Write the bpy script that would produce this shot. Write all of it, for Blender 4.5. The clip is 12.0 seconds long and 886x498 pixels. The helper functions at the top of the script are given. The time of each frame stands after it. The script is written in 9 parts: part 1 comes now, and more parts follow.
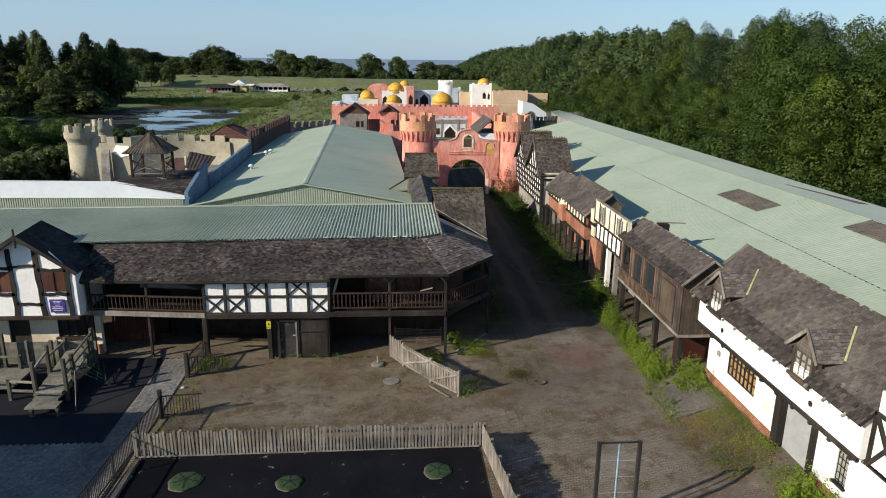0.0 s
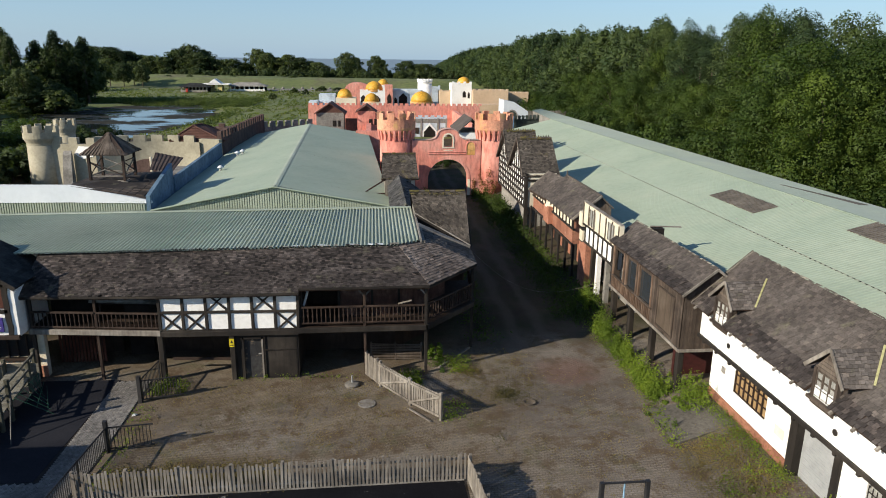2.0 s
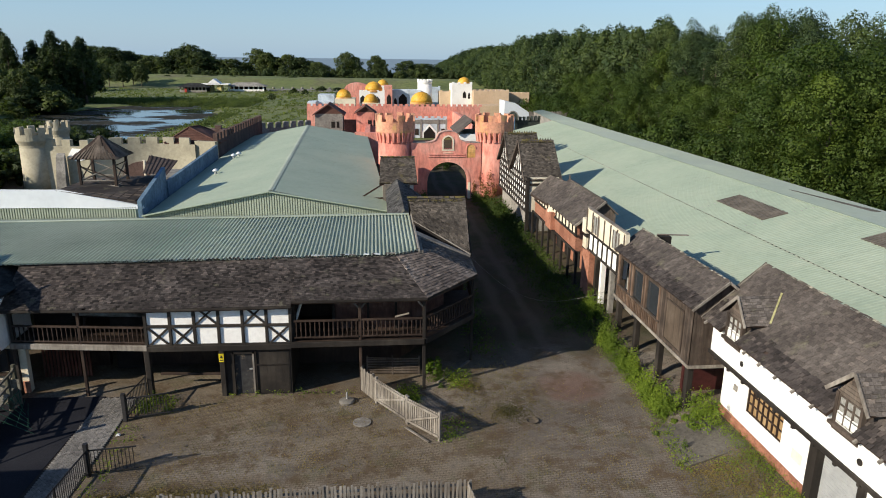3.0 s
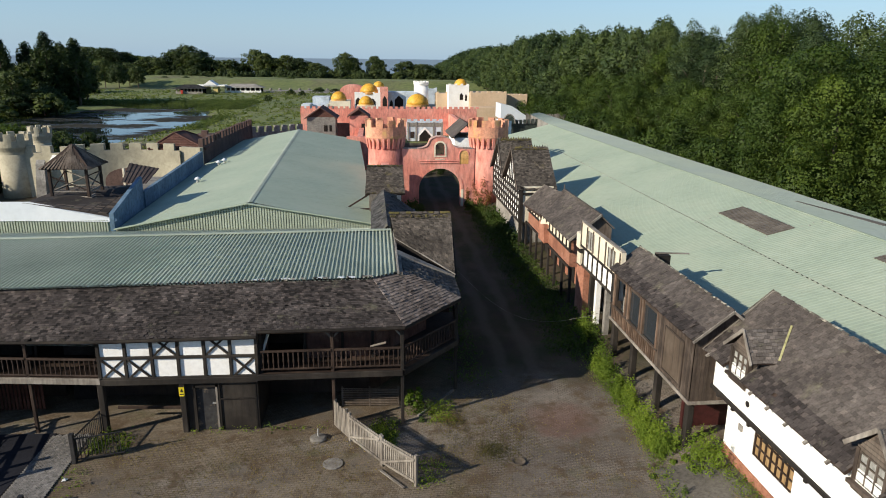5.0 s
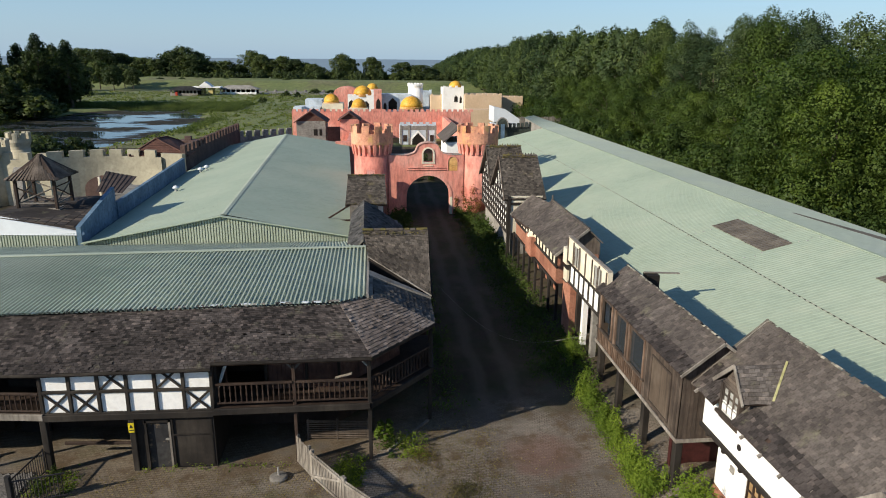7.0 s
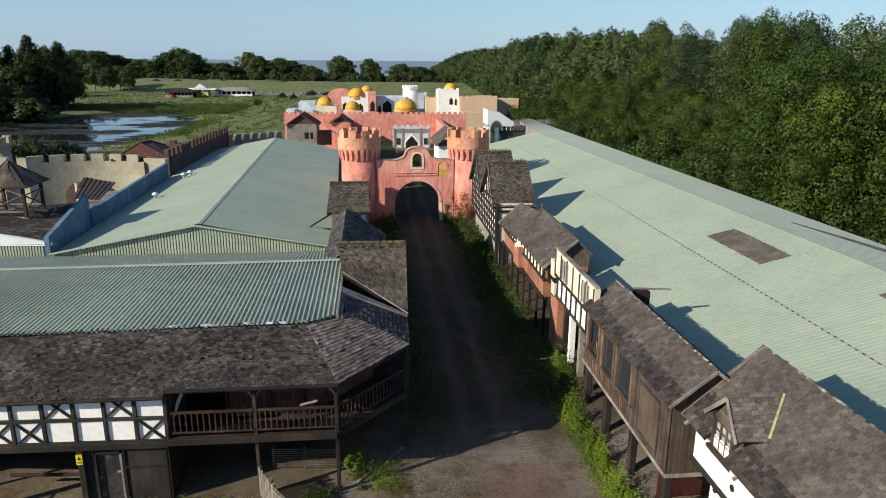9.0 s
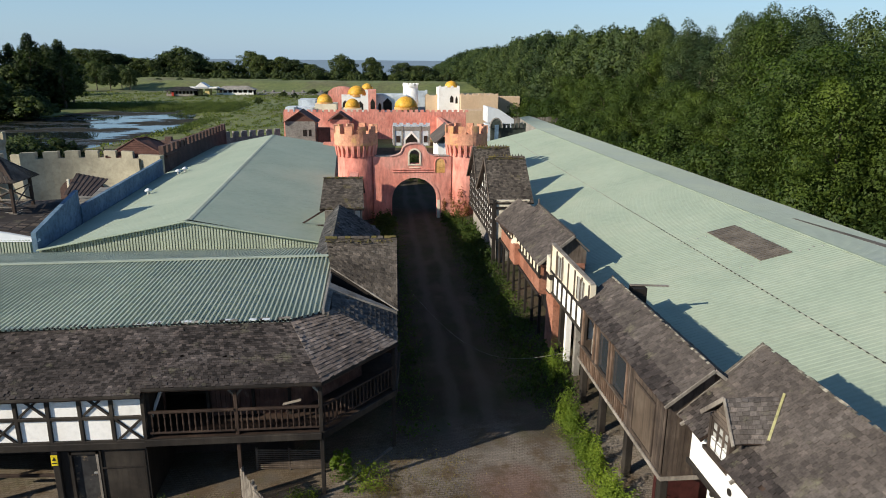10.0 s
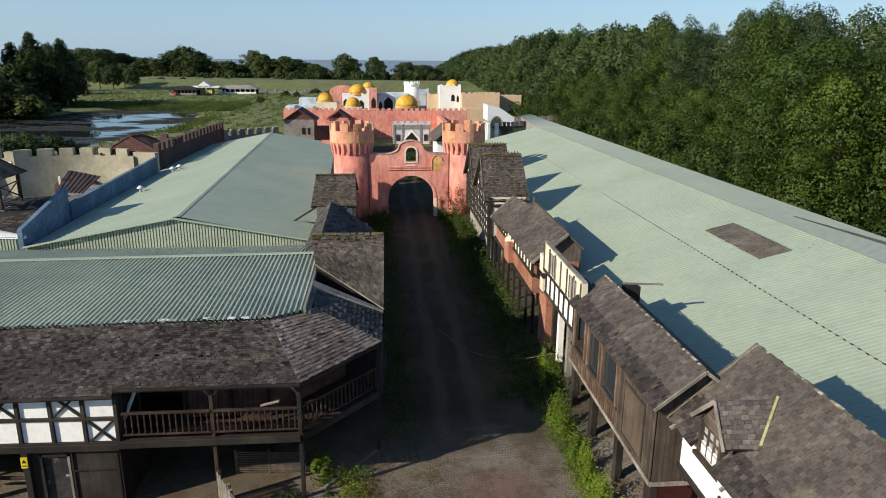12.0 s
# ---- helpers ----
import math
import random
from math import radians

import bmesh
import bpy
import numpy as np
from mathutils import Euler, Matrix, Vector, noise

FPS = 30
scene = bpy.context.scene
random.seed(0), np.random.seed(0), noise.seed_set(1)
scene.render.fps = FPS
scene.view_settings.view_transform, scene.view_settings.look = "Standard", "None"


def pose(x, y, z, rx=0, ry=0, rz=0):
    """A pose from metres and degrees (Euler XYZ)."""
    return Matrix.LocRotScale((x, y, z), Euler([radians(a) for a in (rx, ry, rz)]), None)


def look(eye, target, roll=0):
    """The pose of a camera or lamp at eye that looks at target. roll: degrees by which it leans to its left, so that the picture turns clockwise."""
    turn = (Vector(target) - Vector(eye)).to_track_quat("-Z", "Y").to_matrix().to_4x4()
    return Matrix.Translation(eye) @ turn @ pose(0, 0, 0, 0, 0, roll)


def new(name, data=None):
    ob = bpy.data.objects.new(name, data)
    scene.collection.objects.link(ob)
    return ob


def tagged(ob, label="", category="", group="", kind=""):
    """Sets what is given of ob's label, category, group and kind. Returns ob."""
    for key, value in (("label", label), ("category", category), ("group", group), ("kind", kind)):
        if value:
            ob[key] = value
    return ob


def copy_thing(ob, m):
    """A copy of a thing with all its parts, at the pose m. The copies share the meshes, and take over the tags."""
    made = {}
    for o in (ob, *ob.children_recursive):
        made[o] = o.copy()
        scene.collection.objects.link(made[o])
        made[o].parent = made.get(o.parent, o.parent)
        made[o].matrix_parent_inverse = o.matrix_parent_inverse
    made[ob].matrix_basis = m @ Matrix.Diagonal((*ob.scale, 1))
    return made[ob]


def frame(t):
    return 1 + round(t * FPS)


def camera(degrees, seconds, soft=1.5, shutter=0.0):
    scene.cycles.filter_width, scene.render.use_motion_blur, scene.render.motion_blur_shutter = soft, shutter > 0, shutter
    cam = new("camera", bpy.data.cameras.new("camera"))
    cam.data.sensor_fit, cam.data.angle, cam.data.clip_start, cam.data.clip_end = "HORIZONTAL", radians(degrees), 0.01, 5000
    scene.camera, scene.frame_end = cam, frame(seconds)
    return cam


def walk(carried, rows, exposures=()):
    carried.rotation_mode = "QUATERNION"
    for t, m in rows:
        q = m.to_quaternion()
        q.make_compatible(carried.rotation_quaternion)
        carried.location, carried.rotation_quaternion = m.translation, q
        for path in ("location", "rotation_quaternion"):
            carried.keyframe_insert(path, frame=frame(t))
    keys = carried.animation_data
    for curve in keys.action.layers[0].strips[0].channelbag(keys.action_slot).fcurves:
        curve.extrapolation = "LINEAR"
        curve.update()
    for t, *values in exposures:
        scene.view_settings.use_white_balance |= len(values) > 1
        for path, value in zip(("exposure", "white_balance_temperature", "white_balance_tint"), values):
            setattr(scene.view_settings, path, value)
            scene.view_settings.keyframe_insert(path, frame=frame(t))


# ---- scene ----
cam = camera(65.9, 12.0, soft=1.0)
PATH = [
    (0, (0.412, -0.374, 15.469), (0.551, 1.547, 14.931), 0.7),
    (0.5, (0.484, 0.385, 15.322), (0.62, 2.306, 14.783), 0.7),
    (1, (0.536, 1.045, 15.198), (0.685, 2.965, 14.66), 0.7),
    (1.5, (0.59, 1.779, 15.119), (0.772, 3.697, 14.582), 0.7),
    (2, (0.678, 2.552, 15.096), (0.873, 4.468, 14.558), 0.7),
    (2.5, (0.776, 3.326, 15.136), (0.97, 5.242, 14.598), 0.6),
    (3, (0.888, 3.986, 15.226), (1.082, 5.902, 14.687), 0.7),
    (5, (2.045, 6.527, 15.551), (2.237, 8.443, 15.012), 0.6),
    (5.5, (2.381, 7.078, 15.548), (2.573, 8.995, 15.01), 0.6),
    (6, (2.737, 7.632, 15.621), (2.929, 9.548, 15.084), 0.6),
    (6.5, (3.095, 8.132, 15.767), (3.288, 10.048, 15.229), 0.5),
    (7, (3.432, 8.619, 15.927), (3.625, 10.536, 15.388), 0.5),
    (9, (4.614, 10.468, 16.022), (4.809, 12.386, 15.487), 0.5),
    (9.5, (4.902, 10.843, 15.852), (5.092, 12.761, 15.316), 0.5),
    (10, (5.218, 11.195, 15.603), (5.405, 13.113, 15.067), 0.5),
    (10.5, (5.519, 11.503, 15.394), (5.706, 13.421, 14.859), 0.5),
    (11, (5.814, 11.795, 15.358), (6.002, 13.713, 14.823), 0.5),
    (11.5, (5.933, 11.872, 15.342), (6.116, 13.791, 14.806), 0.5),
    (12, (6.012, 11.893, 15.264), (6.187, 13.812, 14.728), 0.5),
]
walk(cam, [(t, look(eye, target, roll)) for t, eye, target, roll in PATH])

# ---- world, sun ----
SUN_EL, SUN_DIR = radians(25), Vector((math.cos(radians(25)), math.sin(radians(25)), 0))
world = bpy.data.worlds.new("sky")
scene.world = world
world.use_nodes = True
wn = world.node_tree.nodes
sky = wn.new("ShaderNodeTexSky")
sky.sky_type, sky.sun_disc = "NISHITA", False
sky.sun_elevation, sky.sun_rotation = SUN_EL, radians(245)
sky.air_density, sky.dust_density, sky.ozone_density = 1.0, 0.4, 3.4
tint = wn.new("ShaderNodeMix")
tint.data_type, tint.blend_type, tint.inputs[0].default_value = "RGBA", "MULTIPLY", 1.0
tint.inputs[7].default_value = (0.88, 0.95, 1.0, 1)
world.node_tree.links.new(sky.outputs[0], tint.inputs[6])
# pale haze that thickens smoothly towards the horizon
tc = wn.new("ShaderNodeTexCoord")
sepw = wn.new("ShaderNodeSeparateXYZ")
world.node_tree.links.new(tc.outputs["Generated"], sepw.inputs[0])
chain = sepw.outputs[2]
for op, val in (("ABSOLUTE", None), ("SUBTRACT", 1.0), ("POWER", 4.0), ("MULTIPLY", 0.65)):
    mth = wn.new("ShaderNodeMath")
    mth.operation = op
    if op == "SUBTRACT":
        mth.inputs[0].default_value = val
        world.node_tree.links.new(chain, mth.inputs[1])
    else:
        world.node_tree.links.new(chain, mth.inputs[0])
        if val is not None:
            mth.inputs[1].default_value = val
    chain = mth.outputs[0]
haze = wn.new("ShaderNodeMix")
haze.data_type = "RGBA"
haze.inputs[7].default_value = (2.75, 4.25, 6.1, 1)
world.node_tree.links.new(chain, haze.inputs[0])
world.node_tree.links.new(tint.outputs[2], haze.inputs[6])
world.node_tree.links.new(haze.outputs[2], wn["Background"].inputs[0])
wn["Background"].inputs[1].default_value = 0.1
sun = new("sun", bpy.data.lights.new("sun", "SUN"))
sun.data.energy, sun.data.angle, sun.data.color = 4.85, radians(0.5), (1.0, 0.9, 0.74)
sun.matrix_world = look((0, 0, 60), Vector((0, 0, 60)) + SUN_DIR * math.cos(SUN_EL) - Vector((0, 0, math.sin(SUN_EL))))
scene.view_settings.exposure = 0.37

# ---- materials ----


def ramp(nt, fac, stops):
    r = nt.nodes.new("ShaderNodeValToRGB")
    el = r.color_ramp.elements
    while len(el) < len(stops):
        el.new(0.5)
    for e, (p, c) in zip(el, stops):
        e.position, e.color = p, (*c, 1)
    nt.links.new(fac, r.inputs[0])
    return r.outputs[0]


def mixc(nt, fac, a, b, kind="MIX"):
    m = nt.nodes.new("ShaderNodeMix")
    m.data_type, m.blend_type = "RGBA", kind
    for sock, val in ((m.inputs[0], fac), (m.inputs[6], a), (m.inputs[7], b)):
        if isinstance(val, (int, float)):
            sock.default_value = val
        elif isinstance(val, tuple):
            sock.default_value = (*val, 1)
        else:
            nt.links.new(val, sock)
    return m.outputs[2]


def noise_tex(nt, coord, scale, detail=4.0, rough=0.6, stretch=None):
    if stretch:
        mp = nt.nodes.new("ShaderNodeMapping")
        mp.inputs["Scale"].default_value = stretch
        nt.links.new(coord, mp.inputs[0])
        coord = mp.outputs[0]
    n = nt.nodes.new("ShaderNodeTexNoise")
    n.inputs["Scale"].default_value, n.inputs["Detail"].default_value, n.inputs["Roughness"].default_value = scale, detail, rough
    nt.links.new(coord, n.inputs["Vector"])
    return n.outputs[0]


def start(name):
    m = bpy.data.materials.new(name)
    m.use_nodes = True
    nt = m.node_tree
    geo = nt.nodes.new("ShaderNodeNewGeometry")
    return m, nt, nt.nodes["Principled BSDF"], geo


def bump(nt, bsdf, height, strength, dist):
    b = nt.nodes.new("ShaderNodeBump")
    b.inputs["Strength"].default_value, b.inputs["Distance"].default_value = strength, dist
    nt.links.new(height, b.inputs["Height"])
    nt.links.new(b.outputs[0], bsdf.inputs["Normal"])


def surface(name, base, dark, light=None, big=0.5, fine=6.0, rough=0.8, bmp=0.3, dist=0.02, stretch=None, island=0.0, per_object=0.0,
            metallic=0.0, amp=1.0, stain=None, stain_scale=0.8, stain_at=(0.52, 0.7), spec=0.3):
    """A weathered surface: base colour, darker and lighter at two scales, stains, and a brightness that varies from piece to piece."""
    m, nt, p, geo = start(name)
    pos = geo.outputs["Position"]
    light = light or tuple(min(1, c * 1.25) for c in base)
    n1 = noise_tex(nt, pos, big, 5.0, 0.6)
    n2 = noise_tex(nt, pos, fine, 6.0, 0.65, stretch)
    c = ramp(nt, n1, [(0.3, dark), (0.5, base), (0.72, light)])
    f = ramp(nt, n2, [(0.3, (1 - 0.38 * amp,) * 3), (0.5, (1, 1, 1)), (0.75, (1 + 0.3 * amp,) * 3)])
    c = mixc(nt, 1.0, c, f, "MULTIPLY")
    if island or per_object:
        if island:
            rnd = geo.outputs["Random Per Island"]
        else:
            rnd = nt.nodes.new("ShaderNodeObjectInfo").outputs["Random"]
        k = island or per_object
        v = ramp(nt, rnd, [(0.0, (1 - k,) * 3), (0.5, (1, 1, 1)), (0.88, (1 + 0.5 * k,) * 3), (1.0, (1 + 1.6 * k, 1 + k * 1.5, 1 + k * 1.42))])
        c = mixc(nt, 1.0, c, v, "MULTIPLY")
    if stain:
        n3 = noise_tex(nt, pos, stain_scale, 8.0, 0.7)
        mask = ramp(nt, n3, [(stain_at[0], (0, 0, 0)), (stain_at[1], (1, 1, 1))])
        c = mixc(nt, mask, c, stain)
    nt.links.new(c, p.inputs["Base Color"])
    p.inputs["Roughness"].default_value, p.inputs["Metallic"].default_value = rough, metallic
    p.inputs["Specular IOR Level"].default_value = spec
    if bmp:
        bump(nt, p, n2, bmp, dist)
    return m


SHINGLE = dict(big=0.6, fine=14.0, rough=0.92, bmp=0.5, dist=0.01, stain=(0.16, 0.15, 0.10), stain_scale=1.3, stain_at=(0.58, 0.75))
M_SHINGLE = surface("wood_shingle", (0.045, 0.037, 0.034), (0.025, 0.021, 0.019), (0.08, 0.068, 0.063), island=0.8, **SHINGLE)
M_SHINGLE_ONE = surface("wood_shingle_piece", (0.047, 0.039, 0.036), (0.027, 0.022, 0.021), (0.08, 0.068, 0.063), per_object=0.5, **SHINGLE)
# two copies of the shingle for the corner facets, sun and shade in the colour
M_LIT_SHINGLE = surface("lit_shingle", (0.158, 0.127, 0.108), (0.098, 0.078, 0.067), (0.21, 0.18, 0.16), island=0.5, **SHINGLE)
M_SHADESHINGLE = surface("shaded_shingle", (0.064, 0.06, 0.056), (0.038, 0.036, 0.034), (0.1, 0.095, 0.09), island=0.55, **SHINGLE)
M_SLATE = surface("old_slate", (0.084, 0.071, 0.063), (0.054, 0.046, 0.042), (0.12, 0.104, 0.093), island=0.32, **SHINGLE)
M_BROKENSLATE = surface("broken_dark_slate", (0.06, 0.058, 0.057), (0.036, 0.035, 0.034), (0.1, 0.098, 0.095), island=0.7, **SHINGLE)
M_DORMER = surface("grey_brown_shingle", (0.105, 0.09, 0.08), (0.066, 0.056, 0.05), (0.15, 0.132, 0.12), island=0.38, **SHINGLE)
M_MOSSY = surface("mossy_tile", (0.085, 0.072, 0.06), (0.052, 0.044, 0.037), (0.125, 0.108, 0.09), island=0.55, big=0.6, fine=10, rough=0.95, bmp=0.5, dist=0.015,
                  stain=(0.17, 0.145, 0.055), stain_scale=1.1, stain_at=(0.6, 0.78))
M_DARKROOF = surface("dark_felt_tile", (0.03, 0.031, 0.031), (0.018, 0.018, 0.019), (0.05, 0.051, 0.05), island=0.35, big=0.7, fine=12, rough=0.92, spec=0.1)
M_TIMBER = surface("black_timber", (0.022, 0.018, 0.015), (0.012, 0.01, 0.009), (0.05, 0.042, 0.034), fine=5, stretch=(1, 1, 0.2), rough=0.75)
M_BROWNWOOD = surface("brown_stained_wood", (0.037, 0.023, 0.017), (0.021, 0.013, 0.01), (0.066, 0.044, 0.033), big=0.9, fine=7, stretch=(1, 1, 0.15), rough=0.75)
M_GALLERYBOARD = surface("stained_red_brown_boards", (0.085, 0.044, 0.034), (0.045, 0.024, 0.019), (0.15, 0.098, 0.08), big=1.4, fine=6, stretch=(1, 1, 0.2), rough=0.85, island=0.25, stain=(0.17, 0.13, 0.11), stain_scale=2.0, stain_at=(0.6, 0.8))
M_REDWOOD = surface("red_brown_boards", (0.10, 0.035, 0.022), (0.06, 0.022, 0.015), (0.15, 0.06, 0.04), fine=6, stretch=(1, 1, 0.12), rough=0.8)
M_GREYWOOD = surface("weathered_grey_wood", (0.205, 0.182, 0.155), (0.12, 0.104, 0.09), (0.32, 0.295, 0.26), big=0.8, fine=9, stretch=(1, 1, 0.15), rough=0.9, per_object=0.22)
M_BOARDS = surface("weathered_cladding", (0.10, 0.078, 0.062), (0.055, 0.043, 0.036), (0.17, 0.14, 0.115), big=0.8, fine=9, stretch=(1, 1, 0.08), rough=0.9, per_object=0.2)
M_WHITE = surface("white_render", (0.86, 0.85, 0.82), (0.78, 0.76, 0.72), (0.9, 0.9, 0.88), big=0.7, fine=5, rough=0.85, bmp=0.15, amp=0.25, stain=(0.62, 0.58, 0.5), stain_scale=1.1, stain_at=(0.68, 0.9))
M_CREAM = surface("cream_render", (0.7, 0.63, 0.49), (0.56, 0.49, 0.37), (0.76, 0.7, 0.57), big=0.6, fine=6, amp=0.3, rough=0.9, bmp=0.15, stain=(0.36, 0.29, 0.2), stain_at=(0.62, 0.8))
M_BUFF = surface("buff_castle_render", (0.39, 0.355, 0.262), (0.28, 0.255, 0.19), (0.47, 0.43, 0.33), big=0.3, fine=3, amp=0.45, rough=0.95, bmp=0.2, dist=0.02, stain=(0.2, 0.18, 0.15), stain_scale=0.5, stain_at=(0.58, 0.8))
M_GREYREND = surface("grey_render", (0.26, 0.245, 0.22), (0.17, 0.16, 0.145), (0.35, 0.33, 0.3), big=0.4, fine=4, rough=0.95, stain=(0.12, 0.11, 0.1), stain_scale=0.6)
M_PINK = surface("pink_render", (0.66, 0.27, 0.21), (0.52, 0.18, 0.14), (0.72, 0.37, 0.3), big=0.35, fine=3, rough=0.92, bmp=0.2, stretch=(1, 1, 0.3),
                 stain=(0.68, 0.42, 0.34), stain_scale=0.55, stain_at=(0.6, 0.78))
M_PINKCROWN = surface("pink_render_ochre_worn", (0.6, 0.29, 0.19), (0.45, 0.2, 0.12), (0.66, 0.38, 0.24), big=0.5, fine=3, rough=0.92, bmp=0.2,
                      stain=(0.52, 0.35, 0.11), stain_scale=0.75, stain_at=(0.52, 0.68))
M_OCHRE = surface("ochre_render", (0.62, 0.35, 0.12), (0.45, 0.22, 0.07), (0.7, 0.45, 0.2), big=0.5, fine=3, rough=0.92)
M_TAN = surface("tan_render", (0.58, 0.43, 0.29), (0.52, 0.38, 0.25), (0.64, 0.48, 0.33), big=0.2, fine=2, amp=0.25, rough=0.95)
M_PALEBLUE = surface("pale_blue_render", (0.55, 0.62, 0.68), (0.35, 0.4, 0.45), (0.7, 0.76, 0.8), big=0.4, fine=2.5, amp=0.4, rough=0.9, stain=(0.3, 0.32, 0.35), stain_at=(0.62, 0.85))
M_GOLD = surface("gold_paint", (0.62, 0.33, 0.035), (0.45, 0.22, 0.02), (0.72, 0.43, 0.07), big=0.4, fine=3, rough=0.5, bmp=0.1)
M_BRICK = surface("orange_brick", (0.35, 0.155, 0.098), (0.23, 0.097, 0.062), (0.44, 0.22, 0.15), big=0.8, fine=9, rough=0.9, per_object=0.2, stain=(0.5, 0.36, 0.27), stain_scale=1.5, stain_at=(0.62, 0.8))
M_DARKBRICK = surface("dark_brick", (0.105, 0.066, 0.055), (0.06, 0.041, 0.036), (0.16, 0.105, 0.088), big=0.6, fine=7, rough=0.92, per_object=0.15)
M_DARKGREEN = surface("dark_green_weathered_board", (0.045, 0.058, 0.05), (0.025, 0.033, 0.028), (0.09, 0.1, 0.09), big=0.8, fine=5, rough=0.9)
M_COPING = surface("pale_pink_coping", (0.52, 0.33, 0.28), (0.34, 0.22, 0.19), (0.6, 0.45, 0.4), big=1.2, fine=5, rough=0.92, stain=(0.22, 0.19, 0.17), stain_scale=1.4)
M_REDTILE = surface("red_sheet_tile", (0.105, 0.05, 0.038), (0.065, 0.033, 0.027), (0.15, 0.075, 0.055), big=0.5, fine=6, rough=0.85)
GREEN = dict(big=0.22, fine=2.2, amp=0.25, rough=0.6, bmp=0.05, dist=0.01, spec=0.28)
M_GREENROOF = surface("green_coated_sheet", (0.31, 0.37, 0.285), (0.275, 0.335, 0.26), (0.345, 0.40, 0.31), stain=(0.36, 0.40, 0.31), stain_scale=0.35, stain_at=(0.5, 0.8), **GREEN)
M_GREENRIB = surface("green_ribbed_sheet", (0.36, 0.405, 0.325), (0.295, 0.34, 0.27), (0.42, 0.465, 0.38), stain=(0.20, 0.24, 0.18), stain_scale=0.9, stain_at=(0.6, 0.85), **GREEN)
M_FARSLOPE = surface("blue_grey_coated_sheet", (0.35, 0.405, 0.335), (0.315, 0.37, 0.315), (0.385, 0.435, 0.35), stain=(0.335, 0.385, 0.35), stain_scale=0.25, stain_at=(0.48, 0.7), **GREEN)
M_SKYLIGHT = surface("dirty_rooflight", (0.14, 0.122, 0.1), (0.095, 0.082, 0.068), (0.2, 0.178, 0.148), big=0.7, fine=6, rough=0.6, stretch=(0.3, 1, 1))
M_WHITECOAT = surface("white_roof_coating", (0.6, 0.64, 0.67), (0.54, 0.58, 0.61), (0.67, 0.7, 0.72), big=0.3, fine=2, rough=0.6, amp=0.15, bmp=0.05)
M_BLUEWALL = surface("blue_painted_board", (0.105, 0.175, 0.25), (0.07, 0.12, 0.18), (0.165, 0.25, 0.33), big=0.4, fine=3, rough=0.8, stain=(0.17, 0.2, 0.22), stain_at=(0.6, 0.8))
M_BLACKMETAL = surface("black_metal", (0.018, 0.018, 0.02), (0.012, 0.012, 0.013), (0.035, 0.033, 0.032), fine=9, rough=0.55, spec=0.5)
M_BLUEMETAL = surface("blue_metal", (0.22, 0.36, 0.48), (0.15, 0.26, 0.36), (0.3, 0.45, 0.56), fine=9, rough=0.5)
M_STEEL = surface("galvanised_steel", (0.5, 0.5, 0.49), (0.4, 0.4, 0.4), (0.6, 0.6, 0.6), fine=5, rough=0.45, metallic=0.6)
M_GREYPAINT = surface("grey_roller_paint", (0.33, 0.34, 0.345), (0.28, 0.29, 0.295), (0.38, 0.385, 0.39), fine=4, rough=0.6, amp=0.2)
M_PIT = surface("pit_rubber", (0.008, 0.0085, 0.011), (0.006, 0.0062, 0.008), (0.012, 0.0125, 0.015), big=0.4, fine=16, rough=0.95, spec=0.06, stain=(0.2, 0.2, 0.205), stain_scale=1.6, stain_at=(0.63, 0.68))
M_SLAB = surface("dirty_slab", (0.11, 0.1, 0.085), (0.075, 0.067, 0.057), (0.14, 0.128, 0.11), big=1.0, fine=7, rough=0.95, stain=(0.06, 0.05, 0.035), stain_at=(0.56, 0.75))
M_RUBBER = surface("black_rubber_paving", (0.017, 0.018, 0.024), (0.012, 0.0125, 0.017), (0.026, 0.027, 0.033), big=0.25, fine=20, rough=0.92, spec=0.12, stain=(0.09, 0.09, 0.095), stain_scale=1.4, stain_at=(0.72, 0.8))
M_LILY = surface("green_rubber", (0.022, 0.047, 0.015), (0.013, 0.028, 0.009), (0.036, 0.07, 0.023), big=2.5, fine=9, rough=0.85, stain=(0.12, 0.13, 0.07), stain_scale=1.6, stain_at=(0.62, 0.72))
M_LICHEN = surface("lichened_edge_tile", (0.2, 0.185, 0.15), (0.12, 0.11, 0.09), (0.29, 0.275, 0.215), big=1.5, fine=8, rough=0.95, per_object=0.5)
M_MOSS = surface("ochre_moss", (0.12, 0.1, 0.035), (0.07, 0.065, 0.022), (0.19, 0.15, 0.055), big=1.2, fine=12, rough=1.0)
M_CONCRETE = surface("old_concrete", (0.21, 0.195, 0.175), (0.14, 0.13, 0.115), (0.28, 0.265, 0.24), big=0.6, fine=7, rough=0.95, stain=(0.11, 0.09, 0.065), stain_at=(0.56, 0.75))
M_SETT = surface("paving_sett", (0.172, 0.162, 0.15), (0.118, 0.109, 0.1), (0.235, 0.222, 0.208), big=0.4, fine=9, rough=0.92, per_object=0.2)
M_SETTS = surface("paving_setts", (0.172, 0.162, 0.15), (0.118, 0.109, 0.1), (0.235, 0.222, 0.208), big=0.4, fine=9, rough=0.92, island=0.2)
# near-black: stands for shade in recesses and openings, also black trim and joints
M_DARK = surface("shade_and_trim_black", (0.016, 0.013, 0.011), (0.01, 0.008, 0.007), (0.03, 0.024, 0.02), fine=4, rough=0.9)
M_MAROON = surface("maroon_door_paint", (0.05, 0.014, 0.013), (0.035, 0.01, 0.01), (0.07, 0.022, 0.02), fine=5, rough=0.6)
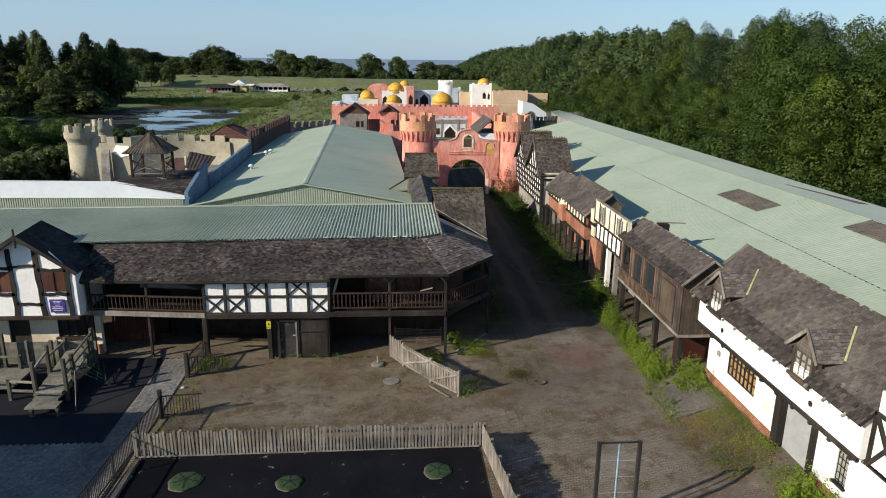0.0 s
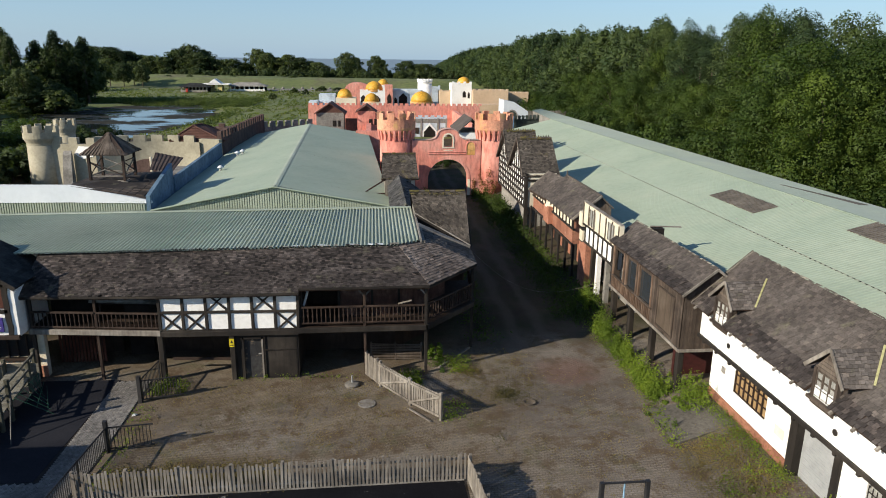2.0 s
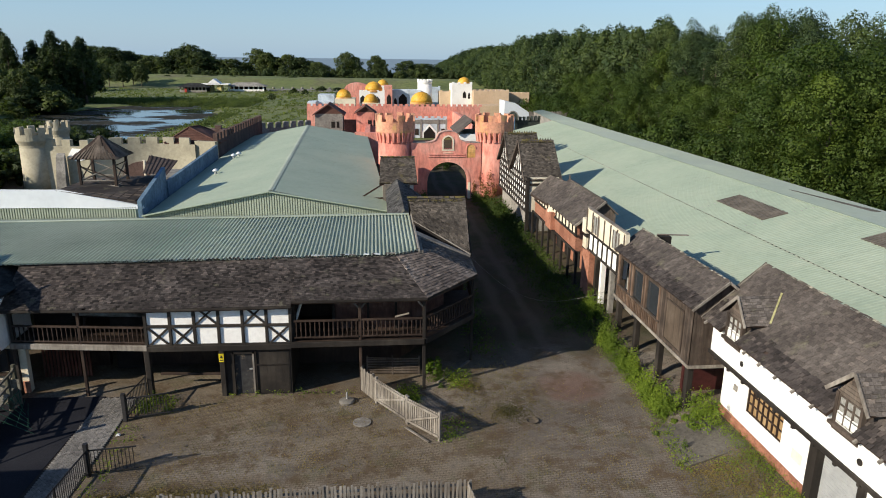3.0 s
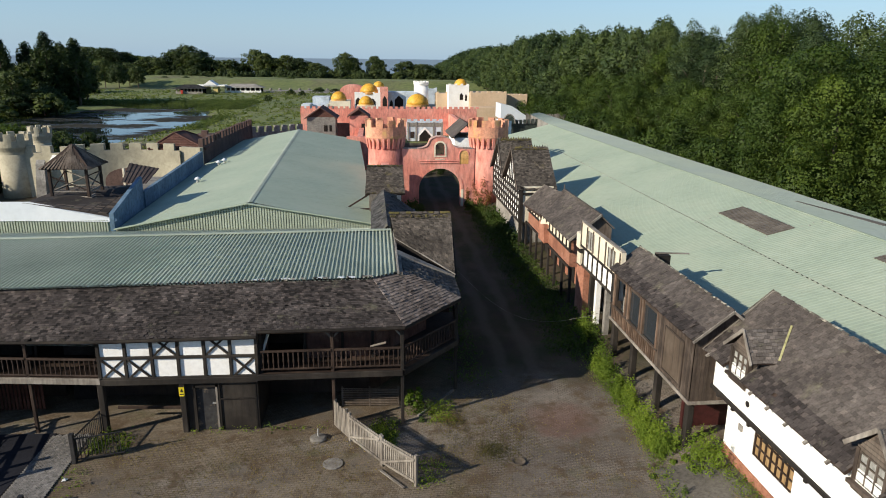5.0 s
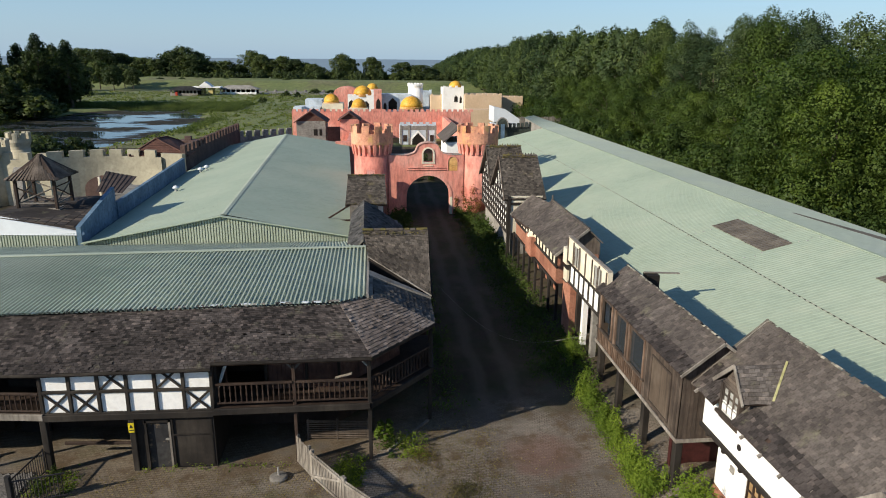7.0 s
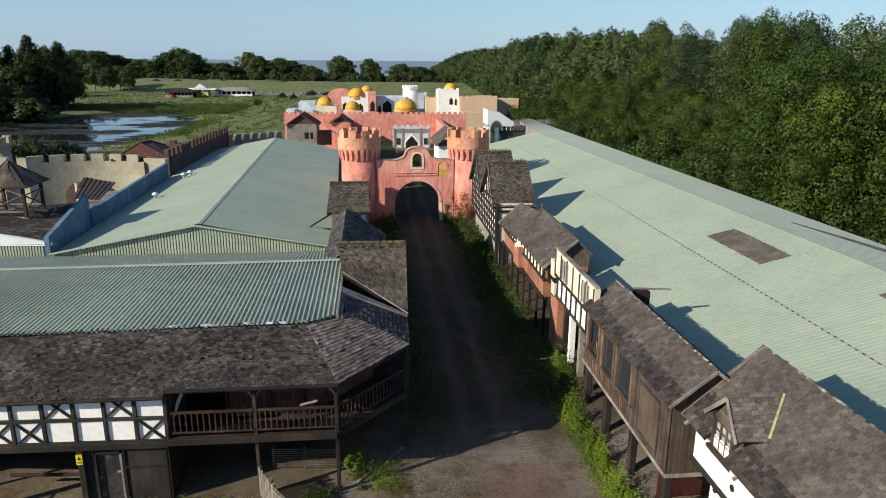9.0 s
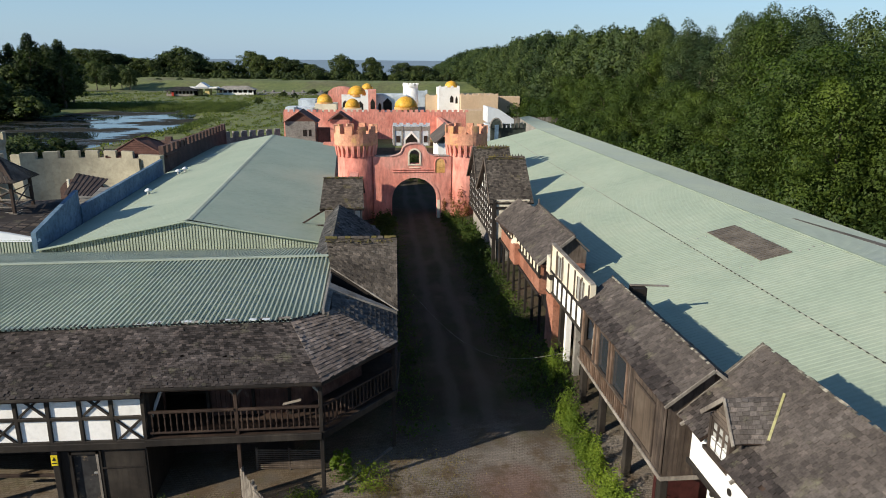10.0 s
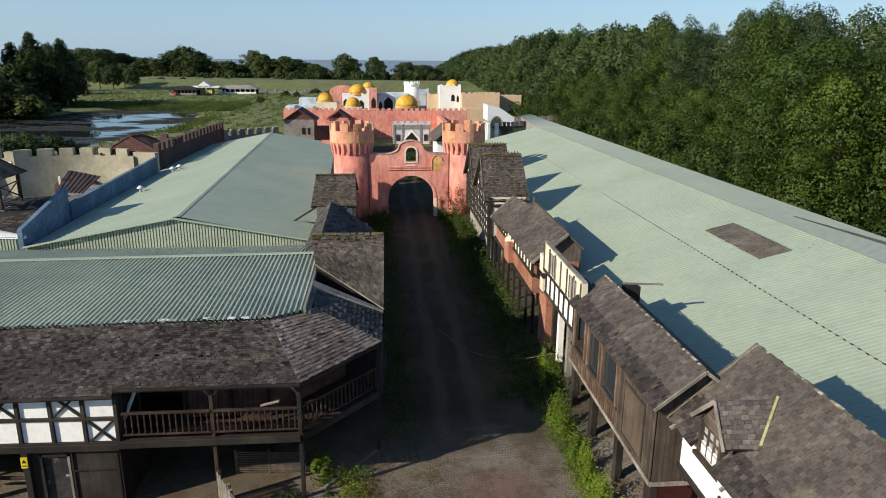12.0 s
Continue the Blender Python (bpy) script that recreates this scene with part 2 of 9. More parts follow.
M_YELLOW = surface("yellow_sign", (0.75, 0.60, 0.03), (0.65, 0.5, 0.02), rough=0.5, bmp=0)
M_YELLOWFLASH = surface("yellow_flashing", (0.42, 0.4, 0.2), (0.3, 0.28, 0.13), (0.5, 0.48, 0.27), fine=5, rough=0.7)
M_PURPLE = surface("purple_sign", (0.07, 0.05, 0.24), (0.055, 0.04, 0.2), rough=0.45, bmp=0)
M_LETTER = surface("pale_lettering", (0.6, 0.6, 0.7), (0.55, 0.55, 0.65), rough=0.5, bmp=0)
M_TANBOARD = surface("ochre_shutter_wood", (0.31, 0.2, 0.095), (0.22, 0.14, 0.065), (0.4, 0.28, 0.15), fine=7, stretch=(1, 1, 0.15), rough=0.8)
M_REDPAINT = surface("red_paint", (0.45, 0.05, 0.03), (0.35, 0.04, 0.025), rough=0.5)
M_YELLOWWALL = surface("yellow_wall_paint", (0.62, 0.5, 0.2), (0.5, 0.4, 0.16), rough=0.8)
M_PLAYWOOD = surface("green_stained_play_timber", (0.17, 0.16, 0.13), (0.1, 0.095, 0.075), (0.26, 0.25, 0.21), big=0.8, fine=9, stretch=(1, 1, 0.15), rough=0.9, per_object=0.2)
M_PLAYPOST = surface("dark_green_stained_post", (0.085, 0.082, 0.058), (0.045, 0.044, 0.032), (0.15, 0.142, 0.11), big=0.8, fine=9, stretch=(1, 1, 0.15), rough=0.9, per_object=0.2)
M_NET = surface("green_rope", (0.02, 0.09, 0.06), (0.015, 0.06, 0.04), rough=0.8)
M_DARKBOARDS = surface("dark_weathered_cladding", (0.062, 0.046, 0.036), (0.034, 0.026, 0.021), (0.105, 0.082, 0.066), big=0.8, fine=9, stretch=(1, 1, 0.08), rough=0.9, per_object=0.28)
M_HATCH = surface("bleached_brown_boards", (0.085, 0.063, 0.046), (0.055, 0.041, 0.03), (0.115, 0.09, 0.068), big=0.8, fine=9, stretch=(1, 1, 0.08), rough=0.9)
M_REDDISH = surface("worn_brown_joinery", (0.13, 0.085, 0.06), (0.075, 0.048, 0.035), (0.22, 0.16, 0.12), big=1.2, fine=9, stretch=(1, 1, 0.15), rough=0.85, per_object=0.3)
M_PALEPANE = surface("dusty_pale_pane", (0.3, 0.3, 0.28), (0.22, 0.22, 0.205), (0.38, 0.38, 0.355), big=2, fine=8, rough=0.5)
M_RUSTSHEET = surface("rusty_brown_sheet", (0.062, 0.045, 0.039), (0.04, 0.03, 0.027), (0.09, 0.066, 0.056), big=0.5, fine=6, rough=0.85)
M_BARK = surface("bark", (0.10, 0.08, 0.06), (0.06, 0.048, 0.036), (0.15, 0.125, 0.1), fine=5, rough=0.95)


def glass():
    m, nt, p, geo = start("dark_window_glass")
    p.inputs["Base Color"].default_value = (0.03, 0.035, 0.04, 1)
    p.inputs["Roughness"].default_value, p.inputs["Specular IOR Level"].default_value = 0.08, 0.6
    return m


M_GLASS = glass()


def leaf(name, dark, mid, light, sheen=0.35):
    m, nt, p, geo = start(name)
    near = [[0.45 * a + 0.55 * b_ for a, b_ in zip(side, mid)] for side in (dark, light)]
    c = ramp(nt, geo.outputs["Random Per Island"], [(0.0, tuple(near[0])), (0.5, mid), (1.0, tuple(near[1]))])
    n = noise_tex(nt, geo.outputs["Position"], 0.24, 5.0, 0.65)
    c = mixc(nt, 1.0, c, ramp(nt, n, [(0.32, (0.42, 0.5, 0.46)), (0.5, (0.95, 0.95, 0.95)), (0.68, (1.42, 1.34, 1.1))]), "MULTIPLY")
    info = nt.nodes.new("ShaderNodeObjectInfo")
    c = mixc(nt, 1.0, c, ramp(nt, info.outputs["Random"], [(0, (0.5, 0.58, 0.58)), (0.5, (1, 1, 1)), (1, (1.28, 1.2, 1.0))]), "MULTIPLY")
    nt.links.new(c, p.inputs["Base Color"])
    p.inputs["Roughness"].default_value, p.inputs["Specular IOR Level"].default_value = 0.6, 0.2
    t = nt.nodes.new("ShaderNodeBsdfTranslucent")
    nt.links.new(mixc(nt, 1.0, c, (1.3, 1.4, 0.6), "MULTIPLY"), t.inputs[0])
    mx = nt.nodes.new("ShaderNodeMixShader")
    mx.inputs[0].default_value = sheen
    nt.links.new(p.outputs[0], mx.inputs[1])
    nt.links.new(t.outputs[0], mx.inputs[2])
    nt.links.new(mx.outputs[0], nt.nodes["Material Output"].inputs[0])
    return m


M_LEAF = leaf("broad_leaves", (0.034, 0.058, 0.014), (0.055, 0.09, 0.02), (0.092, 0.134, 0.032), 0.35)
M_LEAF_LIGHT = leaf("sunny_leaves", (0.042, 0.072, 0.013), (0.068, 0.108, 0.022), (0.106, 0.15, 0.035), 0.36)
M_LEAF_POPLAR = leaf("poplar_leaves", (0.043, 0.068, 0.03), (0.066, 0.1, 0.044), (0.104, 0.144, 0.066), 0.36)
M_LEAF_DARK = leaf("dark_leaves", (0.032, 0.05, 0.02), (0.06, 0.086, 0.034), (0.105, 0.135, 0.058), 0.35)
M_LEAF_BRIGHT = leaf("bright_weeds", (0.075, 0.125, 0.014), (0.155, 0.225, 0.028), (0.25, 0.31, 0.05), 0.4)
M_LEAF_DRY = leaf("dry_grass", (0.16, 0.11, 0.04), (0.27, 0.2, 0.08), (0.38, 0.31, 0.14), 0.4)
M_LEAF_RUST = leaf("rusty_leaves", (0.08, 0.05, 0.02), (0.16, 0.085, 0.035), (0.15, 0.14, 0.04), 0.35)
M_REED = leaf("reeds", (0.095, 0.13, 0.038), (0.155, 0.19, 0.06), (0.24, 0.26, 0.1), 0.45)


def meadow():
    m, nt, p, geo = start("rough_meadow")
    pos = geo.outputs["Position"]
    n1 = noise_tex(nt, pos, 0.03, 6.0, 0.65, (1, 0.6, 1))
    n2 = noise_tex(nt, pos, 0.5, 6.0, 0.7)
    c = ramp(nt, n1, [(0.3, (0.06, 0.082, 0.024)), (0.42, (0.105, 0.135, 0.038)), (0.52, (0.135, 0.16, 0.05)), (0.6, (0.11, 0.115, 0.048)), (0.72, (0.175, 0.175, 0.08))])
    c = mixc(nt, 1.0, c, ramp(nt, n2, [(0.3, (0.6, 0.6, 0.6)), (0.7, (1.3, 1.3, 1.3))]), "MULTIPLY")
    nt.links.new(c, p.inputs["Base Color"])
    p.inputs["Roughness"].default_value = 0.95
    bump(nt, p, n2, 0.6, 0.3)
    return m


def yard_mat():
    """Block paving under dirt and moss before the gallery; along the street worn tarmac with wheel tracks, darkened
    further for the houses' shade.
    """
    m, nt, p, geo = start("worn_yard")
    pos = geo.outputs["Position"]
    n1 = noise_tex(nt, pos, 0.16, 6.0, 0.62)
    n2 = noise_tex(nt, pos, 0.8, 9.0, 0.74)
    n3 = noise_tex(nt, pos, 18.0, 5.0, 0.7)
    n4 = noise_tex(nt, pos, 0.3, 5.0, 0.6, (1.0, 0.5, 1))
    n5 = noise_tex(nt, pos, 2.6, 7.0, 0.75)
    n6 = noise_tex(nt, pos, 0.45, 8.0, 0.7)
    sep = nt.nodes.new("ShaderNodeSeparateXYZ")
    nt.links.new(pos, sep.inputs[0])

    def calc(op, a, b_=0.0, c_=0.0):
        k = nt.nodes.new("ShaderNodeMath")
        k.operation = op
        for sock, val in zip(k.inputs, (a, b_, c_)):
            if isinstance(val, (int, float)):
                sock.default_value = val
            else:
                nt.links.new(val, sock)
        return k.outputs[0]

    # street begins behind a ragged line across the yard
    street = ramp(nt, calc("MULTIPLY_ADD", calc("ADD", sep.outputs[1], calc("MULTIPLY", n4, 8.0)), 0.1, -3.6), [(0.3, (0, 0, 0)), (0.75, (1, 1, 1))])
    west = ramp(nt, calc("MULTIPLY_ADD", calc("ADD", sep.outputs[0], calc("MULTIPLY", n4, 10.0)), -0.12, 1.9), [(0.3, (0, 0, 0)), (0.7, (1, 1, 1))])
    tar = ramp(nt, n1, [(0.32, (0.11, 0.094, 0.08)), (0.5, (0.165, 0.143, 0.123)), (0.68, (0.215, 0.188, 0.16))])
    moss = ramp(nt, n1, [(0.32, (0.115, 0.09, 0.062)), (0.5, (0.168, 0.136, 0.1)), (0.68, (0.23, 0.195, 0.15))])
    # street tarmac, set darker still so that its colour carries the houses' shade
    shaded_road = ramp(nt, n1, [(0.32, (0.046, 0.036, 0.028)), (0.5, (0.068, 0.053, 0.04)), (0.68, (0.094, 0.074, 0.055))])
    # two worn wheel tracks, edged with moss
    wob = calc("MULTIPLY_ADD", n4, 1.6, -0.8)
    xs_ = calc("ADD", calc("SUBTRACT", sep.outputs[0], wob), calc("MULTIPLY_ADD", sep.outputs[1], 0.0, -9.3))
    band = calc("ABSOLUTE", calc("SUBTRACT", calc("ABSOLUTE", xs_), 0.85))
    track = ramp(nt, band, [(0.15, (1, 1, 1)), (0.5, (0, 0, 0))])
    shaded_road = mixc(nt, ramp(nt, n6, [(0.4, (0, 0, 0)), (0.6, (0.8, 0.8, 0.8))]), shaded_road, (0.035, 0.042, 0.018))
    shaded_road = mixc(nt, calc("MULTIPLY", track, 0.7), shaded_road, (0.088, 0.074, 0.06))
    c = mixc(nt, west, tar, moss)
    # broad worn lanes, paler, and olive patches where moss has taken hold
    n8 = noise_tex(nt, pos, 0.11, 6.0, 0.6, (1.0, 2.2, 1.0))
    c = mixc(nt, ramp(nt, n8, [(0.5, (0, 0, 0)), (0.62, (0.6, 0.6, 0.6))]), c, (0.25, 0.225, 0.195))
    n9 = noise_tex(nt, pos, 0.5, 9.0, 0.72, (1.0, 1.0, 2.0))
    c = mixc(nt, ramp(nt, n9, [(0.55, (0, 0, 0)), (0.66, (0.7, 0.7, 0.7))]), c, (0.1, 0.098, 0.05))
    # block paving joints show through
    br = nt.nodes.new("ShaderNodeTexBrick")
    mp = nt.nodes.new("ShaderNodeMapping")
    mp.inputs["Rotation"].default_value = (0, 0, radians(12))
    nt.links.new(pos, mp.inputs[0])
    nt.links.new(mp.outputs[0], br.inputs["Vector"])
    br.inputs["Scale"].default_value, br.inputs["Mortar Size"].default_value = 1.0, 0.016
    br.inputs["Brick Width"].default_value, br.inputs["Row Height"].default_value = 0.22, 0.115
    br.inputs["Color1"].default_value, br.inputs["Color2"].default_value, br.inputs["Mortar"].default_value = (1.12, 1.1, 1.08, 1), (0.86, 0.87, 0.88, 1), (0.5, 0.47, 0.42, 1)
    c = mixc(nt, ramp(nt, n6, [(0.38, (1, 1, 1)), (0.62, (0.25, 0.25, 0.25))]), c, mixc(nt, 1.0, c, br.outputs["Color"], "MULTIPLY"))
    # dirt, straw and dark moss at several sizes
    c = mixc(nt, ramp(nt, n2, [(0.49, (0, 0, 0)), (0.6, (0.9, 0.9, 0.9))]), c, (0.098, 0.07, 0.045))
    c = mixc(nt, ramp(nt, n6, [(0.54, (0, 0, 0)), (0.66, (0.8, 0.8, 0.8))]), c, (0.115, 0.1, 0.085))
    n7 = noise_tex(nt, pos, 1.5, 8.0, 0.75, (1.0, 1.0, 3.0))
    c = mixc(nt, ramp(nt, n7, [(0.57, (0, 0, 0)), (0.7, (0.45, 0.45, 0.45))]), c, (0.23, 0.185, 0.13))
    c = mixc(nt, ramp(nt, n5, [(0.55, (0, 0, 0)), (0.72, (0.6, 0.6, 0.6))]), c, (0.062, 0.05, 0.037))
    # red-brown spill of brick dust
    dx, dy = calc("MULTIPLY_ADD", sep.outputs[0], 0.5, -5.1), calc("MULTIPLY_ADD", sep.outputs[1], 0.55, -18.3)
    spill = calc("ADD", calc("ADD", calc("MULTIPLY", dx, dx), calc("MULTIPLY", dy, dy)), calc("MULTIPLY_ADD", n2, 3.4, -1.7))
    c = mixc(nt, ramp(nt, spill, [(0.1, (0.5, 0.5, 0.5)), (1.0, (0, 0, 0))]), c, (0.145, 0.072, 0.055))
    c = mixc(nt, street, c, shaded_road)
    c = mixc(nt, 1.0, c, ramp(nt, n3, [(0.3, (0.72, 0.72, 0.72)), (0.5, (1, 1, 1)), (0.7, (1.36, 1.32, 1.26))]), "MULTIPLY")
    nt.links.new(c, p.inputs["Base Color"])
    p.inputs["Roughness"].default_value, p.inputs["Specular IOR Level"].default_value = 0.95, 0.12
    bump(nt, p, mixc(nt, 0.4, n5, n3), 0.7, 0.05)
    return m


def water_mat(name, scum, base=(0.02, 0.028, 0.03), ripple=0.6):
    m, nt, p, geo = start(name)
    pos = geo.outputs["Position"]
    n = noise_tex(nt, pos, ripple, 3.0, 0.5)
    p.inputs["Base Color"].default_value = (*base, 1)
    p.inputs["Roughness"].default_value, p.inputs["Specular IOR Level"].default_value = 0.04, 0.6
    if scum:
        s = noise_tex(nt, pos, 0.05, 8.0, 0.68, (0.7, 1.0, 1))
        mask = ramp(nt, s, [(0.5, (0, 0, 0)), (0.55, (1, 1, 1))])
        fine = noise_tex(nt, pos, 0.7, 6.0, 0.7)
        col = ramp(nt, fine, [(0.35, (0.016, 0.017, 0.013)), (0.6, (0.05, 0.046, 0.034))])
        nt.links.new(mixc(nt, mask, base, col), p.inputs["Base Color"])
        nt.links.new(ramp(nt, s, [(0.5, (0.03,) * 3), (0.55, (0.8,) * 3)]), p.inputs["Roughness"])
        nt.links.new(ramp(nt, s, [(0.5, (0.6,) * 3), (0.55, (0.06,) * 3)]), p.inputs["Specular IOR Level"])
    bump(nt, p, n, 0.05, 0.05)
    return m


M_MEADOW, M_YARD = meadow(), yard_mat()
M_POND = water_mat("pond_water", True)
M_SEA = water_mat("sea_water", False, (0.2, 0.265, 0.32), 0.05)
sea_p = M_SEA.node_tree.nodes["Principled BSDF"]
sea_p.inputs["Roughness"].default_value, sea_p.inputs["Specular IOR Level"].default_value = 0.7, 0.1

# ---- mesh helpers ----
ORIGIN = {}


class Build:
    """Collects faces; m turns local coordinates into the world's."""

    def __init__(self, m=None):
        self.v, self.f, self.m, self.weld, self.normals = [], [], m, False, None

    def add(self, pts, faces):
        k = len(self.v)
        self.v += [tuple(self.m @ Vector(p)) if self.m else tuple(p) for p in pts]
        self.f += [tuple(k + i for i in f) for f in faces]
        return self

    def face(self, *pts):
        return self.add(pts, [tuple(range(len(pts)))])

    def box(self, lo, hi):
        (a, b, c), (d, e, f) = lo, hi
        return self.hexa([(a, b, c), (d, b, c), (d, e, c), (a, e, c)], [(a, b, f), (d, b, f), (d, e, f), (a, e, f)])

    def hexa(self, low, top):
        """A solid between two rings of as many corners."""
        n = len(low)
        return self.add([*low, *top], [tuple(reversed(range(n))), tuple(range(n, 2 * n)), *((i, (i + 1) % n, n + (i + 1) % n, n + i) for i in range(n))])

    def beam(self, p, q, w, h, up=(0, 0, 1)):
        """A bar of width w and height h from p to q, with its long edges eased."""
        p, q = Vector(p), Vector(q)
        d = (q - p).normalized()
        s = d.cross(Vector(up))
        if s.length < 1e-4:
            s = d.cross(Vector((0, 1, 0)))
        s = s.normalized()
        u = s.cross(d)
        e = min(w, h) * 0.12
        ring = [(w / 2 - e, -h / 2), (w / 2, -h / 2 + e), (w / 2, h / 2 - e), (w / 2 - e, h / 2), (-w / 2 + e, h / 2), (-w / 2, h / 2 - e), (-w / 2, -h / 2 + e), (-w / 2 + e, -h / 2)]
        return self.hexa([p + s * a + u * b for a, b in ring], [q + s * a + u * b for a, b in ring])

    def cyl(self, p, q, r0, r1=None, n=10):
        p, q = Vector(p), Vector(q)
        r1 = r0 if r1 is None else r1
        d = (q - p).normalized()
        s = d.orthogonal().normalized()
        u = d.cross(s)
        ring = [(math.cos(2 * math.pi * i / n), math.sin(2 * math.pi * i / n)) for i in range(n)]
        return self.hexa([p + (s * a + u * b) * r0 for a, b in ring], [q + (s * a + u * b) * r1 for a, b in ring])

    def lathe(self, centre, profile, n=24):
        """A turned solid; profile: (radius, height) from bottom to top."""
        cx, cy, cz = centre
        pts = [(cx + r * math.cos(2 * math.pi * i / n), cy + r * math.sin(2 * math.pi * i / n), cz + z) for r, z in profile for i in range(n)]
        faces = [(k * n + i, k * n + (i + 1) % n, (k + 1) * n + (i + 1) % n, (k + 1) * n + i) for k in range(len(profile) - 1) for i in range(n)]
        faces += [tuple(reversed(range(n))), tuple(range((len(profile) - 1) * n, len(profile) * n))]
        return self.add(pts, faces)

    def slab(self, a, b, c, d, t):
        """A plate with corners a, b, c, d and thickness t below them."""
        a, b, c, d = map(Vector, (a, b, c, d))
        n = (b - a).cross(d - a).normalized() * t
        if n.z < 0:
            n = -n
        return self.hexa([a - n, b - n, c - n, d - n], [a, b, c, d])

    def wall(self, p, q, z0, z1, t, holes=()):
        """An upright wall from p to q (plan), thickness t to its left, with openings (u0, u1, z0, z1) cut through."""
        p, q = Vector((p[0], p[1], 0)), Vector((q[0], q[1], 0))
        d = (q - p).normalized()
        length, nrm = (q - p).length, Vector((-d.y, d.x, 0)) * t
        self.weld = True
        us = sorted({0, length, *(h[0] for h in holes), *(h[1] for h in holes)})
        zs = sorted({z0, z1, *(h[2] for h in holes), *(h[3] for h in holes)})
        for u0, u1 in zip(us, us[1:]):
            run = None
            for w0, w1 in [*zip(zs, zs[1:]), (None, None)]:
                solid = w0 is not None and not any(h[0] < (u0 + u1) / 2 < h[1] and h[2] < (w0 + w1) / 2 < h[3] for h in holes)
                if solid:
                    run = (run[0], w1) if run else (w0, w1)
                elif run:
                    a, b = p + d * u0, p + d * u1
                    ring = [a, b, b + nrm, a + nrm]
                    self.hexa([(*c.xy, run[0]) for c in ring], [(*c.xy, run[1]) for c in ring])
                    run = None
        return self


def thing(name, at, label, category, group="", kind=""):
    ob = new(name)
    ob.location, ob.empty_display_size = at, 0.2
    ORIGIN[ob.name] = Vector(at)
    return tagged(ob, label, category, group, kind)


def mesh_of(name, b, material, shift=None, smooth=False):
    me = bpy.data.meshes.new(name)
    v = b.v if shift is None else [(x - shift.x, y - shift.y, z - shift.z) for x, y, z in b.v]
    me.from_pydata(v, [], b.f)
    me.materials.append(material)
    bm = bmesh.new()
    bm.from_mesh(me)
    if b.weld:
        bmesh.ops.remove_doubles(bm, verts=bm.verts, dist=0.001)
    if b.normals is None and len(b.f) < 20000:
        bmesh.ops.recalc_face_normals(bm, faces=bm.faces)
    bm.to_mesh(me)
    bm.free()
    if smooth or b.normals is not None:
        me.polygons.foreach_set("use_smooth", [True] * len(me.polygons))
    if b.normals is not None:
        me.normals_split_custom_set_from_vertices(b.normals)
    return me


def part(name, b, material, parent, label="", smooth=False):
    """Links b as one mesh object under a thing or a part."""
    org = ORIGIN[parent.name]
    ob = new(name, mesh_of(name, b, material, org, smooth))
    ob.parent = parent
    ORIGIN[ob.name] = org
    return tagged(ob, label)


def piece(name, me, m, parent, label=""):
    """One piece on a shared mesh, at the pose m in the world."""
    ob = new(name, me)
    ob.parent = parent
    ob.matrix_basis = Matrix.Translation(-ORIGIN[parent.name]) @ m
    return tagged(ob, label)


def solid(name, b, material, label, category="", kind="structure", group="", smooth=False):
    """One mesh that is a thing or a piece of the setting by itself."""
    ob = new(name, mesh_of(name, b, material, None, smooth))
    ORIGIN[ob.name] = Vector((0, 0, 0))
    return tagged(ob, label, category or name.replace("_", " "), group, kind)


def frame_of(p, q, z=0.0):
    """The pose whose x runs from p to q in plan and whose y points to the left of it."""
    d = Vector((q[0] - p[0], q[1] - p[1], 0))
    return Matrix.Translation((p[0], p[1], z)) @ Matrix.Rotation(math.atan2(d.y, d.x), 4, "Z"), d.length


rng = random.Random(7)
SHINGLE_MESH = {}


def shingle_mesh(w, h, material):
    """Four thin wedge-shaped shingles of one size, to be shared."""
    key = (round(w, 3), round(h, 3), material.name)
    if key not in SHINGLE_MESH:
        made = []
        for k in range(4):
            r = random.Random(k)
            j = [r.uniform(-0.012, 0.012) for _ in range(4)]
            b = Build().hexa([(0.004, j[0], 0), (w - 0.006, j[1], 0), (w - 0.006 + j[2], h * 1.35, 0), (0.004 + j[3], h * 1.35, 0)],
                             [(0.004, j[0], 0.022), (w - 0.006, j[1], 0.022), (w - 0.006 + j[2], h * 1.35, 0.006), (0.004 + j[3], h * 1.35, 0.006)])
            made.append(mesh_of("shingle", b, material))
        SHINGLE_MESH[key] = made
    return SHINGLE_MESH[key]


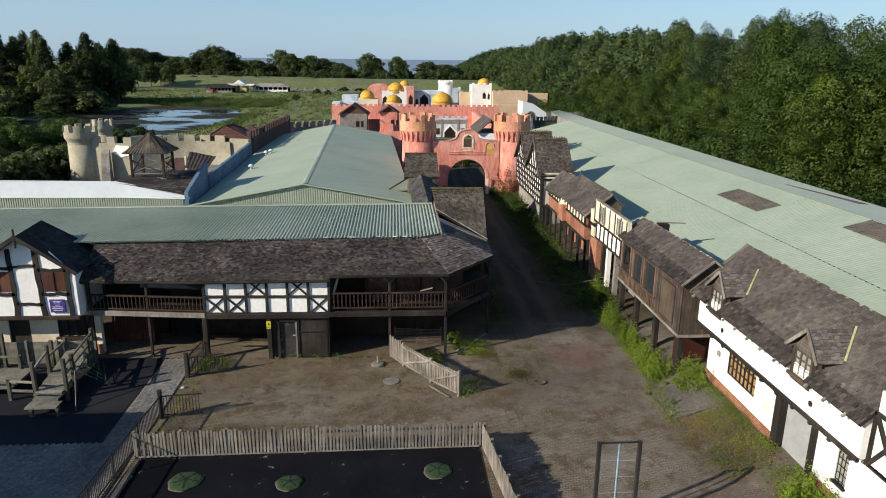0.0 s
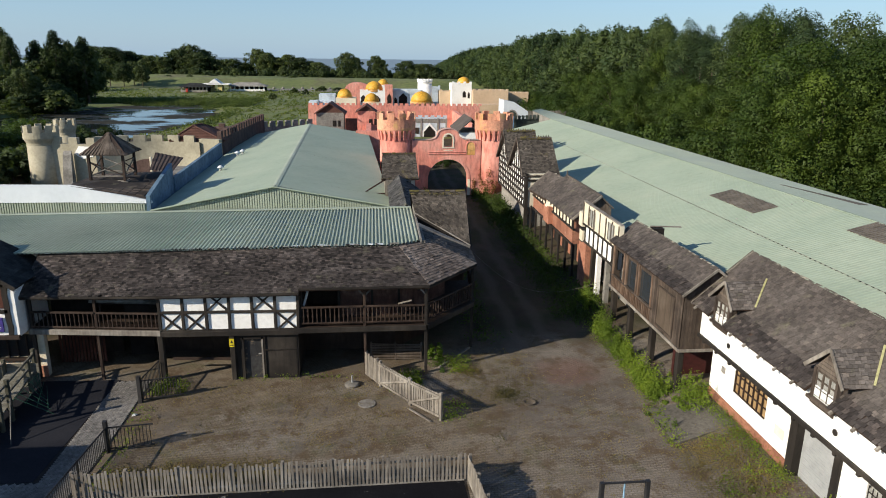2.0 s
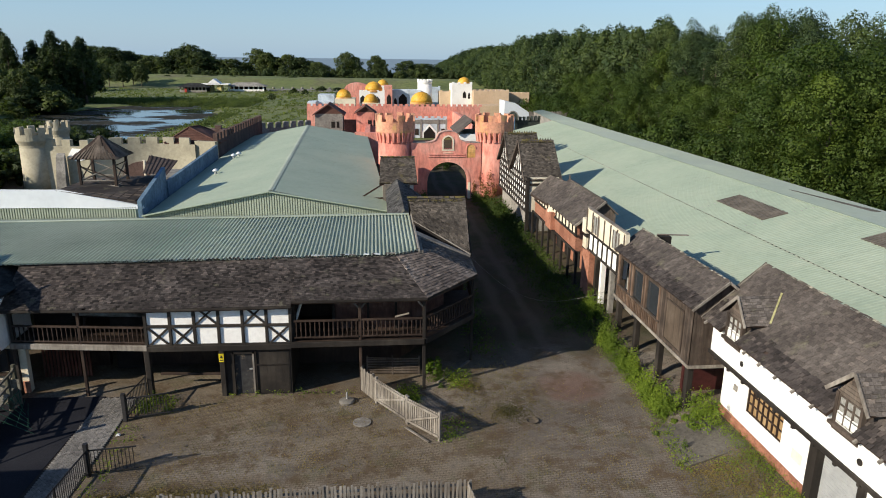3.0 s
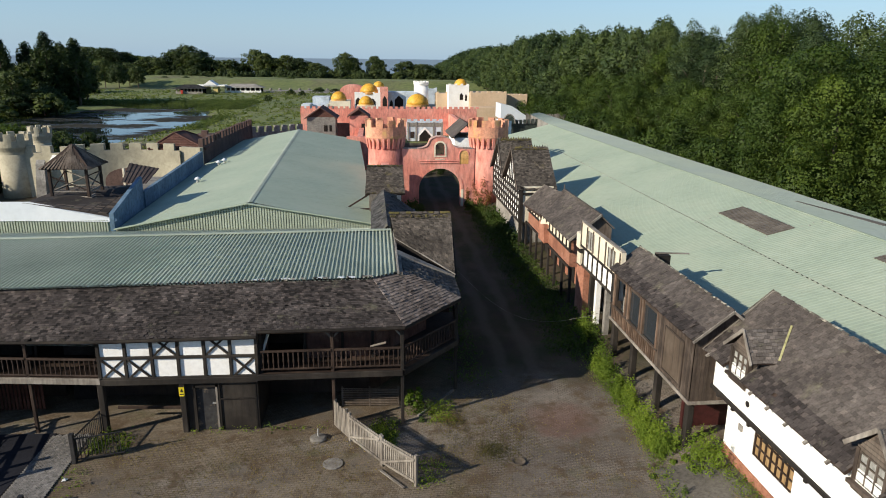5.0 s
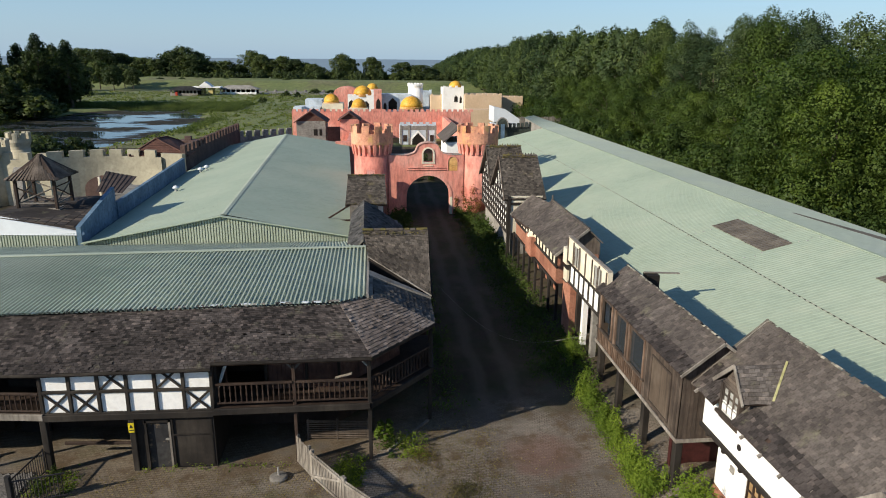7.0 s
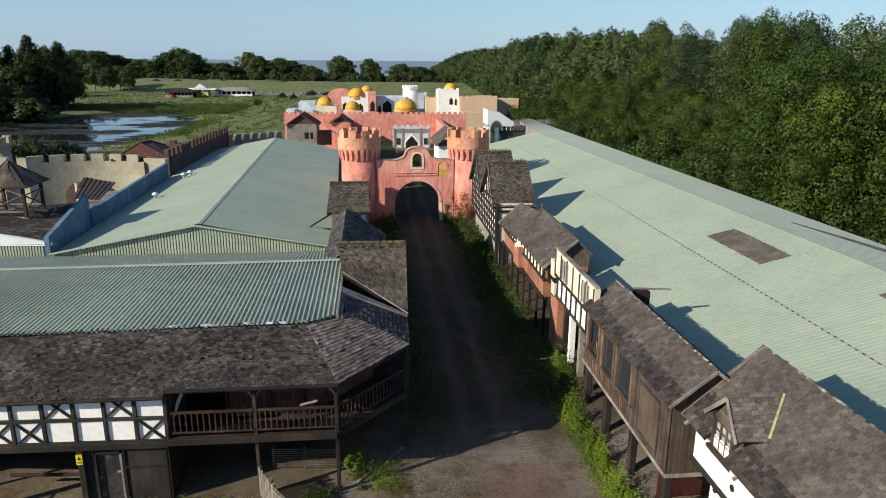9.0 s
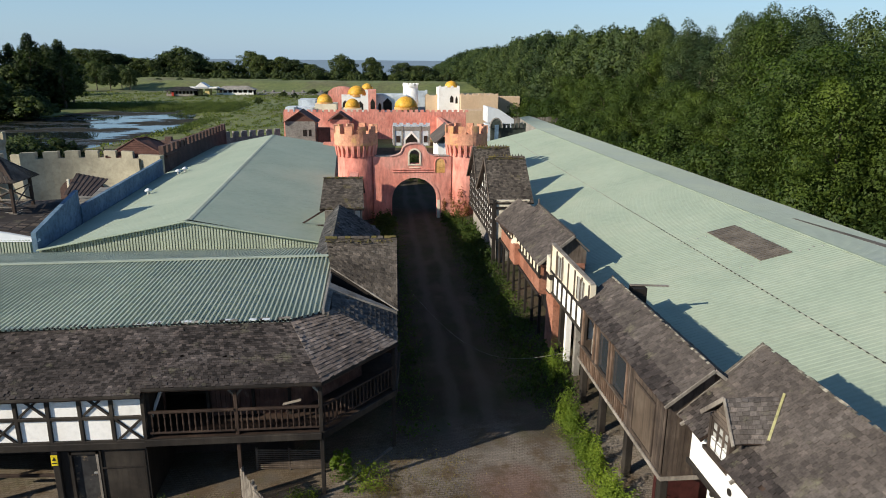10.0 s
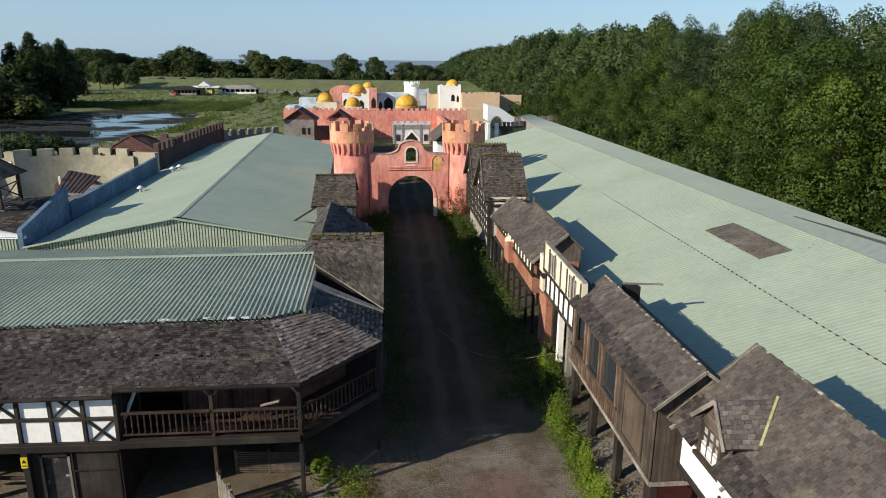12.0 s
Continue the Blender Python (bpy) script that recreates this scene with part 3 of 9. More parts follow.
def shingles(parent, a, b, c, d, w=0.24, h=0.17, material=None, one=None, singles=0, name="shingle", thin=1.0):
    """Courses of shingles on the roof plane a-b (eave), d-c (top). The lowest `singles` are pieces of their own, the rest one mesh."""
    a, b, c, d = map(Vector, (a, b, c, d))
    material = material or M_SHINGLE
    nrm = (b - a).cross(d - a).normalized()
    if nrm.z < 0:
        nrm = -nrm
    rise = ((d - a).length + (c - b).length) / 2
    rows = max(2, int(rise / h))
    rest, count = Build(), 0
    for r in range(rows):
        t0 = r / rows
        p, q = a.lerp(d, t0), b.lerp(c, t0)
        p1, q1 = a.lerp(d, min(1, (r + 1.3) / rows)), b.lerp(c, min(1, (r + 1.3) / rows))
        n = max(1, int((q - p).length / w))
        off = 0.5 * (r % 2)
        for k in range(n + (1 if off else 0)):
            u0, u1 = max(0, (k - off) / n), min(1, (k + 1 - off) / n)
            if rng.random() < 0.001:
                continue
            g = 0.004 / max(0.05, (q - p).length)
            lift = thin * (rng.uniform(0.016, 0.034) if rng.random() > 0.05 else rng.uniform(0.035, 0.06))
            slip = rng.uniform(-0.02, 0.015)
            e0, e1 = p.lerp(q, u0 + g), p.lerp(q, u1 - g)
            f0, f1 = p1.lerp(q1, u0 + g), p1.lerp(q1, u1 - g)
            up = (f0 - e0).normalized()
            e0, e1 = e0 + up * slip, e1 + up * (slip + rng.uniform(-0.012, 0.012))
            if count < singles and u1 - u0 > 0.9 / n:
                x = (e1 - e0).normalized()
                y = nrm.cross(x)
                m = Matrix((x, y, nrm)).transposed().to_4x4()
                m.translation = e0 + nrm * (lift - 0.018)
                piece(name, rng.choice(shingle_mesh(w, h, one)), m, parent)
                count += 1
            else:
                k0 = len(rest.v)
                rest.v += [tuple(e0 + nrm * lift), tuple(e1 + nrm * lift), tuple(f1 + nrm * 0.008), tuple(f0 + nrm * 0.008), tuple(e0), tuple(e1)]
                rest.f += [(k0, k0 + 1, k0 + 2, k0 + 3), (k0 + 4, k0 + 5, k0 + 1, k0), (k0 + 4, k0, k0 + 3), (k0 + 5, k0 + 2, k0 + 1)]
    ob = part("shingles", rest, material, parent)
    tagged(ob, kind="stuff")
    return ob


def ridge_tiles(parent, a, b, length=0.32, width=0.15, mats=None, rise=0.03):
    """Half-lapped ridge tiles from a to b, uneven and here and there broken."""
    a, b = Vector(a), Vector(b)
    n = int((b - a).length / length)
    for k in range(n):
        if rng.random() < 0.06:
            continue
        p, q = a.lerp(b, k / n), a.lerp(b, (k + rng.uniform(0.75, 1.08)) / n)
        w, jog = width * rng.uniform(0.75, 1.15), Vector((rng.uniform(-0.02, 0.02), 0, rise + rng.uniform(-0.012, 0.018)))
        side = (q - p).normalized().cross(Vector((0, 0, 1))).normalized()
        low = Vector((0, 0, -0.55 * w))
        part("ridge_tile", Build().add([tuple(e + jog + o) for e in (p, q) for o in (side * w + low, Vector((0, 0, 0)), low - side * w)], [(0, 3, 4, 1), (1, 4, 5, 2), (0, 1, 2), (3, 5, 4), (0, 2, 5, 3)]), rng.choice(mats), parent)


def corrugated(parent, a, b, c, d, pitch, height, material, sheet=4, name="roof_sheet", top=(0.5, 0.86)):
    """Ribbed sheets side by side along a-b (eave) up to d-c, each an object of its own."""
    a, b, c, d = map(Vector, (a, b, c, d))
    nrm = (b - a).cross(d - a).normalized()
    if nrm.z < 0:
        nrm = -nrm
    n = max(1, int((b - a).length / pitch))
    prof = [(0.0, 0), (top[0] - 0.1, 0), (top[0], 1), (top[1], 1), (top[1] + 0.1, 0), (1.0, 0)]
    for s in range(0, n, sheet):
        e = min(n, s + sheet)
        bl = Build()
        us = [((k + u) / n, z) for k in range(s, e) for u, z in prof[:-1]] + [(e / n, 0)]
        lift = 0.003 * ((s // sheet) % 2)
        for u, z in us:
            for p in (a.lerp(b, u), d.lerp(c, u)):
                bl.v.append(tuple(p + nrm * (z * height + lift)))
        bl.f += [(2 * k, 2 * k + 2, 2 * k + 3, 2 * k + 1) for k in range(len(us) - 1)]
        part(name, bl, material, parent)


def merlons(b, p, q, z, w, gap, h, t):
    """A row of merlons on a wall from p to q (plan), at height z."""
    m, length = frame_of(p, q)
    n = int((length + gap) / (w + gap))
    keep, b.m = b.m, m
    for k in range(n):
        u = k * (length - w) / max(1, n - 1)
        hh = h * rng.uniform(0.94, 1.04)
        b.box((u, 0, z), (u + w, t, z + hh))
    b.m = keep
    return b

# ---- ground, water ----


def smooth(a, b, x):
    t = min(1, max(0, (x - a) / (b - a)))
    return t * t * (3 - 2 * t)


def land(x, y):
    """Height of the land: flat round the park, a pond bed, a grassy bank and dunes before the sea."""
    z = -0.1
    wob = 6 * noise.noise((x * 0.05, y * 0.05, 3))
    e = ((x + 66 + 0.6 * wob) / 25) ** 2 + ((y - 182 + wob) / 56) ** 2
    z -= 1.6 * smooth(1.25, 0.85, e)
    z += 3.8 * smooth(350, 375, y + 0.12 * x) * smooth(430, 400, y + 0.12 * x) * smooth(-190, -110, x)
    z += 3.0 * smooth(400, 440, y) * (0.6 + 0.6 * noise.noise((x * 0.02, y * 0.02, 8))) * smooth(620, 560, y)
    z -= 2.0 * smooth(560, 620, y)
    return z + (0.15 * noise.noise((x * 0.08, y * 0.08, 0)) if abs(x) > 45 or y > 135 else 0)


xs = [-2600, -1200, -600, -400, -300, *range(-240, 244, 4), 300, 400, 600, 1200, 2600]
ys = [-400, -200, -100, *range(-60, 644, 4), 700, 900, 1400, 2400, 4000, 4900]
g = Build()
g.v = [(x, y, land(x, y)) for y in ys for x in xs]
g.f = [(j * len(xs) + i, j * len(xs) + i + 1, (j + 1) * len(xs) + i + 1, (j + 1) * len(xs) + i) for j in range(len(ys) - 1) for i in range(len(xs) - 1)]
solid("ground", g, M_MEADOW, "rough green and straw-coloured meadow land round the park", "ground", smooth=True)
solid("pond_water", Build().face((-125, 95, -0.75), (-15, 95, -0.75), (-15, 246, -0.75), (-125, 246, -0.75)), M_POND, "still pond water with brown floating weed", "pond")
solid("sea_water", Build().face((-2600, 640, -0.6), (2600, 640, -0.6), (2600, 4900, 2.0), (-2600, 4900, 2.0)), M_SEA, "calm blue-grey sea on the horizon", "sea")


def yard_z(x, y):
    return 0.6 * smooth(12.8, 15.6, x) * smooth(130, 100, y) + 0.025 * noise.noise((x * 0.35, y * 0.35, 1))


yx = np.arange(-46, 44.01, 0.75)
yy = np.arange(-30, 136.01, 0.75)
g = Build()
g.v = [(x, y, yard_z(x, y)) for y in yy for x in yx]
g.f = [(j * len(yx) + i, j * len(yx) + i + 1, (j + 1) * len(yx) + i + 1, (j + 1) * len(yx) + i) for j in range(len(yy) - 1) for i in range(len(yx) - 1)]
solid("yard_pavement", g, M_YARD, "worn tarmac and block paving covered with dirt and dry weeds", "pavement", smooth=True)


def timber_panels(parent, p, q, z0, z1, cols, braces, mid=True, t=0.14, fill=None):
    """A close-studded wall: plaster panels, posts, rails and braces. braces: {(column, row): 'x' | '/' | '\\\\'}."""
    m, length = frame_of(p, q)
    part("plaster_panel", Build(m).box((0, 0.05, z0), (length, 0.25, z1)), fill or M_WHITE, parent)
    us = [length * k / cols for k in range(cols + 1)]
    for u in us:
        j = rng.uniform(-0.015, 0.015)
        part("stud", Build(m).beam((u + j, 0.04, z0), (u - j, 0.04, z1), t, t, (0, 1, 0)), M_TIMBER, parent)
    zs = [z0 + 0.06, (z0 + z1) / 2, z1 - 0.06] if mid else [z0 + 0.06, z1 - 0.06]
    for z in zs:
        part("rail", Build(m).beam((0, 0.035, z), (length, 0.035, z + rng.uniform(-0.02, 0.02)), t * 0.9, t * 0.9), M_TIMBER, parent)
    zm = [z0, (z0 + z1) / 2, z1] if mid else [z0, z1]
    for (c, r), kind in braces.items():
        a, b_, lo, hi = us[c], us[c + 1], zm[r], zm[r + 1]
        if kind in "x/":
            part("brace", Build(m).beam((a, 0.042, lo), (b_, 0.042, hi), t * 0.7, t * 0.6), M_TIMBER, parent)
        if kind in "x\\":
            part("brace", Build(m).beam((a, 0.036, hi), (b_, 0.036, lo), t * 0.7, t * 0.6), M_TIMBER, parent)


def baluster_mesh(h):
    return mesh_of("baluster", Build().lathe((0, 0, 0), [(0.032, 0), (0.032, h * 0.15), (0.02, h * 0.2), (0.042, h * 0.42), (0.022, h * 0.72), (0.034, h * 0.8), (0.034, h)], 6), M_BROWNWOOD)


def gallery_rail(parent, p, q, z, h=0.9, step=0.2):
    """A turned-baluster rail from p to q, standing on z."""
    m, length = frame_of(p, q)
    part("handrail", Build(m).beam((0, 0, z + h), (length, 0, z + h), 0.11, 0.09), M_BROWNWOOD, parent)
    part("bottom_rail", Build(m).beam((0, 0, z + 0.1), (length, 0, z + 0.1), 0.09, 0.07), M_BROWNWOOD, parent)
    me = baluster_mesh(h - 0.19)
    n = int(length / step)
    for k in range(n):
        piece("baluster", me, m @ Matrix.Translation((length * (k + 0.5) / n, 0, z + 0.13)), parent)


# ---- front building: timber gallery range with shingle eaves and a ribbed roof ----
FRONT = [(-15.6, 34.3), (-9.45, 33.62), (-3.06, 33.5), (3.05, 33.5), (5.75, 36.6), (6.0, 40.2)]
gallery = thing("gallery_building", (-6, 36, 0), "two-storey black timber gallery range with white panels and mossy shingle roof", "building")
# ground-floor core and dark recess behind the posts
core = Build()
core.wall((-15.6, 37.4), (1.6, 36.6), 0, 4.6, 0.3, [(3.0, 4.4, 0, 2.1), (8.6, 9.5, 0, 2.1)])
part("back_wall", core, M_BROWNWOOD, gallery, "dark brown boarded wall under the gallery")
part("back_wall", Build().wall((1.6, 36.6), (4.4, 40.2), 0, 4.6, 0.3), M_BROWNWOOD, gallery, "dark brown boarded wall under the gallery")
# upper floor platform, its edge following the bays
deck = Build()
ring = [*FRONT, (1.5, 40.2), (-15.6, 40.2)]
deck.hexa([(x, y, 2.36) for x, y in ring], [(x, y, 2.6) for x, y in ring])
part("gallery_deck", deck, M_BROWNWOOD, gallery)
for (p, q), z in zip(zip(FRONT, FRONT[1:]), (2.47, 2.42, 2.48, 2.48, 2.48)):
    m, length = frame_of(p, q)
    part("fascia_beam", Build(m).beam((0, -0.06, z), (length, -0.06, z), 0.12, 0.26), M_GREYWOOD if z == 2.47 else M_TIMBER, gallery)
# white panel bay
timber_panels(gallery, FRONT[1], FRONT[2], 2.48, 4.48, 6, {(0, 0): "x", (1, 0): "x", (2, 1): "x", (4, 1): "x", (5, 0): "x"})
gallery_rail(gallery, (-15.45, 34.3), (-12.5, 33.98), 2.6, 0.82)
gallery_rail(gallery, (-12.4, 33.97), (-9.55, 33.66), 2.6, 0.82)
gallery_rail(gallery, (-2.9, 33.55), (0.02, 33.55), 2.7)
gallery_rail(gallery, (0.16, 33.55), (2.98, 33.55), 2.7)
gallery_rail(gallery, (3.1, 33.6), (5.7, 36.6), 2.7)
gallery_rail(gallery, (5.78, 36.7), (5.95, 40.0), 2.7)
for x, y, z0, z1, w in ((-15.5, 34.36, 0, 4.3, 0.16), (-12.45, 34.02, 0, 4.35, 0.13), (-9.5, 33.66, 0, 2.4, 0.26), (-6.2, 33.6, 0, 2.4, 0.24), (0.09, 33.6, 0, 4.65, 0.13),
                        (3.05, 33.58, 0, 4.65, 0.15), (5.72, 36.62, 0, 4.65, 0.15), (-3.05, 33.62, 2.5, 4.6, 0.16)):
    part("post", Build().beam((x, y, z0), (x, y, z1), w, w, (0, 1, 0)), M_TIMBER if w > 0.14 else M_BROWNWOOD, gallery)
for x, y, s in ((0.09, 33.6, 1), (0.09, 33.6, -1), (3.05, 33.58, -1), (-9.45, 33.7, -1), (-15.45, 34.36, 1)):
    part("bracket", Build().beam((x, y, 4.1), (x + 0.42 * s, y, 4.58), 0.07, 0.08, (0, 1, 0)), M_GREYWOOD, gallery)
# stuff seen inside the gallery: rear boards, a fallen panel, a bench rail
# left rear wall near-black, the gallery's inner shade put into its colour
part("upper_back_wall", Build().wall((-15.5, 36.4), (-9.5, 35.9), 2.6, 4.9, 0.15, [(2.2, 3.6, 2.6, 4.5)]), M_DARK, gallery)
part("upper_back_wall", Build().wall((-3.05, 35.0), (1.9, 35.0), 2.6, 5.2, 0.15, [(0.25, 1.9, 2.6, 4.6)]), M_GALLERYBOARD, gallery, "stained red-brown boarded wall")
part("upper_back_wall", Build().wall((1.9, 35.0), (4.4, 38.0), 2.6, 5.2, 0.15, [(1.4, 2.2, 3.4, 4.5)]), M_GALLERYBOARD, gallery, "stained red-brown boarded wall")
for k in range(17):
    u = -1.1 + k * 0.178
    part("wall_board", Build().box((u, 34.96 - 0.012 * (k % 2), 2.62), (u + 0.165, 34.995, 4.85)), M_GALLERYBOARD, gallery)
for x in (-1.2, 0.45, 1.78):
    part("inner_stud", Build().beam((x, 34.92, 2.6), (x, 34.92, 4.85), 0.12, 0.12, (0, 1, 0)), M_TIMBER, gallery)
part("broken_board", Build().beam((1.7, 33.75, 3.62), (2.35, 33.7, 3.8), 0.14, 0.04), M_GREYWOOD, gallery, "broken pale board lying on the rail")
part("white_brace", Build().beam((-2.9, 33.75, 3.3), (-2.55, 34.9, 4.5), 0.1, 0.1), M_WHITE, gallery, "white painted brace")
part("upper_back_stud", Build().beam((-13.0, 35.9, 2.6), (-12.9, 36.0, 4.6), 0.12, 0.12, (0, 1, 0)), M_BROWNWOOD, gallery)
# side wall near-black too, with the shade in its colour
part("upper_side_wall", Build().wall((-3.0, 35.0), (-3.0, 33.6), 2.6, 4.6, 0.15), M_DARK, gallery)
part("fallen_panel", Build().slab((-13.2, 35.2, 3.5), (-10.2, 35.6, 3.2), (-10.2, 36.2, 3.4), (-13.2, 35.6, 4.3), 0.05), M_GREYREND, gallery, "fallen grey panel leaning in the gallery")
# ground floor front: black store with a door
part("store_wall", Build().wall((-6.2, 33.62), (-3.1, 33.56), 0, 2.4, 0.2, [(0.5, 1.36, 0, 2.08)]), M_TIMBER, gallery)
part("store_side_wall", Build().wall((-3.1, 33.6), (-3.1, 36.6), 0, 2.4, 0.18), M_TIMBER, gallery)
door = part("door", Build().box((-5.68, 33.66, 0.02), (-4.86, 33.72, 2.06)), surface("peeling_black_door", (0.03, 0.03, 0.032), (0.02, 0.02, 0.022), (0.06, 0.058, 0.055), fine=4, rough=0.6,
            stain=(0.23, 0.17, 0.11), stain_scale=2.2, stain_at=(0.56, 0.66)), gallery, "black door with paint peeled off its lower half")
part("door_handle", Build().box((-5.02, 33.6, 1.25), (-4.86, 33.66, 1.3)), M_STEEL, door, "bright metal handle")
for u0, z0, u1, z1 in ((-5.76, 0, -5.68, 2.14), (-4.86, 0, -4.78, 2.14), (-5.76, 2.06, -4.78, 2.14)):
    part("door_frame", Build().box((u0, 33.54, z0), (u1, 33.66, z1)), M_GREYWOOD if u1 == -4.78 and z0 == 0 else M_TIMBER, gallery)
for u in (-4.74, -3.24):
    part("wall_batten", Build().box((u, 33.535, 0.1), (u + 0.06, 33.58, 2.3)), M_DARK, gallery)
part("wall_rail", Build().box((-4.7, 33.53, 1.47), (-3.15, 33.57, 1.52)), M_DARK, gallery)
# red-brown slatted shutters and doors under the left gallery
for k in range(14):
    part("slat", Build().box((-15.1 + k * 0.16, 35.8, 0.15), (-15.0 + k * 0.16, 35.85, 2.1)), M_REDWOOD, gallery)
part("rear_door", Build().box((-12.1, 36.9, 0), (-10.9, 37.0, 2.1)), M_DARK, gallery)
part("low_barrier", Build().beam((-9.3, 34.6, 0.72), (-6.4, 34.5, 0.66), 0.1, 0.12), M_BROWNWOOD, gallery)
# eaves of shingles
top_l, top_r = (-15.6, 36.15, 5.72), (1.75, 36.1, 5.97)
E0, E1, E2, E3 = (-15.75, 33.95, 4.28), (-9.4, 33.25, 4.42), (-2.95, 33.12, 4.5), (3.15, 33.15, 4.72)
T1, T2 = (-9.3, 36.05, 5.76), (-2.9, 36.0, 5.9)
E2b = (-2.95, 33.22, 4.68)
for a, b_, c, d, s in ((E0, E1, T1, top_l, 0), (E1, E2, T2, T1, 150), (E2b, E3, top_r, T2, 150)):
    part("roof_board", Build(Matrix.Translation((0, 0, -0.1))).slab(a, b_, c, d, 0.06), M_BROWNWOOD, gallery)
    shingles(gallery, a, b_, c, d, 0.155, 0.112, M_SHINGLE, M_SHINGLE_ONE, s)
E4, E5 = (5.9, 36.3, 4.8), (5.95, 39.6, 4.72)
P0, P1 = (3.3, 37.15, 5.92), (3.15, 39.3, 5.95)
low = Matrix.Translation((0, 0, -0.12))
part("roof_board", Build(low).slab(E3, E4, P0, top_r, 0.06), M_BROWNWOOD, gallery)
# sunny corner facet: the raking sun is painted in with a paler shingle
shingles(gallery, E3, E4, P0, top_r, 0.2, 0.17, M_LIT_SHINGLE, thin=1.3)
part("roof_board", Build(low).slab(E4, E5, P1, P0, 0.06), M_BROWNWOOD, gallery)
# street-side facet: its shade is painted in with a greyer shingle
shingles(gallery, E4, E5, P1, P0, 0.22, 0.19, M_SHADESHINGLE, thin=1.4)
part("lead_coping", Build().hexa([(3.05, 39.25, 5.9), (5.98, 39.55, 4.7), (5.98, 39.66, 4.7), (3.05, 39.75, 5.9)], [(3.05, 39.25, 6.12), (5.98, 39.55, 4.86), (5.98, 39.66, 4.86), (3.05, 39.75, 6.22)]), M_CONCRETE, gallery, "pale lichened coping stones")
part("corner_cheek", Build().box((2.98, 36.75, 5.2), (3.22, 39.3, 5.98)), M_GREYWOOD, gallery, "weathered grey cheek board")
# two near-black sheets fill the gap behind the coping, shade drawn as colour
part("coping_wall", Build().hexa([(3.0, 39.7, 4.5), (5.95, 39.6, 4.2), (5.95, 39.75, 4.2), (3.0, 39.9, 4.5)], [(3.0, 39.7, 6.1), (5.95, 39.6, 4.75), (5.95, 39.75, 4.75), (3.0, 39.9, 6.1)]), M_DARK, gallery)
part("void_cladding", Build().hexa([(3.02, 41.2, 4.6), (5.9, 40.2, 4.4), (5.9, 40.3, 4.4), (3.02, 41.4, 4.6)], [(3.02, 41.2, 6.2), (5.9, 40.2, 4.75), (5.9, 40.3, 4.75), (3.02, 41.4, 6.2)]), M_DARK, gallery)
part("verge_strip", Build().beam((3.0, 41.55, 6.34), (6.02, 39.62, 4.88), 0.05, 0.06), M_CONCRETE, gallery, "thin pale verge strip")
for a, b_ in ((E0, E1), (E1, E2), (E2b, E3), (E3, E4)):
    part("gutter_board", Build().beam(Vector(a) - Vector((0, 0, 0.05)), Vector(b_) - Vector((0, 0, 0.05)), 0.05, 0.1), M_TIMBER, gallery)
# ribbed green roof behind, ridge, rear slope
R0, R1 = (-34, 44.4, 5.65), (2.95, 44.2, 6.07)
RM = Vector(R0).lerp(Vector(R1), 35.75 / 36.95)
corrugated(gallery, (-34, 35.9, 5.63), (1.75, 35.92, 5.93), RM, R0, 0.19, 0.08, M_GREENRIB, sheet=6, top=(0.26, 0.56))
corrugated(gallery, (1.75, 35.92, 5.93), (2.95, 36.75, 5.95), R1, RM, 0.24, 0.08, M_GREENRIB, sheet=6, top=(0.26, 0.56))
part("ridge_capping", Build().beam((-34, 44.4, 5.74), (2.95, 44.2, 6.16), 0.3, 0.04), M_GREENRIB, gallery)
corrugated(gallery, (-34, 55.0, 3.5), (2.2, 54.5, 3.7), R1, R0, 0.19, 0.06, M_GREENRIB, sheet=12, name="rear_roof_sheet")
part("verge_board", Build().beam((3.0, 36.7, 6.0), (3.02, 44.2, 6.12), 0.1, 0.2), M_CONCRETE, gallery, "pale weathered verge board")
part("verge_wall", Build().wall((3.0, 37.4), (3.02, 44.2), 2.6, 5.95, 0.2), M_GREYWOOD, gallery)
# ridge tiles and loose slates along the top of the eaves
for k in range(90):
    u = rng.random()
    p = Vector(top_l).lerp(Vector(top_r), u)
    part("ridge_slate", Build(Matrix.Translation(p + Vector((0, rng.uniform(-0.1, 0.05), 0.03))) @ Matrix.Rotation(rng.uniform(-0.5, 0.5), 4, "Z")).box((-0.14, -0.08, 0), (0.14, 0.08, 0.03)), rng.choice([M_CONCRETE, M_SHINGLE_ONE, M_SHINGLE_ONE, M_SHINGLE_ONE, M_GREYWOOD, M_WHITECOAT]), gallery)
sign = part("warning_sign", Build().box((-6.32, 33.42, 1.75), (-6.1, 33.45, 2.15)), M_YELLOW, gallery, "yellow warning sign with a black triangle")
part("sign_mark", Build().hexa([(-6.28, 33.41, 1.95), (-6.14, 33.41, 1.95), (-6.21, 33.41, 2.09)], [(-6.28, 33.42, 1.95), (-6.14, 33.42, 1.95), (-6.21, 33.42, 2.09)]), M_BLACKMETAL, sign)
part("sign_line", Build().box((-6.29, 33.41, 1.82), (-6.13, 33.42, 1.86)), M_BLACKMETAL, sign)

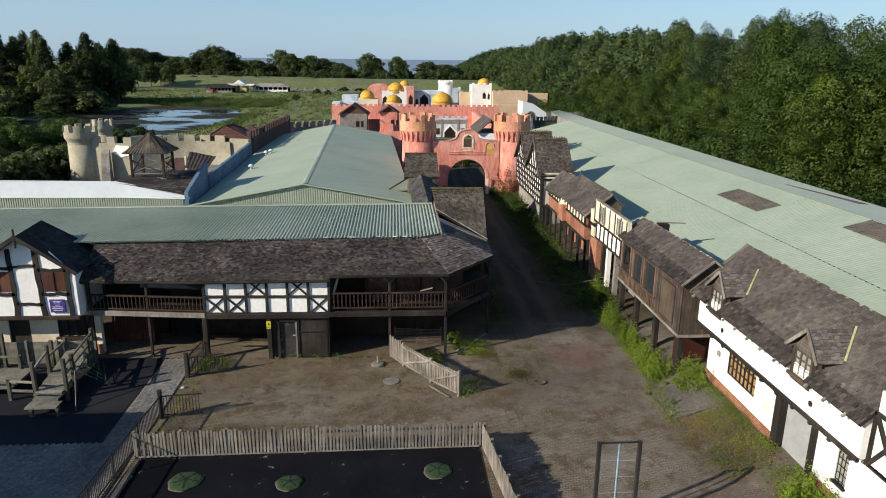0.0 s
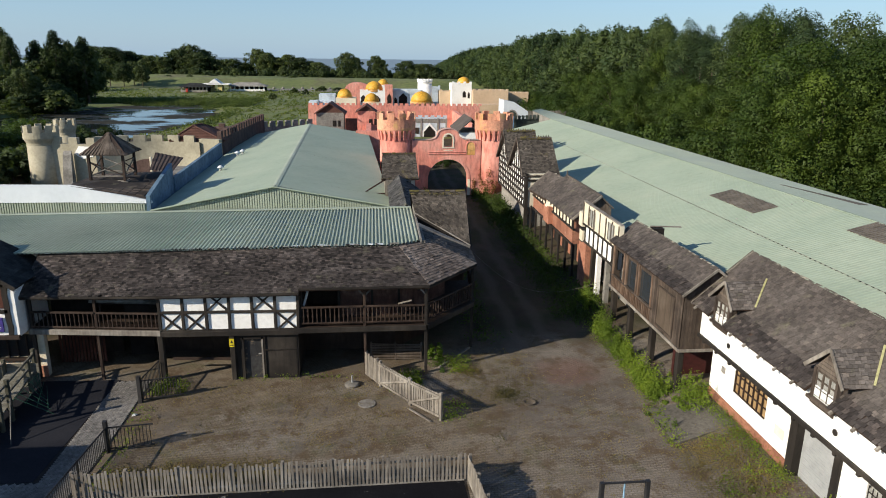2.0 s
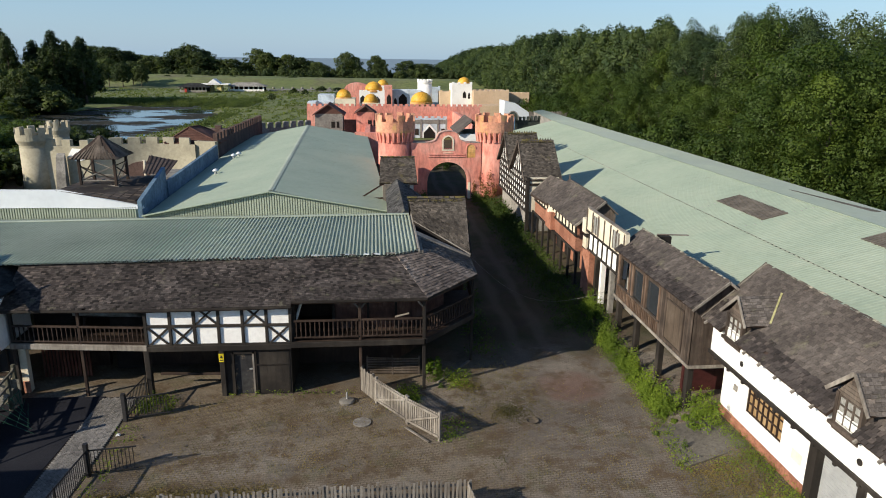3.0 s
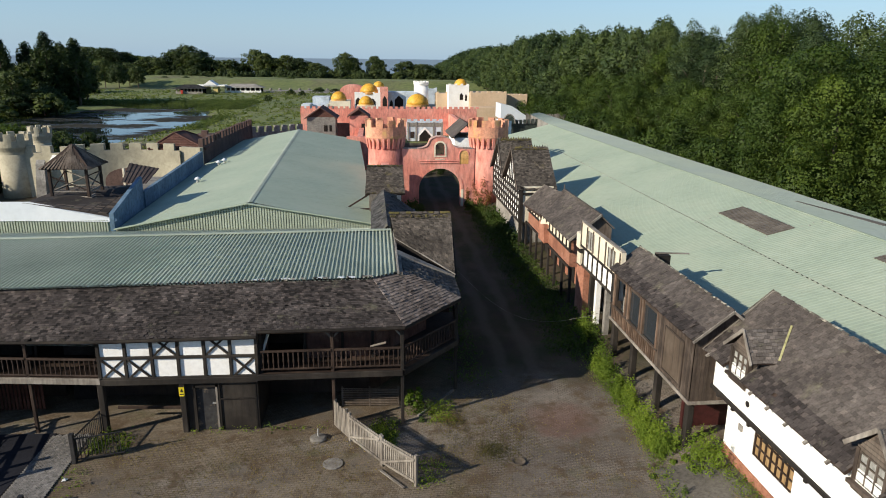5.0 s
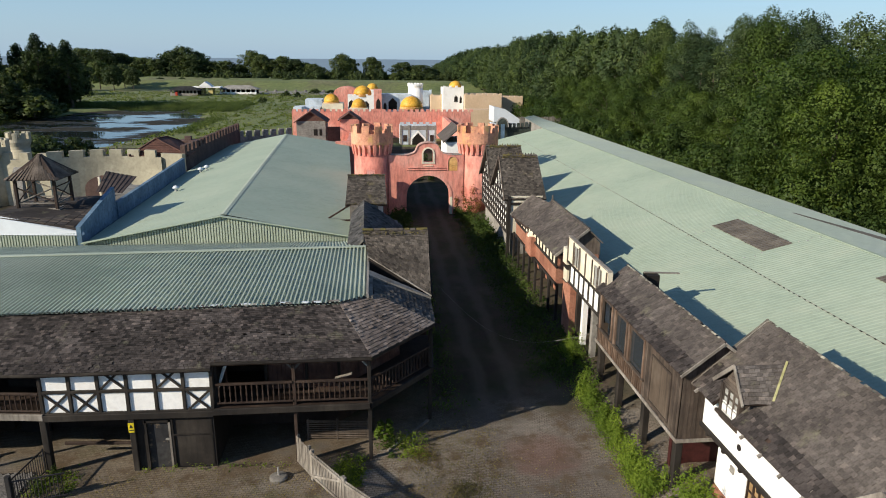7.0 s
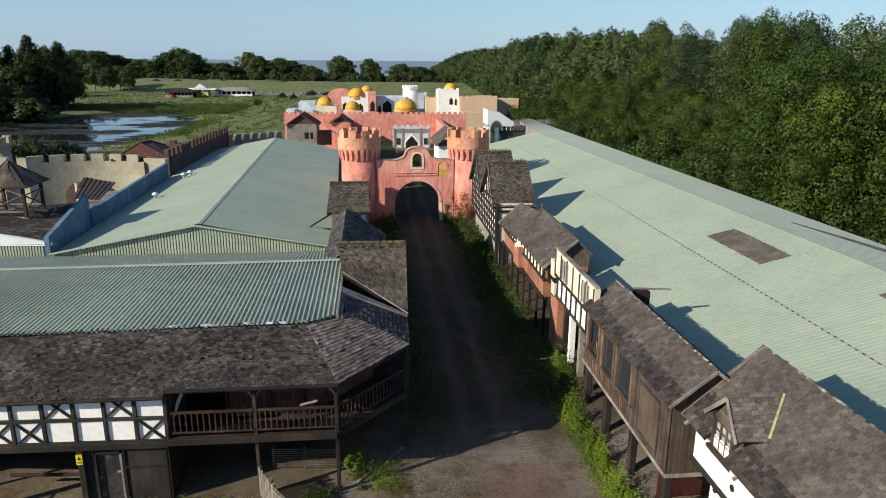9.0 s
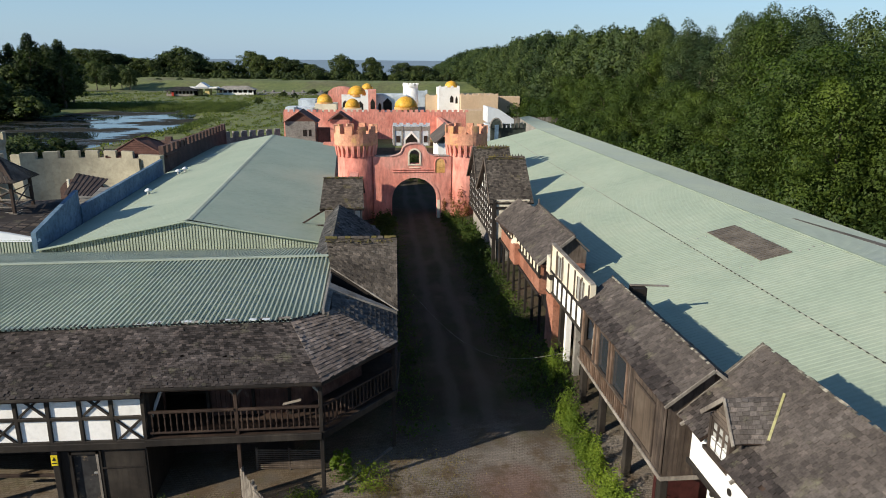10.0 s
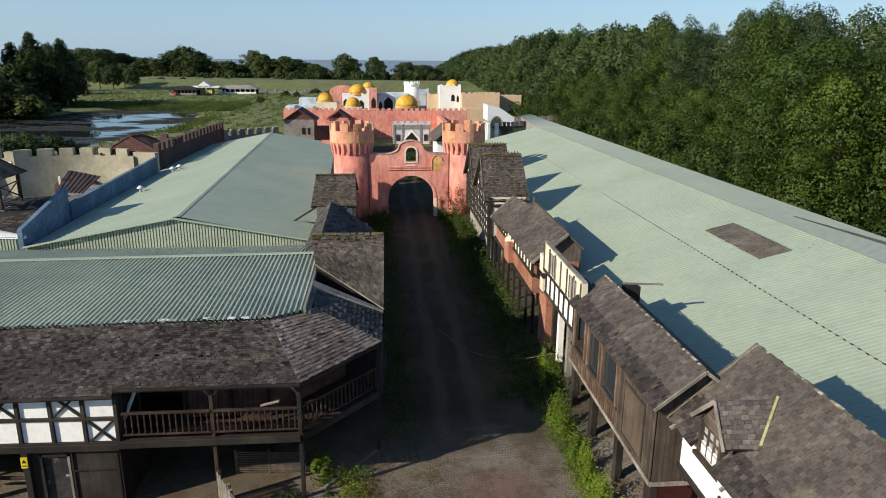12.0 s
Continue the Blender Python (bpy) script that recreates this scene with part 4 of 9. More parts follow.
# ---- street side of the gallery: slate hut, dark roofs, far hut ----
hut_b = thing("street_hut", (4.4, 42.5, 0), "street house with a weathered brown shingle roof", "house")
part("wall", Build().box((3.05, 41.4, 0), (5.9, 45.2, 4.9)), M_BROWNWOOD, hut_b)
# near-black stands for the shade on this wall
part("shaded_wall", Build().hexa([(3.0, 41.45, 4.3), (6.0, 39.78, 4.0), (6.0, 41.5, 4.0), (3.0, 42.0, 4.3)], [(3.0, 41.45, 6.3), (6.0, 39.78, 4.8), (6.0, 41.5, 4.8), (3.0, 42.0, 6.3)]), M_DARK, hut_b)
part("gable", Build().hexa([(2.95, 41.6, 4.9), (2.95, 45.2, 4.9), (2.95, 42.8, 7.3)], [(5.9, 40.6, 4.9), (5.9, 45.2, 4.9), (5.9, 42.8, 7.3)]), M_GREYWOOD, hut_b)
for y, t in ((39.7, 0), (45.8, 1)):
    part("roof_board", Build(Matrix.Translation((0, 0, -0.04))).slab((3.0, y if t else 41.5, 4.75 if t else 6.33), (6.1, y, 4.86), (6.08, 42.75, 7.42), (2.75, 42.75, 7.42), 0.08), M_DARK, hut_b)
shingles(hut_b, (3.0, 41.5, 6.37), (6.0, 39.72, 4.9), (6.08, 42.75, 7.44), (2.75, 42.75, 7.44), 0.17, 0.14, M_MOSSY, thin=1.3)
ridge_tiles(hut_b, (2.7, 42.75, 7.44), (6.1, 42.75, 7.44), 0.3, 0.15, [M_MOSSY, M_MOSS, M_MOSS], 0.06)
part("roof_vent", Build().cyl((4.7, 43.4, 6.6), (4.7, 43.4, 7.1), 0.07), M_STEEL, hut_b)

dark_row = thing("dark_street_house", (3.5, 50, 0), "low street house with dark slate roof in shade", "house")
part("wall", Build().box((2.2, 45.2, 0), (5.0, 58.55, 4.2)), M_GREYWOOD, dark_row)
# filler added to stop sun slipping through between this house and the next
part("link_wall", Build().box((1.6, 57.5, 4.2), (3.6, 58.55, 5.5)), M_GREYWOOD, dark_row)
part("gable", Build().hexa([(2.2, 45.3, 4.2), (5.0, 45.3, 4.2), (2.7, 45.3, 5.85)], [(2.2, 57.5, 4.2), (5.0, 57.5, 4.2), (2.7, 57.5, 5.85)]), M_GREYWOOD, dark_row)
shingles(dark_row, (5.4, 45.9, 4.0), (5.3, 57.6, 4.0), (2.6, 57.6, 5.95), (2.7, 45.9, 5.95), 0.24, 0.2, M_BROKENSLATE, thin=1.8)
shingles(dark_row, (1.7, 57.6, 5.0), (1.7, 45.9, 5.0), (2.7, 45.9, 5.96), (2.6, 57.6, 5.96), 0.24, 0.2, M_BROKENSLATE, thin=1.8)
part("grey_wall", Build().box((1.9, 45.8, 4.0), (2.4, 57.0, 5.0)), M_GREYWOOD, dark_row)

hut_a = thing("far_street_hut", (2.7, 60, 0), "narrow street hut with a mossy tiled roof and grey boarded walls", "house")
part("wall", Build().box((1.5, 58.6, 0), (4.0, 63.0, 5.6)), M_GREYWOOD, hut_a)
part("white_wall", Build().box((2.7, 58.5, 4.3), (3.95, 58.6, 5.5)), M_WHITE, hut_a)
part("gable", Build().hexa([(1.5, 58.6, 5.6), (1.5, 63.0, 5.6), (1.5, 60.8, 7.0)], [(4.0, 58.6, 5.6), (4.0, 63.0, 5.6), (4.0, 60.8, 7.0)]), M_GREYWOOD, hut_a)
shingles(hut_a, (1.2, 57.9, 5.55), (4.25, 57.9, 5.55), (4.15, 60.8, 7.25), (1.35, 60.8, 7.25), 0.2, 0.16, M_MOSSY, thin=1.3)
shingles(hut_a, (4.25, 63.6, 5.55), (1.2, 63.6, 5.55), (1.35, 60.8, 7.24), (4.15, 60.8, 7.24), 0.2, 0.16, M_MOSSY, thin=1.3)
part("roof_board", Build().slab((1.2, 57.9, 5.5), (4.25, 57.9, 5.5), (4.15, 60.8, 7.2), (1.35, 60.8, 7.2), 0.1), M_BROWNWOOD, hut_a)
ridge_tiles(hut_a, (1.3, 60.8, 7.25), (4.18, 60.8, 7.25), 0.28, 0.16, [M_MOSSY, M_MOSS], 0.06)
part("strut", Build().beam((-0.6, 59.0, 4.0), (1.5, 59.0, 5.3), 0.12, 0.12), M_BROWNWOOD, hut_a)
part("strut", Build().beam((-0.6, 59.0, 4.05), (1.5, 59.0, 4.15), 0.12, 0.12), M_BROWNWOOD, hut_a)

# mostly hidden wall, added to keep sun off the street before the gate
solid("street_wall", Build().box((2.6, 63.02, 0), (3.4, 77.6, 5.0)), M_PINK, "added pink wall between the hut and the gate tower, shading the street", "wall")

# ---- large green shed between pond and street ----
shed = thing("long_shed", (-7, 80, 0), "long green sheet-metal shed with a low ridged roof", "shed")
GA, GB = (-6.95, 55.4, 5.52), (-8.8, 106.5, 5.5)
SL0, SL1 = (-16.1, 54.8, 3.75), (-17.6, 107, 3.75)
SR0, SR1 = (1.95, 54.4, 4.0), (-0.2, 107, 4.0)
corrugated(shed, SL0, SL1, GB, GA, 0.5, 0.012, M_GREENROOF, sheet=8)
corrugated(shed, SR0, SR1, GB, GA, 0.5, 0.004, M_GREENROOF, sheet=8)
for k in range(26):
    u = k / 25 + rng.uniform(-0.012, 0.012)
    x, y = -6.5 + 5.0 * u, 61.0 - 0.6 * u + rng.uniform(-0.15, 0.15) + (1.3 if k % 5 == 2 else 0)
    z = 5.5 - 0.17 * (x + 7.15)
    part("sealed_fixing", Build().box((x - 0.035, y - 0.06, z - 0.03), (x + 0.035, y + 0.06, z + 0.015)), M_PALEPANE, shed)
part("ridge_capping", Build().add([(x + u, y, z + w) for x, y, z in ((-6.95, 55.3, 5.54), (-8.8, 106.5, 5.52)) for u, w in ((-0.22, -0.036), (0, 0.01), (0.22, -0.03))], [(0, 1, 4, 3), (1, 2, 5, 4), (0, 3, 5, 2)]), M_GREENRIB, shed)
part("wall", Build().hexa([(-16.0, 55.3, 0), (1.8, 55.0, 0), (-0.3, 106.8, 0), (-17.5, 106.8, 0)], [(-16.0, 55.3, 3.7), (1.8, 55.0, 3.9), (-0.3, 106.8, 3.9), (-17.5, 106.8, 3.7)]), M_GREYREND, shed)
# ribbed gable end
n = 96
for k in range(n):
    def gz(u):
        x = -16.1 + u * 18.0
        return (x, 54.9 - 0.4 * u, 3.75 + (5.5 - 3.75) * min(1, u / 0.508) if u < 0.508 else 5.5 - (5.5 - 3.98) * (u - 0.508) / 0.492)
    (x0, y0, z0), (x1, y1, z1) = gz(k / n), gz((k + 0.62) / n)
    if max(z0, z1) > 3.72:
        part("gable_rib", Build().hexa([(x0, y0, 3.3), (x1, y1, 3.3), (x1, y1 + 0.08, 3.3), (x0, y0 + 0.08, 3.3)], [(x0, y0, z0), (x1, y1, z1), (x1, y1 + 0.08, z1), (x0, y0 + 0.08, z0)]), M_GREENRIB, shed)
part("gable_wall", Build().hexa([(-16.1, 55.0, 3.2), (1.9, 54.6, 3.2), (-6.95, 54.8, 3.2)], [(-16.1, 55.0, 3.74), (1.9, 54.6, 3.95), (-6.95, 54.8, 5.48)]), M_GREENRIB, shed)
part("gable_wall", Build().add([(-16.1, 55.0, 3.2), (1.9, 54.6, 3.2), (1.9, 54.6, 3.97), (-6.95, 54.8, 5.5), (-16.1, 55.0, 3.74), (-16.1, 55.1, 3.2), (1.9, 54.7, 3.2), (1.9, 54.7, 3.97), (-6.95, 54.9, 5.5), (-16.1, 55.1, 3.74)],
     [(0, 1, 2, 3, 4), (5, 6, 7, 8, 9)]), M_GREENRIB, shed)
for a, b_ in (((-16.15, 54.75, 3.8), (-6.95, 54.6, 5.58)), ((-6.95, 54.6, 5.58), (1.95, 54.35, 4.05))):
    part("verge_trim", Build().beam(a, b_, 0.3, 0.08), M_GREENROOF, shed)


def roof_vent(x, y, z):
    v = thing("roof_vent", (x, y, z), "white metal cowl vent on the green shed roof", "roof vent", "vents on the shed roof")
    part("pipe", Build().cyl((x, y, z - 0.25), (x, y, z + 0.35), 0.13, n=14), M_STEEL, v)
    part("cowl", Build().lathe((x, y, z + 0.3), [(0.29, 0.0), (0.31, 0.06), (0.17, 0.19), (0.04, 0.26)], 16), M_WHITECOAT, v, smooth=True)
    return v


vent = roof_vent(-14.4, 71.2, 4.15)
copy_thing(vent, Matrix.Translation((-14.75, 81.8, 4.15)))
copy_thing(vent, Matrix.Translation((-14.4, 83.0, 4.2)))

# blue parapet and lower buildings beside the shed
solid("parapet_wall", Build().hexa([(-16.45, 54.9, 0), (-16.15, 54.9, 0), (-16.5, 62.5, 0), (-16.8, 62.5, 0)], [(-16.45, 54.9, 4.9), (-16.15, 54.9, 4.9), (-16.5, 62.5, 6.2), (-16.8, 62.5, 6.2)]),
      M_BLUEWALL, "faded blue boarded parapet beside the shed roof", "parapet")
solid("parapet_wall", Build().hexa([(-16.7, 62.5, 0), (-16.4, 62.5, 0), (-17.0, 84.5, 0), (-17.3, 84.5, 0)], [(-16.7, 62.5, 5.0), (-16.4, 62.5, 5.0), (-17.0, 84.5, 5.3), (-17.3, 84.5, 5.3)]), M_BLUEWALL,
      "low faded blue boarded parapet beside the shed roof", "parapet")
flat = thing("flat_roof_block", (-24, 58, 0), "low block with a white coated roof edge and green ribbed fascia", "building")
part("wall", Build().box((-36, 55.2, 0), (-16.5, 55.9, 4.35)), M_GREYREND, flat)
for k in range(108):
    part("fascia_rib", Build().box((-36 + k * 0.18, 55.0, 3.5), (-35.9 + k * 0.18, 55.1, 4.42)), M_GREENRIB, flat)
part("fascia", Build().box((-36, 55.1, 3.4), (-16.45, 55.2, 4.42)), M_GREENRIB, flat)
part("white_coping", Build().hexa([(-36, 54.95, 4.42), (-22.0, 54.95, 4.42), (-16.1, 54.95, 4.3), (-16.1, 55.3, 4.3), (-22.0, 55.6, 4.42), (-36, 55.6, 4.42)],
     [(-36, 55.25, 5.7), (-22.0, 55.25, 5.6), (-16.1, 55.1, 4.45), (-16.2, 55.4, 4.5), (-22.0, 55.7, 5.62), (-36, 55.7, 5.75)]), M_WHITECOAT, flat)
part("brown_roof", Build().hexa([(-22.4, 55.5, 4.2), (-16.6, 55.2, 4.2), (-16.9, 63.4, 4.2), (-22.4, 62.6, 4.2)], [(-22.4, 55.6, 5.5), (-16.6, 55.3, 4.75), (-16.9, 63.4, 5.4), (-22.4, 62.6, 5.3)]), M_SHINGLE_ONE, flat)
for k in range(30):
    u = k / 29
    for j in range(9):
        a = Vector((-16.7, 55.45 + 7.7 * u, 4.8 + 0.6 * u)).lerp(Vector((-22.4, 55.75 + 6.7 * u, 5.53 - 0.2 * u)), (j + rng.uniform(0.02, 0.08)) / 9)
        b_ = Vector((-16.7, 55.45 + 7.7 * u, 4.8 + 0.6 * u)).lerp(Vector((-22.4, 55.75 + 6.7 * u, 5.53 - 0.2 * u)), (j + 0.97) / 9)
        part("roof_slate", Build().beam(a, b_, 0.24, 0.05), rng.choice([M_BOARDS, M_SHINGLE_ONE, M_SHINGLE_ONE]), flat)

# ---- castle, lookout and walls on the pond side ----
look_out = thing("lookout_shelter", (-20.43, 60, 5.2), "open timber lookout with a dark pyramid roof", "shelter")
for sx, sy in ((-1, -1), (1, -1), (1, 1), (-1, 1)):
    part("post", Build().beam((-20.43 + sx * 1.3, 60 + sy * 1.3, 4.9), (-20.43 + sx * 1.3, 60 + sy * 1.3, 7.6), 0.2, 0.2, (0, 1, 0)), M_BROWNWOOD, look_out)
apex, er = (-20.43, 60, 9.12), 1.8
cor = [(-20.43 + sx * er, 60 + sy * er, 7.45) for sx, sy in ((-1, -1), (1, -1), (1, 1), (-1, 1))]
for k in range(4):
    a, b_ = cor[k], cor[(k + 1) % 4]
    part("roof_board", Build().add([a, b_, apex, (apex[0], apex[1], apex[2] - 0.1)], [(0, 1, 2), (0, 1, 3)]), M_BROWNWOOD, look_out)
    for j in range(14):
        u = (j + 0.5) / 14
        p = Vector(a).lerp(Vector(b_), u)
        f = 1 - abs(2 * u - 1)
        part("roof_slat", Build().beam(p + Vector((0, 0, 0.04)), p.lerp(Vector(apex).lerp(Vector(apex), 1), f * 0.98 + 0.02) + Vector((0, 0, 0.05)), 0.2, 0.05), M_BOARDS, look_out)
    p, q = Vector(cor[k]) * 1, Vector(cor[(k + 1) % 4])
    c = Vector((-20.43, 60, 0))
    s = 1.3 / er
    p2, q2 = c + (p - c) * s, c + (q - c) * s
    for z in (5.75, 5.35):
        part("rail", Build().beam((p2.x, p2.y, z), (q2.x, q2.y, z), 0.09, 0.1), M_GREYWOOD, look_out)
    part("brace", Build().beam((p2.x, p2.y, 5.8), (q2.x, q2.y, 6.9), 0.07, 0.08), M_GREYWOOD, look_out)
    part("brace", Build().beam((q2.x, q2.y, 5.8), (p2.x, p2.y, 6.9), 0.07, 0.08), M_BROWNWOOD, look_out)
part("platform", Build().box((-21.9, 58.5, 4.6), (-18.9, 61.5, 5.35)), M_GREYWOOD, look_out)


def round_tower(name, x, y, r, z_neck, z_top, rc, mat, label, cap=None, corbels=22, merl=10, group="", batter=0.06, base=0.0):
    """A round tower: shaft, corbelled crown, broken ring of merlons."""
    t = thing(name, (x, y, base), label, "tower", group)
    part("shaft", Build().lathe((x, y, base), [(r * (1 + batter), -0.3), (r * (1 + batter * 0.4), (z_neck - base) * 0.4), (r, z_neck - base)], 36), mat, t, smooth=True)
    zc = z_neck + 0.75
    part("crown", Build().lathe((x, y, 0), [(r * 0.98, z_neck - 0.05), (r, z_neck + 0.3), (rc - 0.03, zc), (rc, zc + 0.08), (rc, z_top - 0.75), (rc - 0.3, z_top - 0.75), (rc - 0.3, zc + 0.1)], 36), cap or mat, t)
    for k in range(corbels if corbels else 0):
        a = 2 * math.pi * k / corbels
        d = Vector((math.cos(a), math.sin(a), 0))
        c = Vector((x, y, 0))
        part("corbel", Build().beam(c + d * (r + 0.03) + Vector((0, 0, z_neck - 0.3)), c + d * (rc - 0.1) + Vector((0, 0, zc + 0.02)), 0.3, 0.22), mat, t)
    for k in range(merl):
        a0, a1 = 2 * math.pi * (k - 0.29) / merl, 2 * math.pi * (k + 0.29) / merl
        ring = []
        for rr in (rc + 0.01, rc - 0.32):
            arc = [(x + rr * math.cos(a0 + (a1 - a0) * i / 4), y + rr * math.sin(a0 + (a1 - a0) * i / 4)) for i in range(5)]
            ring += arc if rr > rc else arc[::-1]
        zz = z_top + rng.uniform(-0.06, 0.04)
        part("merlon", Build().hexa([(px, py, z_top - 0.76) for px, py in ring], [(px, py, zz) for px, py in ring]), cap or mat, t)
    return t


round_tower("castle_tower", -37.95, 87.0, 1.62, 4.8, 7.05, 1.9, M_BUFF, "round buff-rendered castle tower with broken battlements", corbels=0, merl=9)
round_tower("castle_tower", -37.4, 92.2, 1.1, 5.4, 7.3, 1.3, M_BUFF, "round buff-rendered castle tower standing behind the first", corbels=0, merl=9)
castle = thing("castle_wall", (-26, 86, 0), "battlemented buff castle wall with patched render and a low arch", "castle")


def bw(p, q, z, mat, t=0.6, mer=True):
    part("wall", Build().wall(p, q, -0.1, z, t), mat, castle)
    if mer:
        m_, ln = frame_of(p, q)
        nn = max(2, int((ln + 0.7) / 1.75))
        for k in range(nn):
            u = k * (ln - 1.0) / (nn - 1)
            part("merlon", Build(m_).box((u, 0.0, z), (u + 1.0, t, z + 0.75 * rng.uniform(0.93, 1.03))), mat, castle)


bw((-36.6, 86.2), (-31.5, 85.4), 5.0, M_BUFF)
# the long curved wall
curve = [(-31.5 + 11.6 * k / 18, 85.4 + 2.4 * math.sin(math.pi * (0.08 + 0.75 * k / 18)) - 2.4 * math.sin(math.pi * 0.08)) for k in range(19)]
cw = Build()
for (xa, ya), (xb, yb) in zip(curve, curve[1:]):
    cw.hexa([(xa, ya, -0.1), (xb, yb, -0.1), (xb, yb + 0.6, -0.1), (xa, ya + 0.6, -0.1)], [(xa, ya, 5.15), (xb, yb, 5.15), (xb, yb + 0.6, 5.15), (xa, ya + 0.6, 5.15)])
cw.weld = True
part("curved_wall", cw, M_BUFF, castle)
for k in range(0, 18, 3):
    mb = Build()
    for (xa, ya), (xb, yb) in zip(curve[k:k + 2], curve[k + 1:k + 3]):
        mb.hexa([(xa, ya - 0.01, 5.15), (xb, yb - 0.01, 5.15), (xb, yb + 0.6, 5.15), (xa, ya + 0.6, 5.15)], [(xa, ya - 0.01, 5.88), (xb, yb - 0.01, 5.88), (xb, yb + 0.6, 5.88), (xa, ya + 0.6, 5.88)])
    part("merlon", mb, M_BUFF, castle)
bw((-20.0, 86.4), (-17.5, 85.5), 5.55, M_BUFF, mer=False)
part("buttress", Build().hexa([(-35.1, 84.3, 0), (-34.0, 84.3, 0), (-34.0, 85.4, 0), (-35.1, 85.4, 0)], [(-35.0, 85.0, 3.9), (-34.1, 85.0, 3.9), (-34.1, 85.4, 4.3), (-35.0, 85.4, 4.3)]), M_GREYREND, castle)
arc = [(-26.3 + 2.2 * math.cos(a), 1.6 + 1.5 * math.sin(a)) for a in [math.pi * k / 12 for k in range(13)]]
part("arch_recess", Build().hexa([(-24.1, 86.6, 0), *((x, 86.6, z) for x, z in arc), (-28.5, 86.6, 0)], [(-24.1, 87.9, 0), *((x, 87.9, z) for x, z in arc), (-28.5, 87.9, 0)]), M_DARKBRICK, castle)
part("render_patch", Build().hexa([(-34.0, 85.74, 3.9), (-33.0, 85.57, 3.3), (-31.8, 85.38, 3.6), (-31.8, 85.38, 4.7), (-33.4, 85.64, 4.8)], [(-34.0, 85.8, 3.9), (-33.0, 85.63, 3.3), (-31.8, 85.44, 3.6), (-31.8, 85.44, 4.7), (-33.4, 85.7, 4.8)]), M_WHITE, castle, "white patched render")
lean = thing("lean_to_roof", (-19, 70, 0), "small lean-to with a rusty red corrugated roof", "roof")
part("wall", Build().box((-21.5, 66, 0), (-17.2, 78, 3.6)), M_GREYREND, lean)
corrugated(lean, (-20.75, 69.8, 4.45), (-18.6, 69.8, 4.3), (-18.6, 74.0, 5.05), (-21.3, 74.0, 5.6), 0.3, 0.04, M_RUSTSHEET)
part("white_post", Build().beam((-21.2, 72, 3.0), (-21.2, 72, 5.4), 0.2, 0.2, (0, 1, 0)), M_CREAM, lean)
kiosk = thing("red_roofed_kiosk", (-21, 90, 0), "rendered kiosk with a red-brown hipped roof", "kiosk")
part("wall", Build().box((-23.0, 87.4, 0), (-18.6, 93, 5.3)), M_BUFF, kiosk)
kap = [(-21.2, 89.3, 6.85), (-20.6, 91.3, 6.85)]
kc = [(-23.6, 87.0, 5.25), (-17.2, 87.0, 5.25), (-17.2, 94.0, 5.25), (-23.6, 94.0, 5.25)]
for q in ([kc[0], kc[1], kap[0]], [kc[1], kc[2], kap[1], kap[0]], [kc[2], kc[3], kap[1]], [kc[3], kc[0], kap[0], kap[1]]):
    a = [Vector(p) for p in q]
    b2 = [p - Vector((0, 0, 0.1)) for p in a]
    part("roof_plane", Build().hexa(b2, a), M_REDTILE, kiosk)
for a, b_ in ((kc[0], kap[0]), (kc[1], kap[0]), (kc[2], kap[1]), (kc[3], kap[1]), (kap[0], kap[1])):
    part("hip_tile", Build().beam(Vector(a) + Vector((0, 0, 0.04)), Vector(b_) + Vector((0, 0, 0.04)), 0.22, 0.1), M_REDTILE, kiosk)
for q in range(9):
    u = (q + 0.5) / 9.5
    a, b_ = Vector(kc[0]).lerp(Vector(kap[0]), u), Vector(kc[1]).lerp(Vector(kap[0]), u)
    part("tile_course", Build().beam(a + Vector((0, 0, 0.03)), b_ + Vector((0, 0, 0.03)), 0.07, 0.05), M_REDTILE, kiosk)
bwall = thing("brick_battlement", (-17, 99, 0), "dark red brick wall with a row of battlements beside the shed", "wall")
part("wall", Build().wall((-17.4, 86.5), (-16.4, 113.0), 0, 5.6, 0.5), M_DARKBRICK, bwall)
m_, ln = frame_of((-17.4, 86.5), (-16.4, 113.0))
for k in range(18):
    u = k * (ln - 0.9) / 17
    part("merlon", Build(m_).box((u, 0, 5.6), (u + 0.85, 0.5, 6.4 + rng.uniform(-0.05, 0.05))), M_DARKBRICK, bwall)
part("wall", Build().box((-19.6, 92, 0), (-17.4, 94, 6.3)), M_DARKBRICK, bwall)
part("chimney", Build().box((-18.9, 92.4, 6.3), (-18.2, 93.1, 6.75)), M_DARKBRICK, bwall)
back_wall = thing("grey_battlement", (-10, 114, 0), "grey weathered battlement wall behind the shed", "wall")
part("wall", Build().wall((-16.6, 113), (-9.4, 118), 0, 4.3, 0.5), M_GREYREND, back_wall)
m_, ln = frame_of((-16.6, 113), (-9.4, 118))
for k in range(7):
    part("merlon", Build(m_).box((k * (ln - 0.8) / 6, 0, 4.3), (k * (ln - 0.8) / 6 + 0.8, 0.5, 5.2)), M_GREYREND, back_wall)

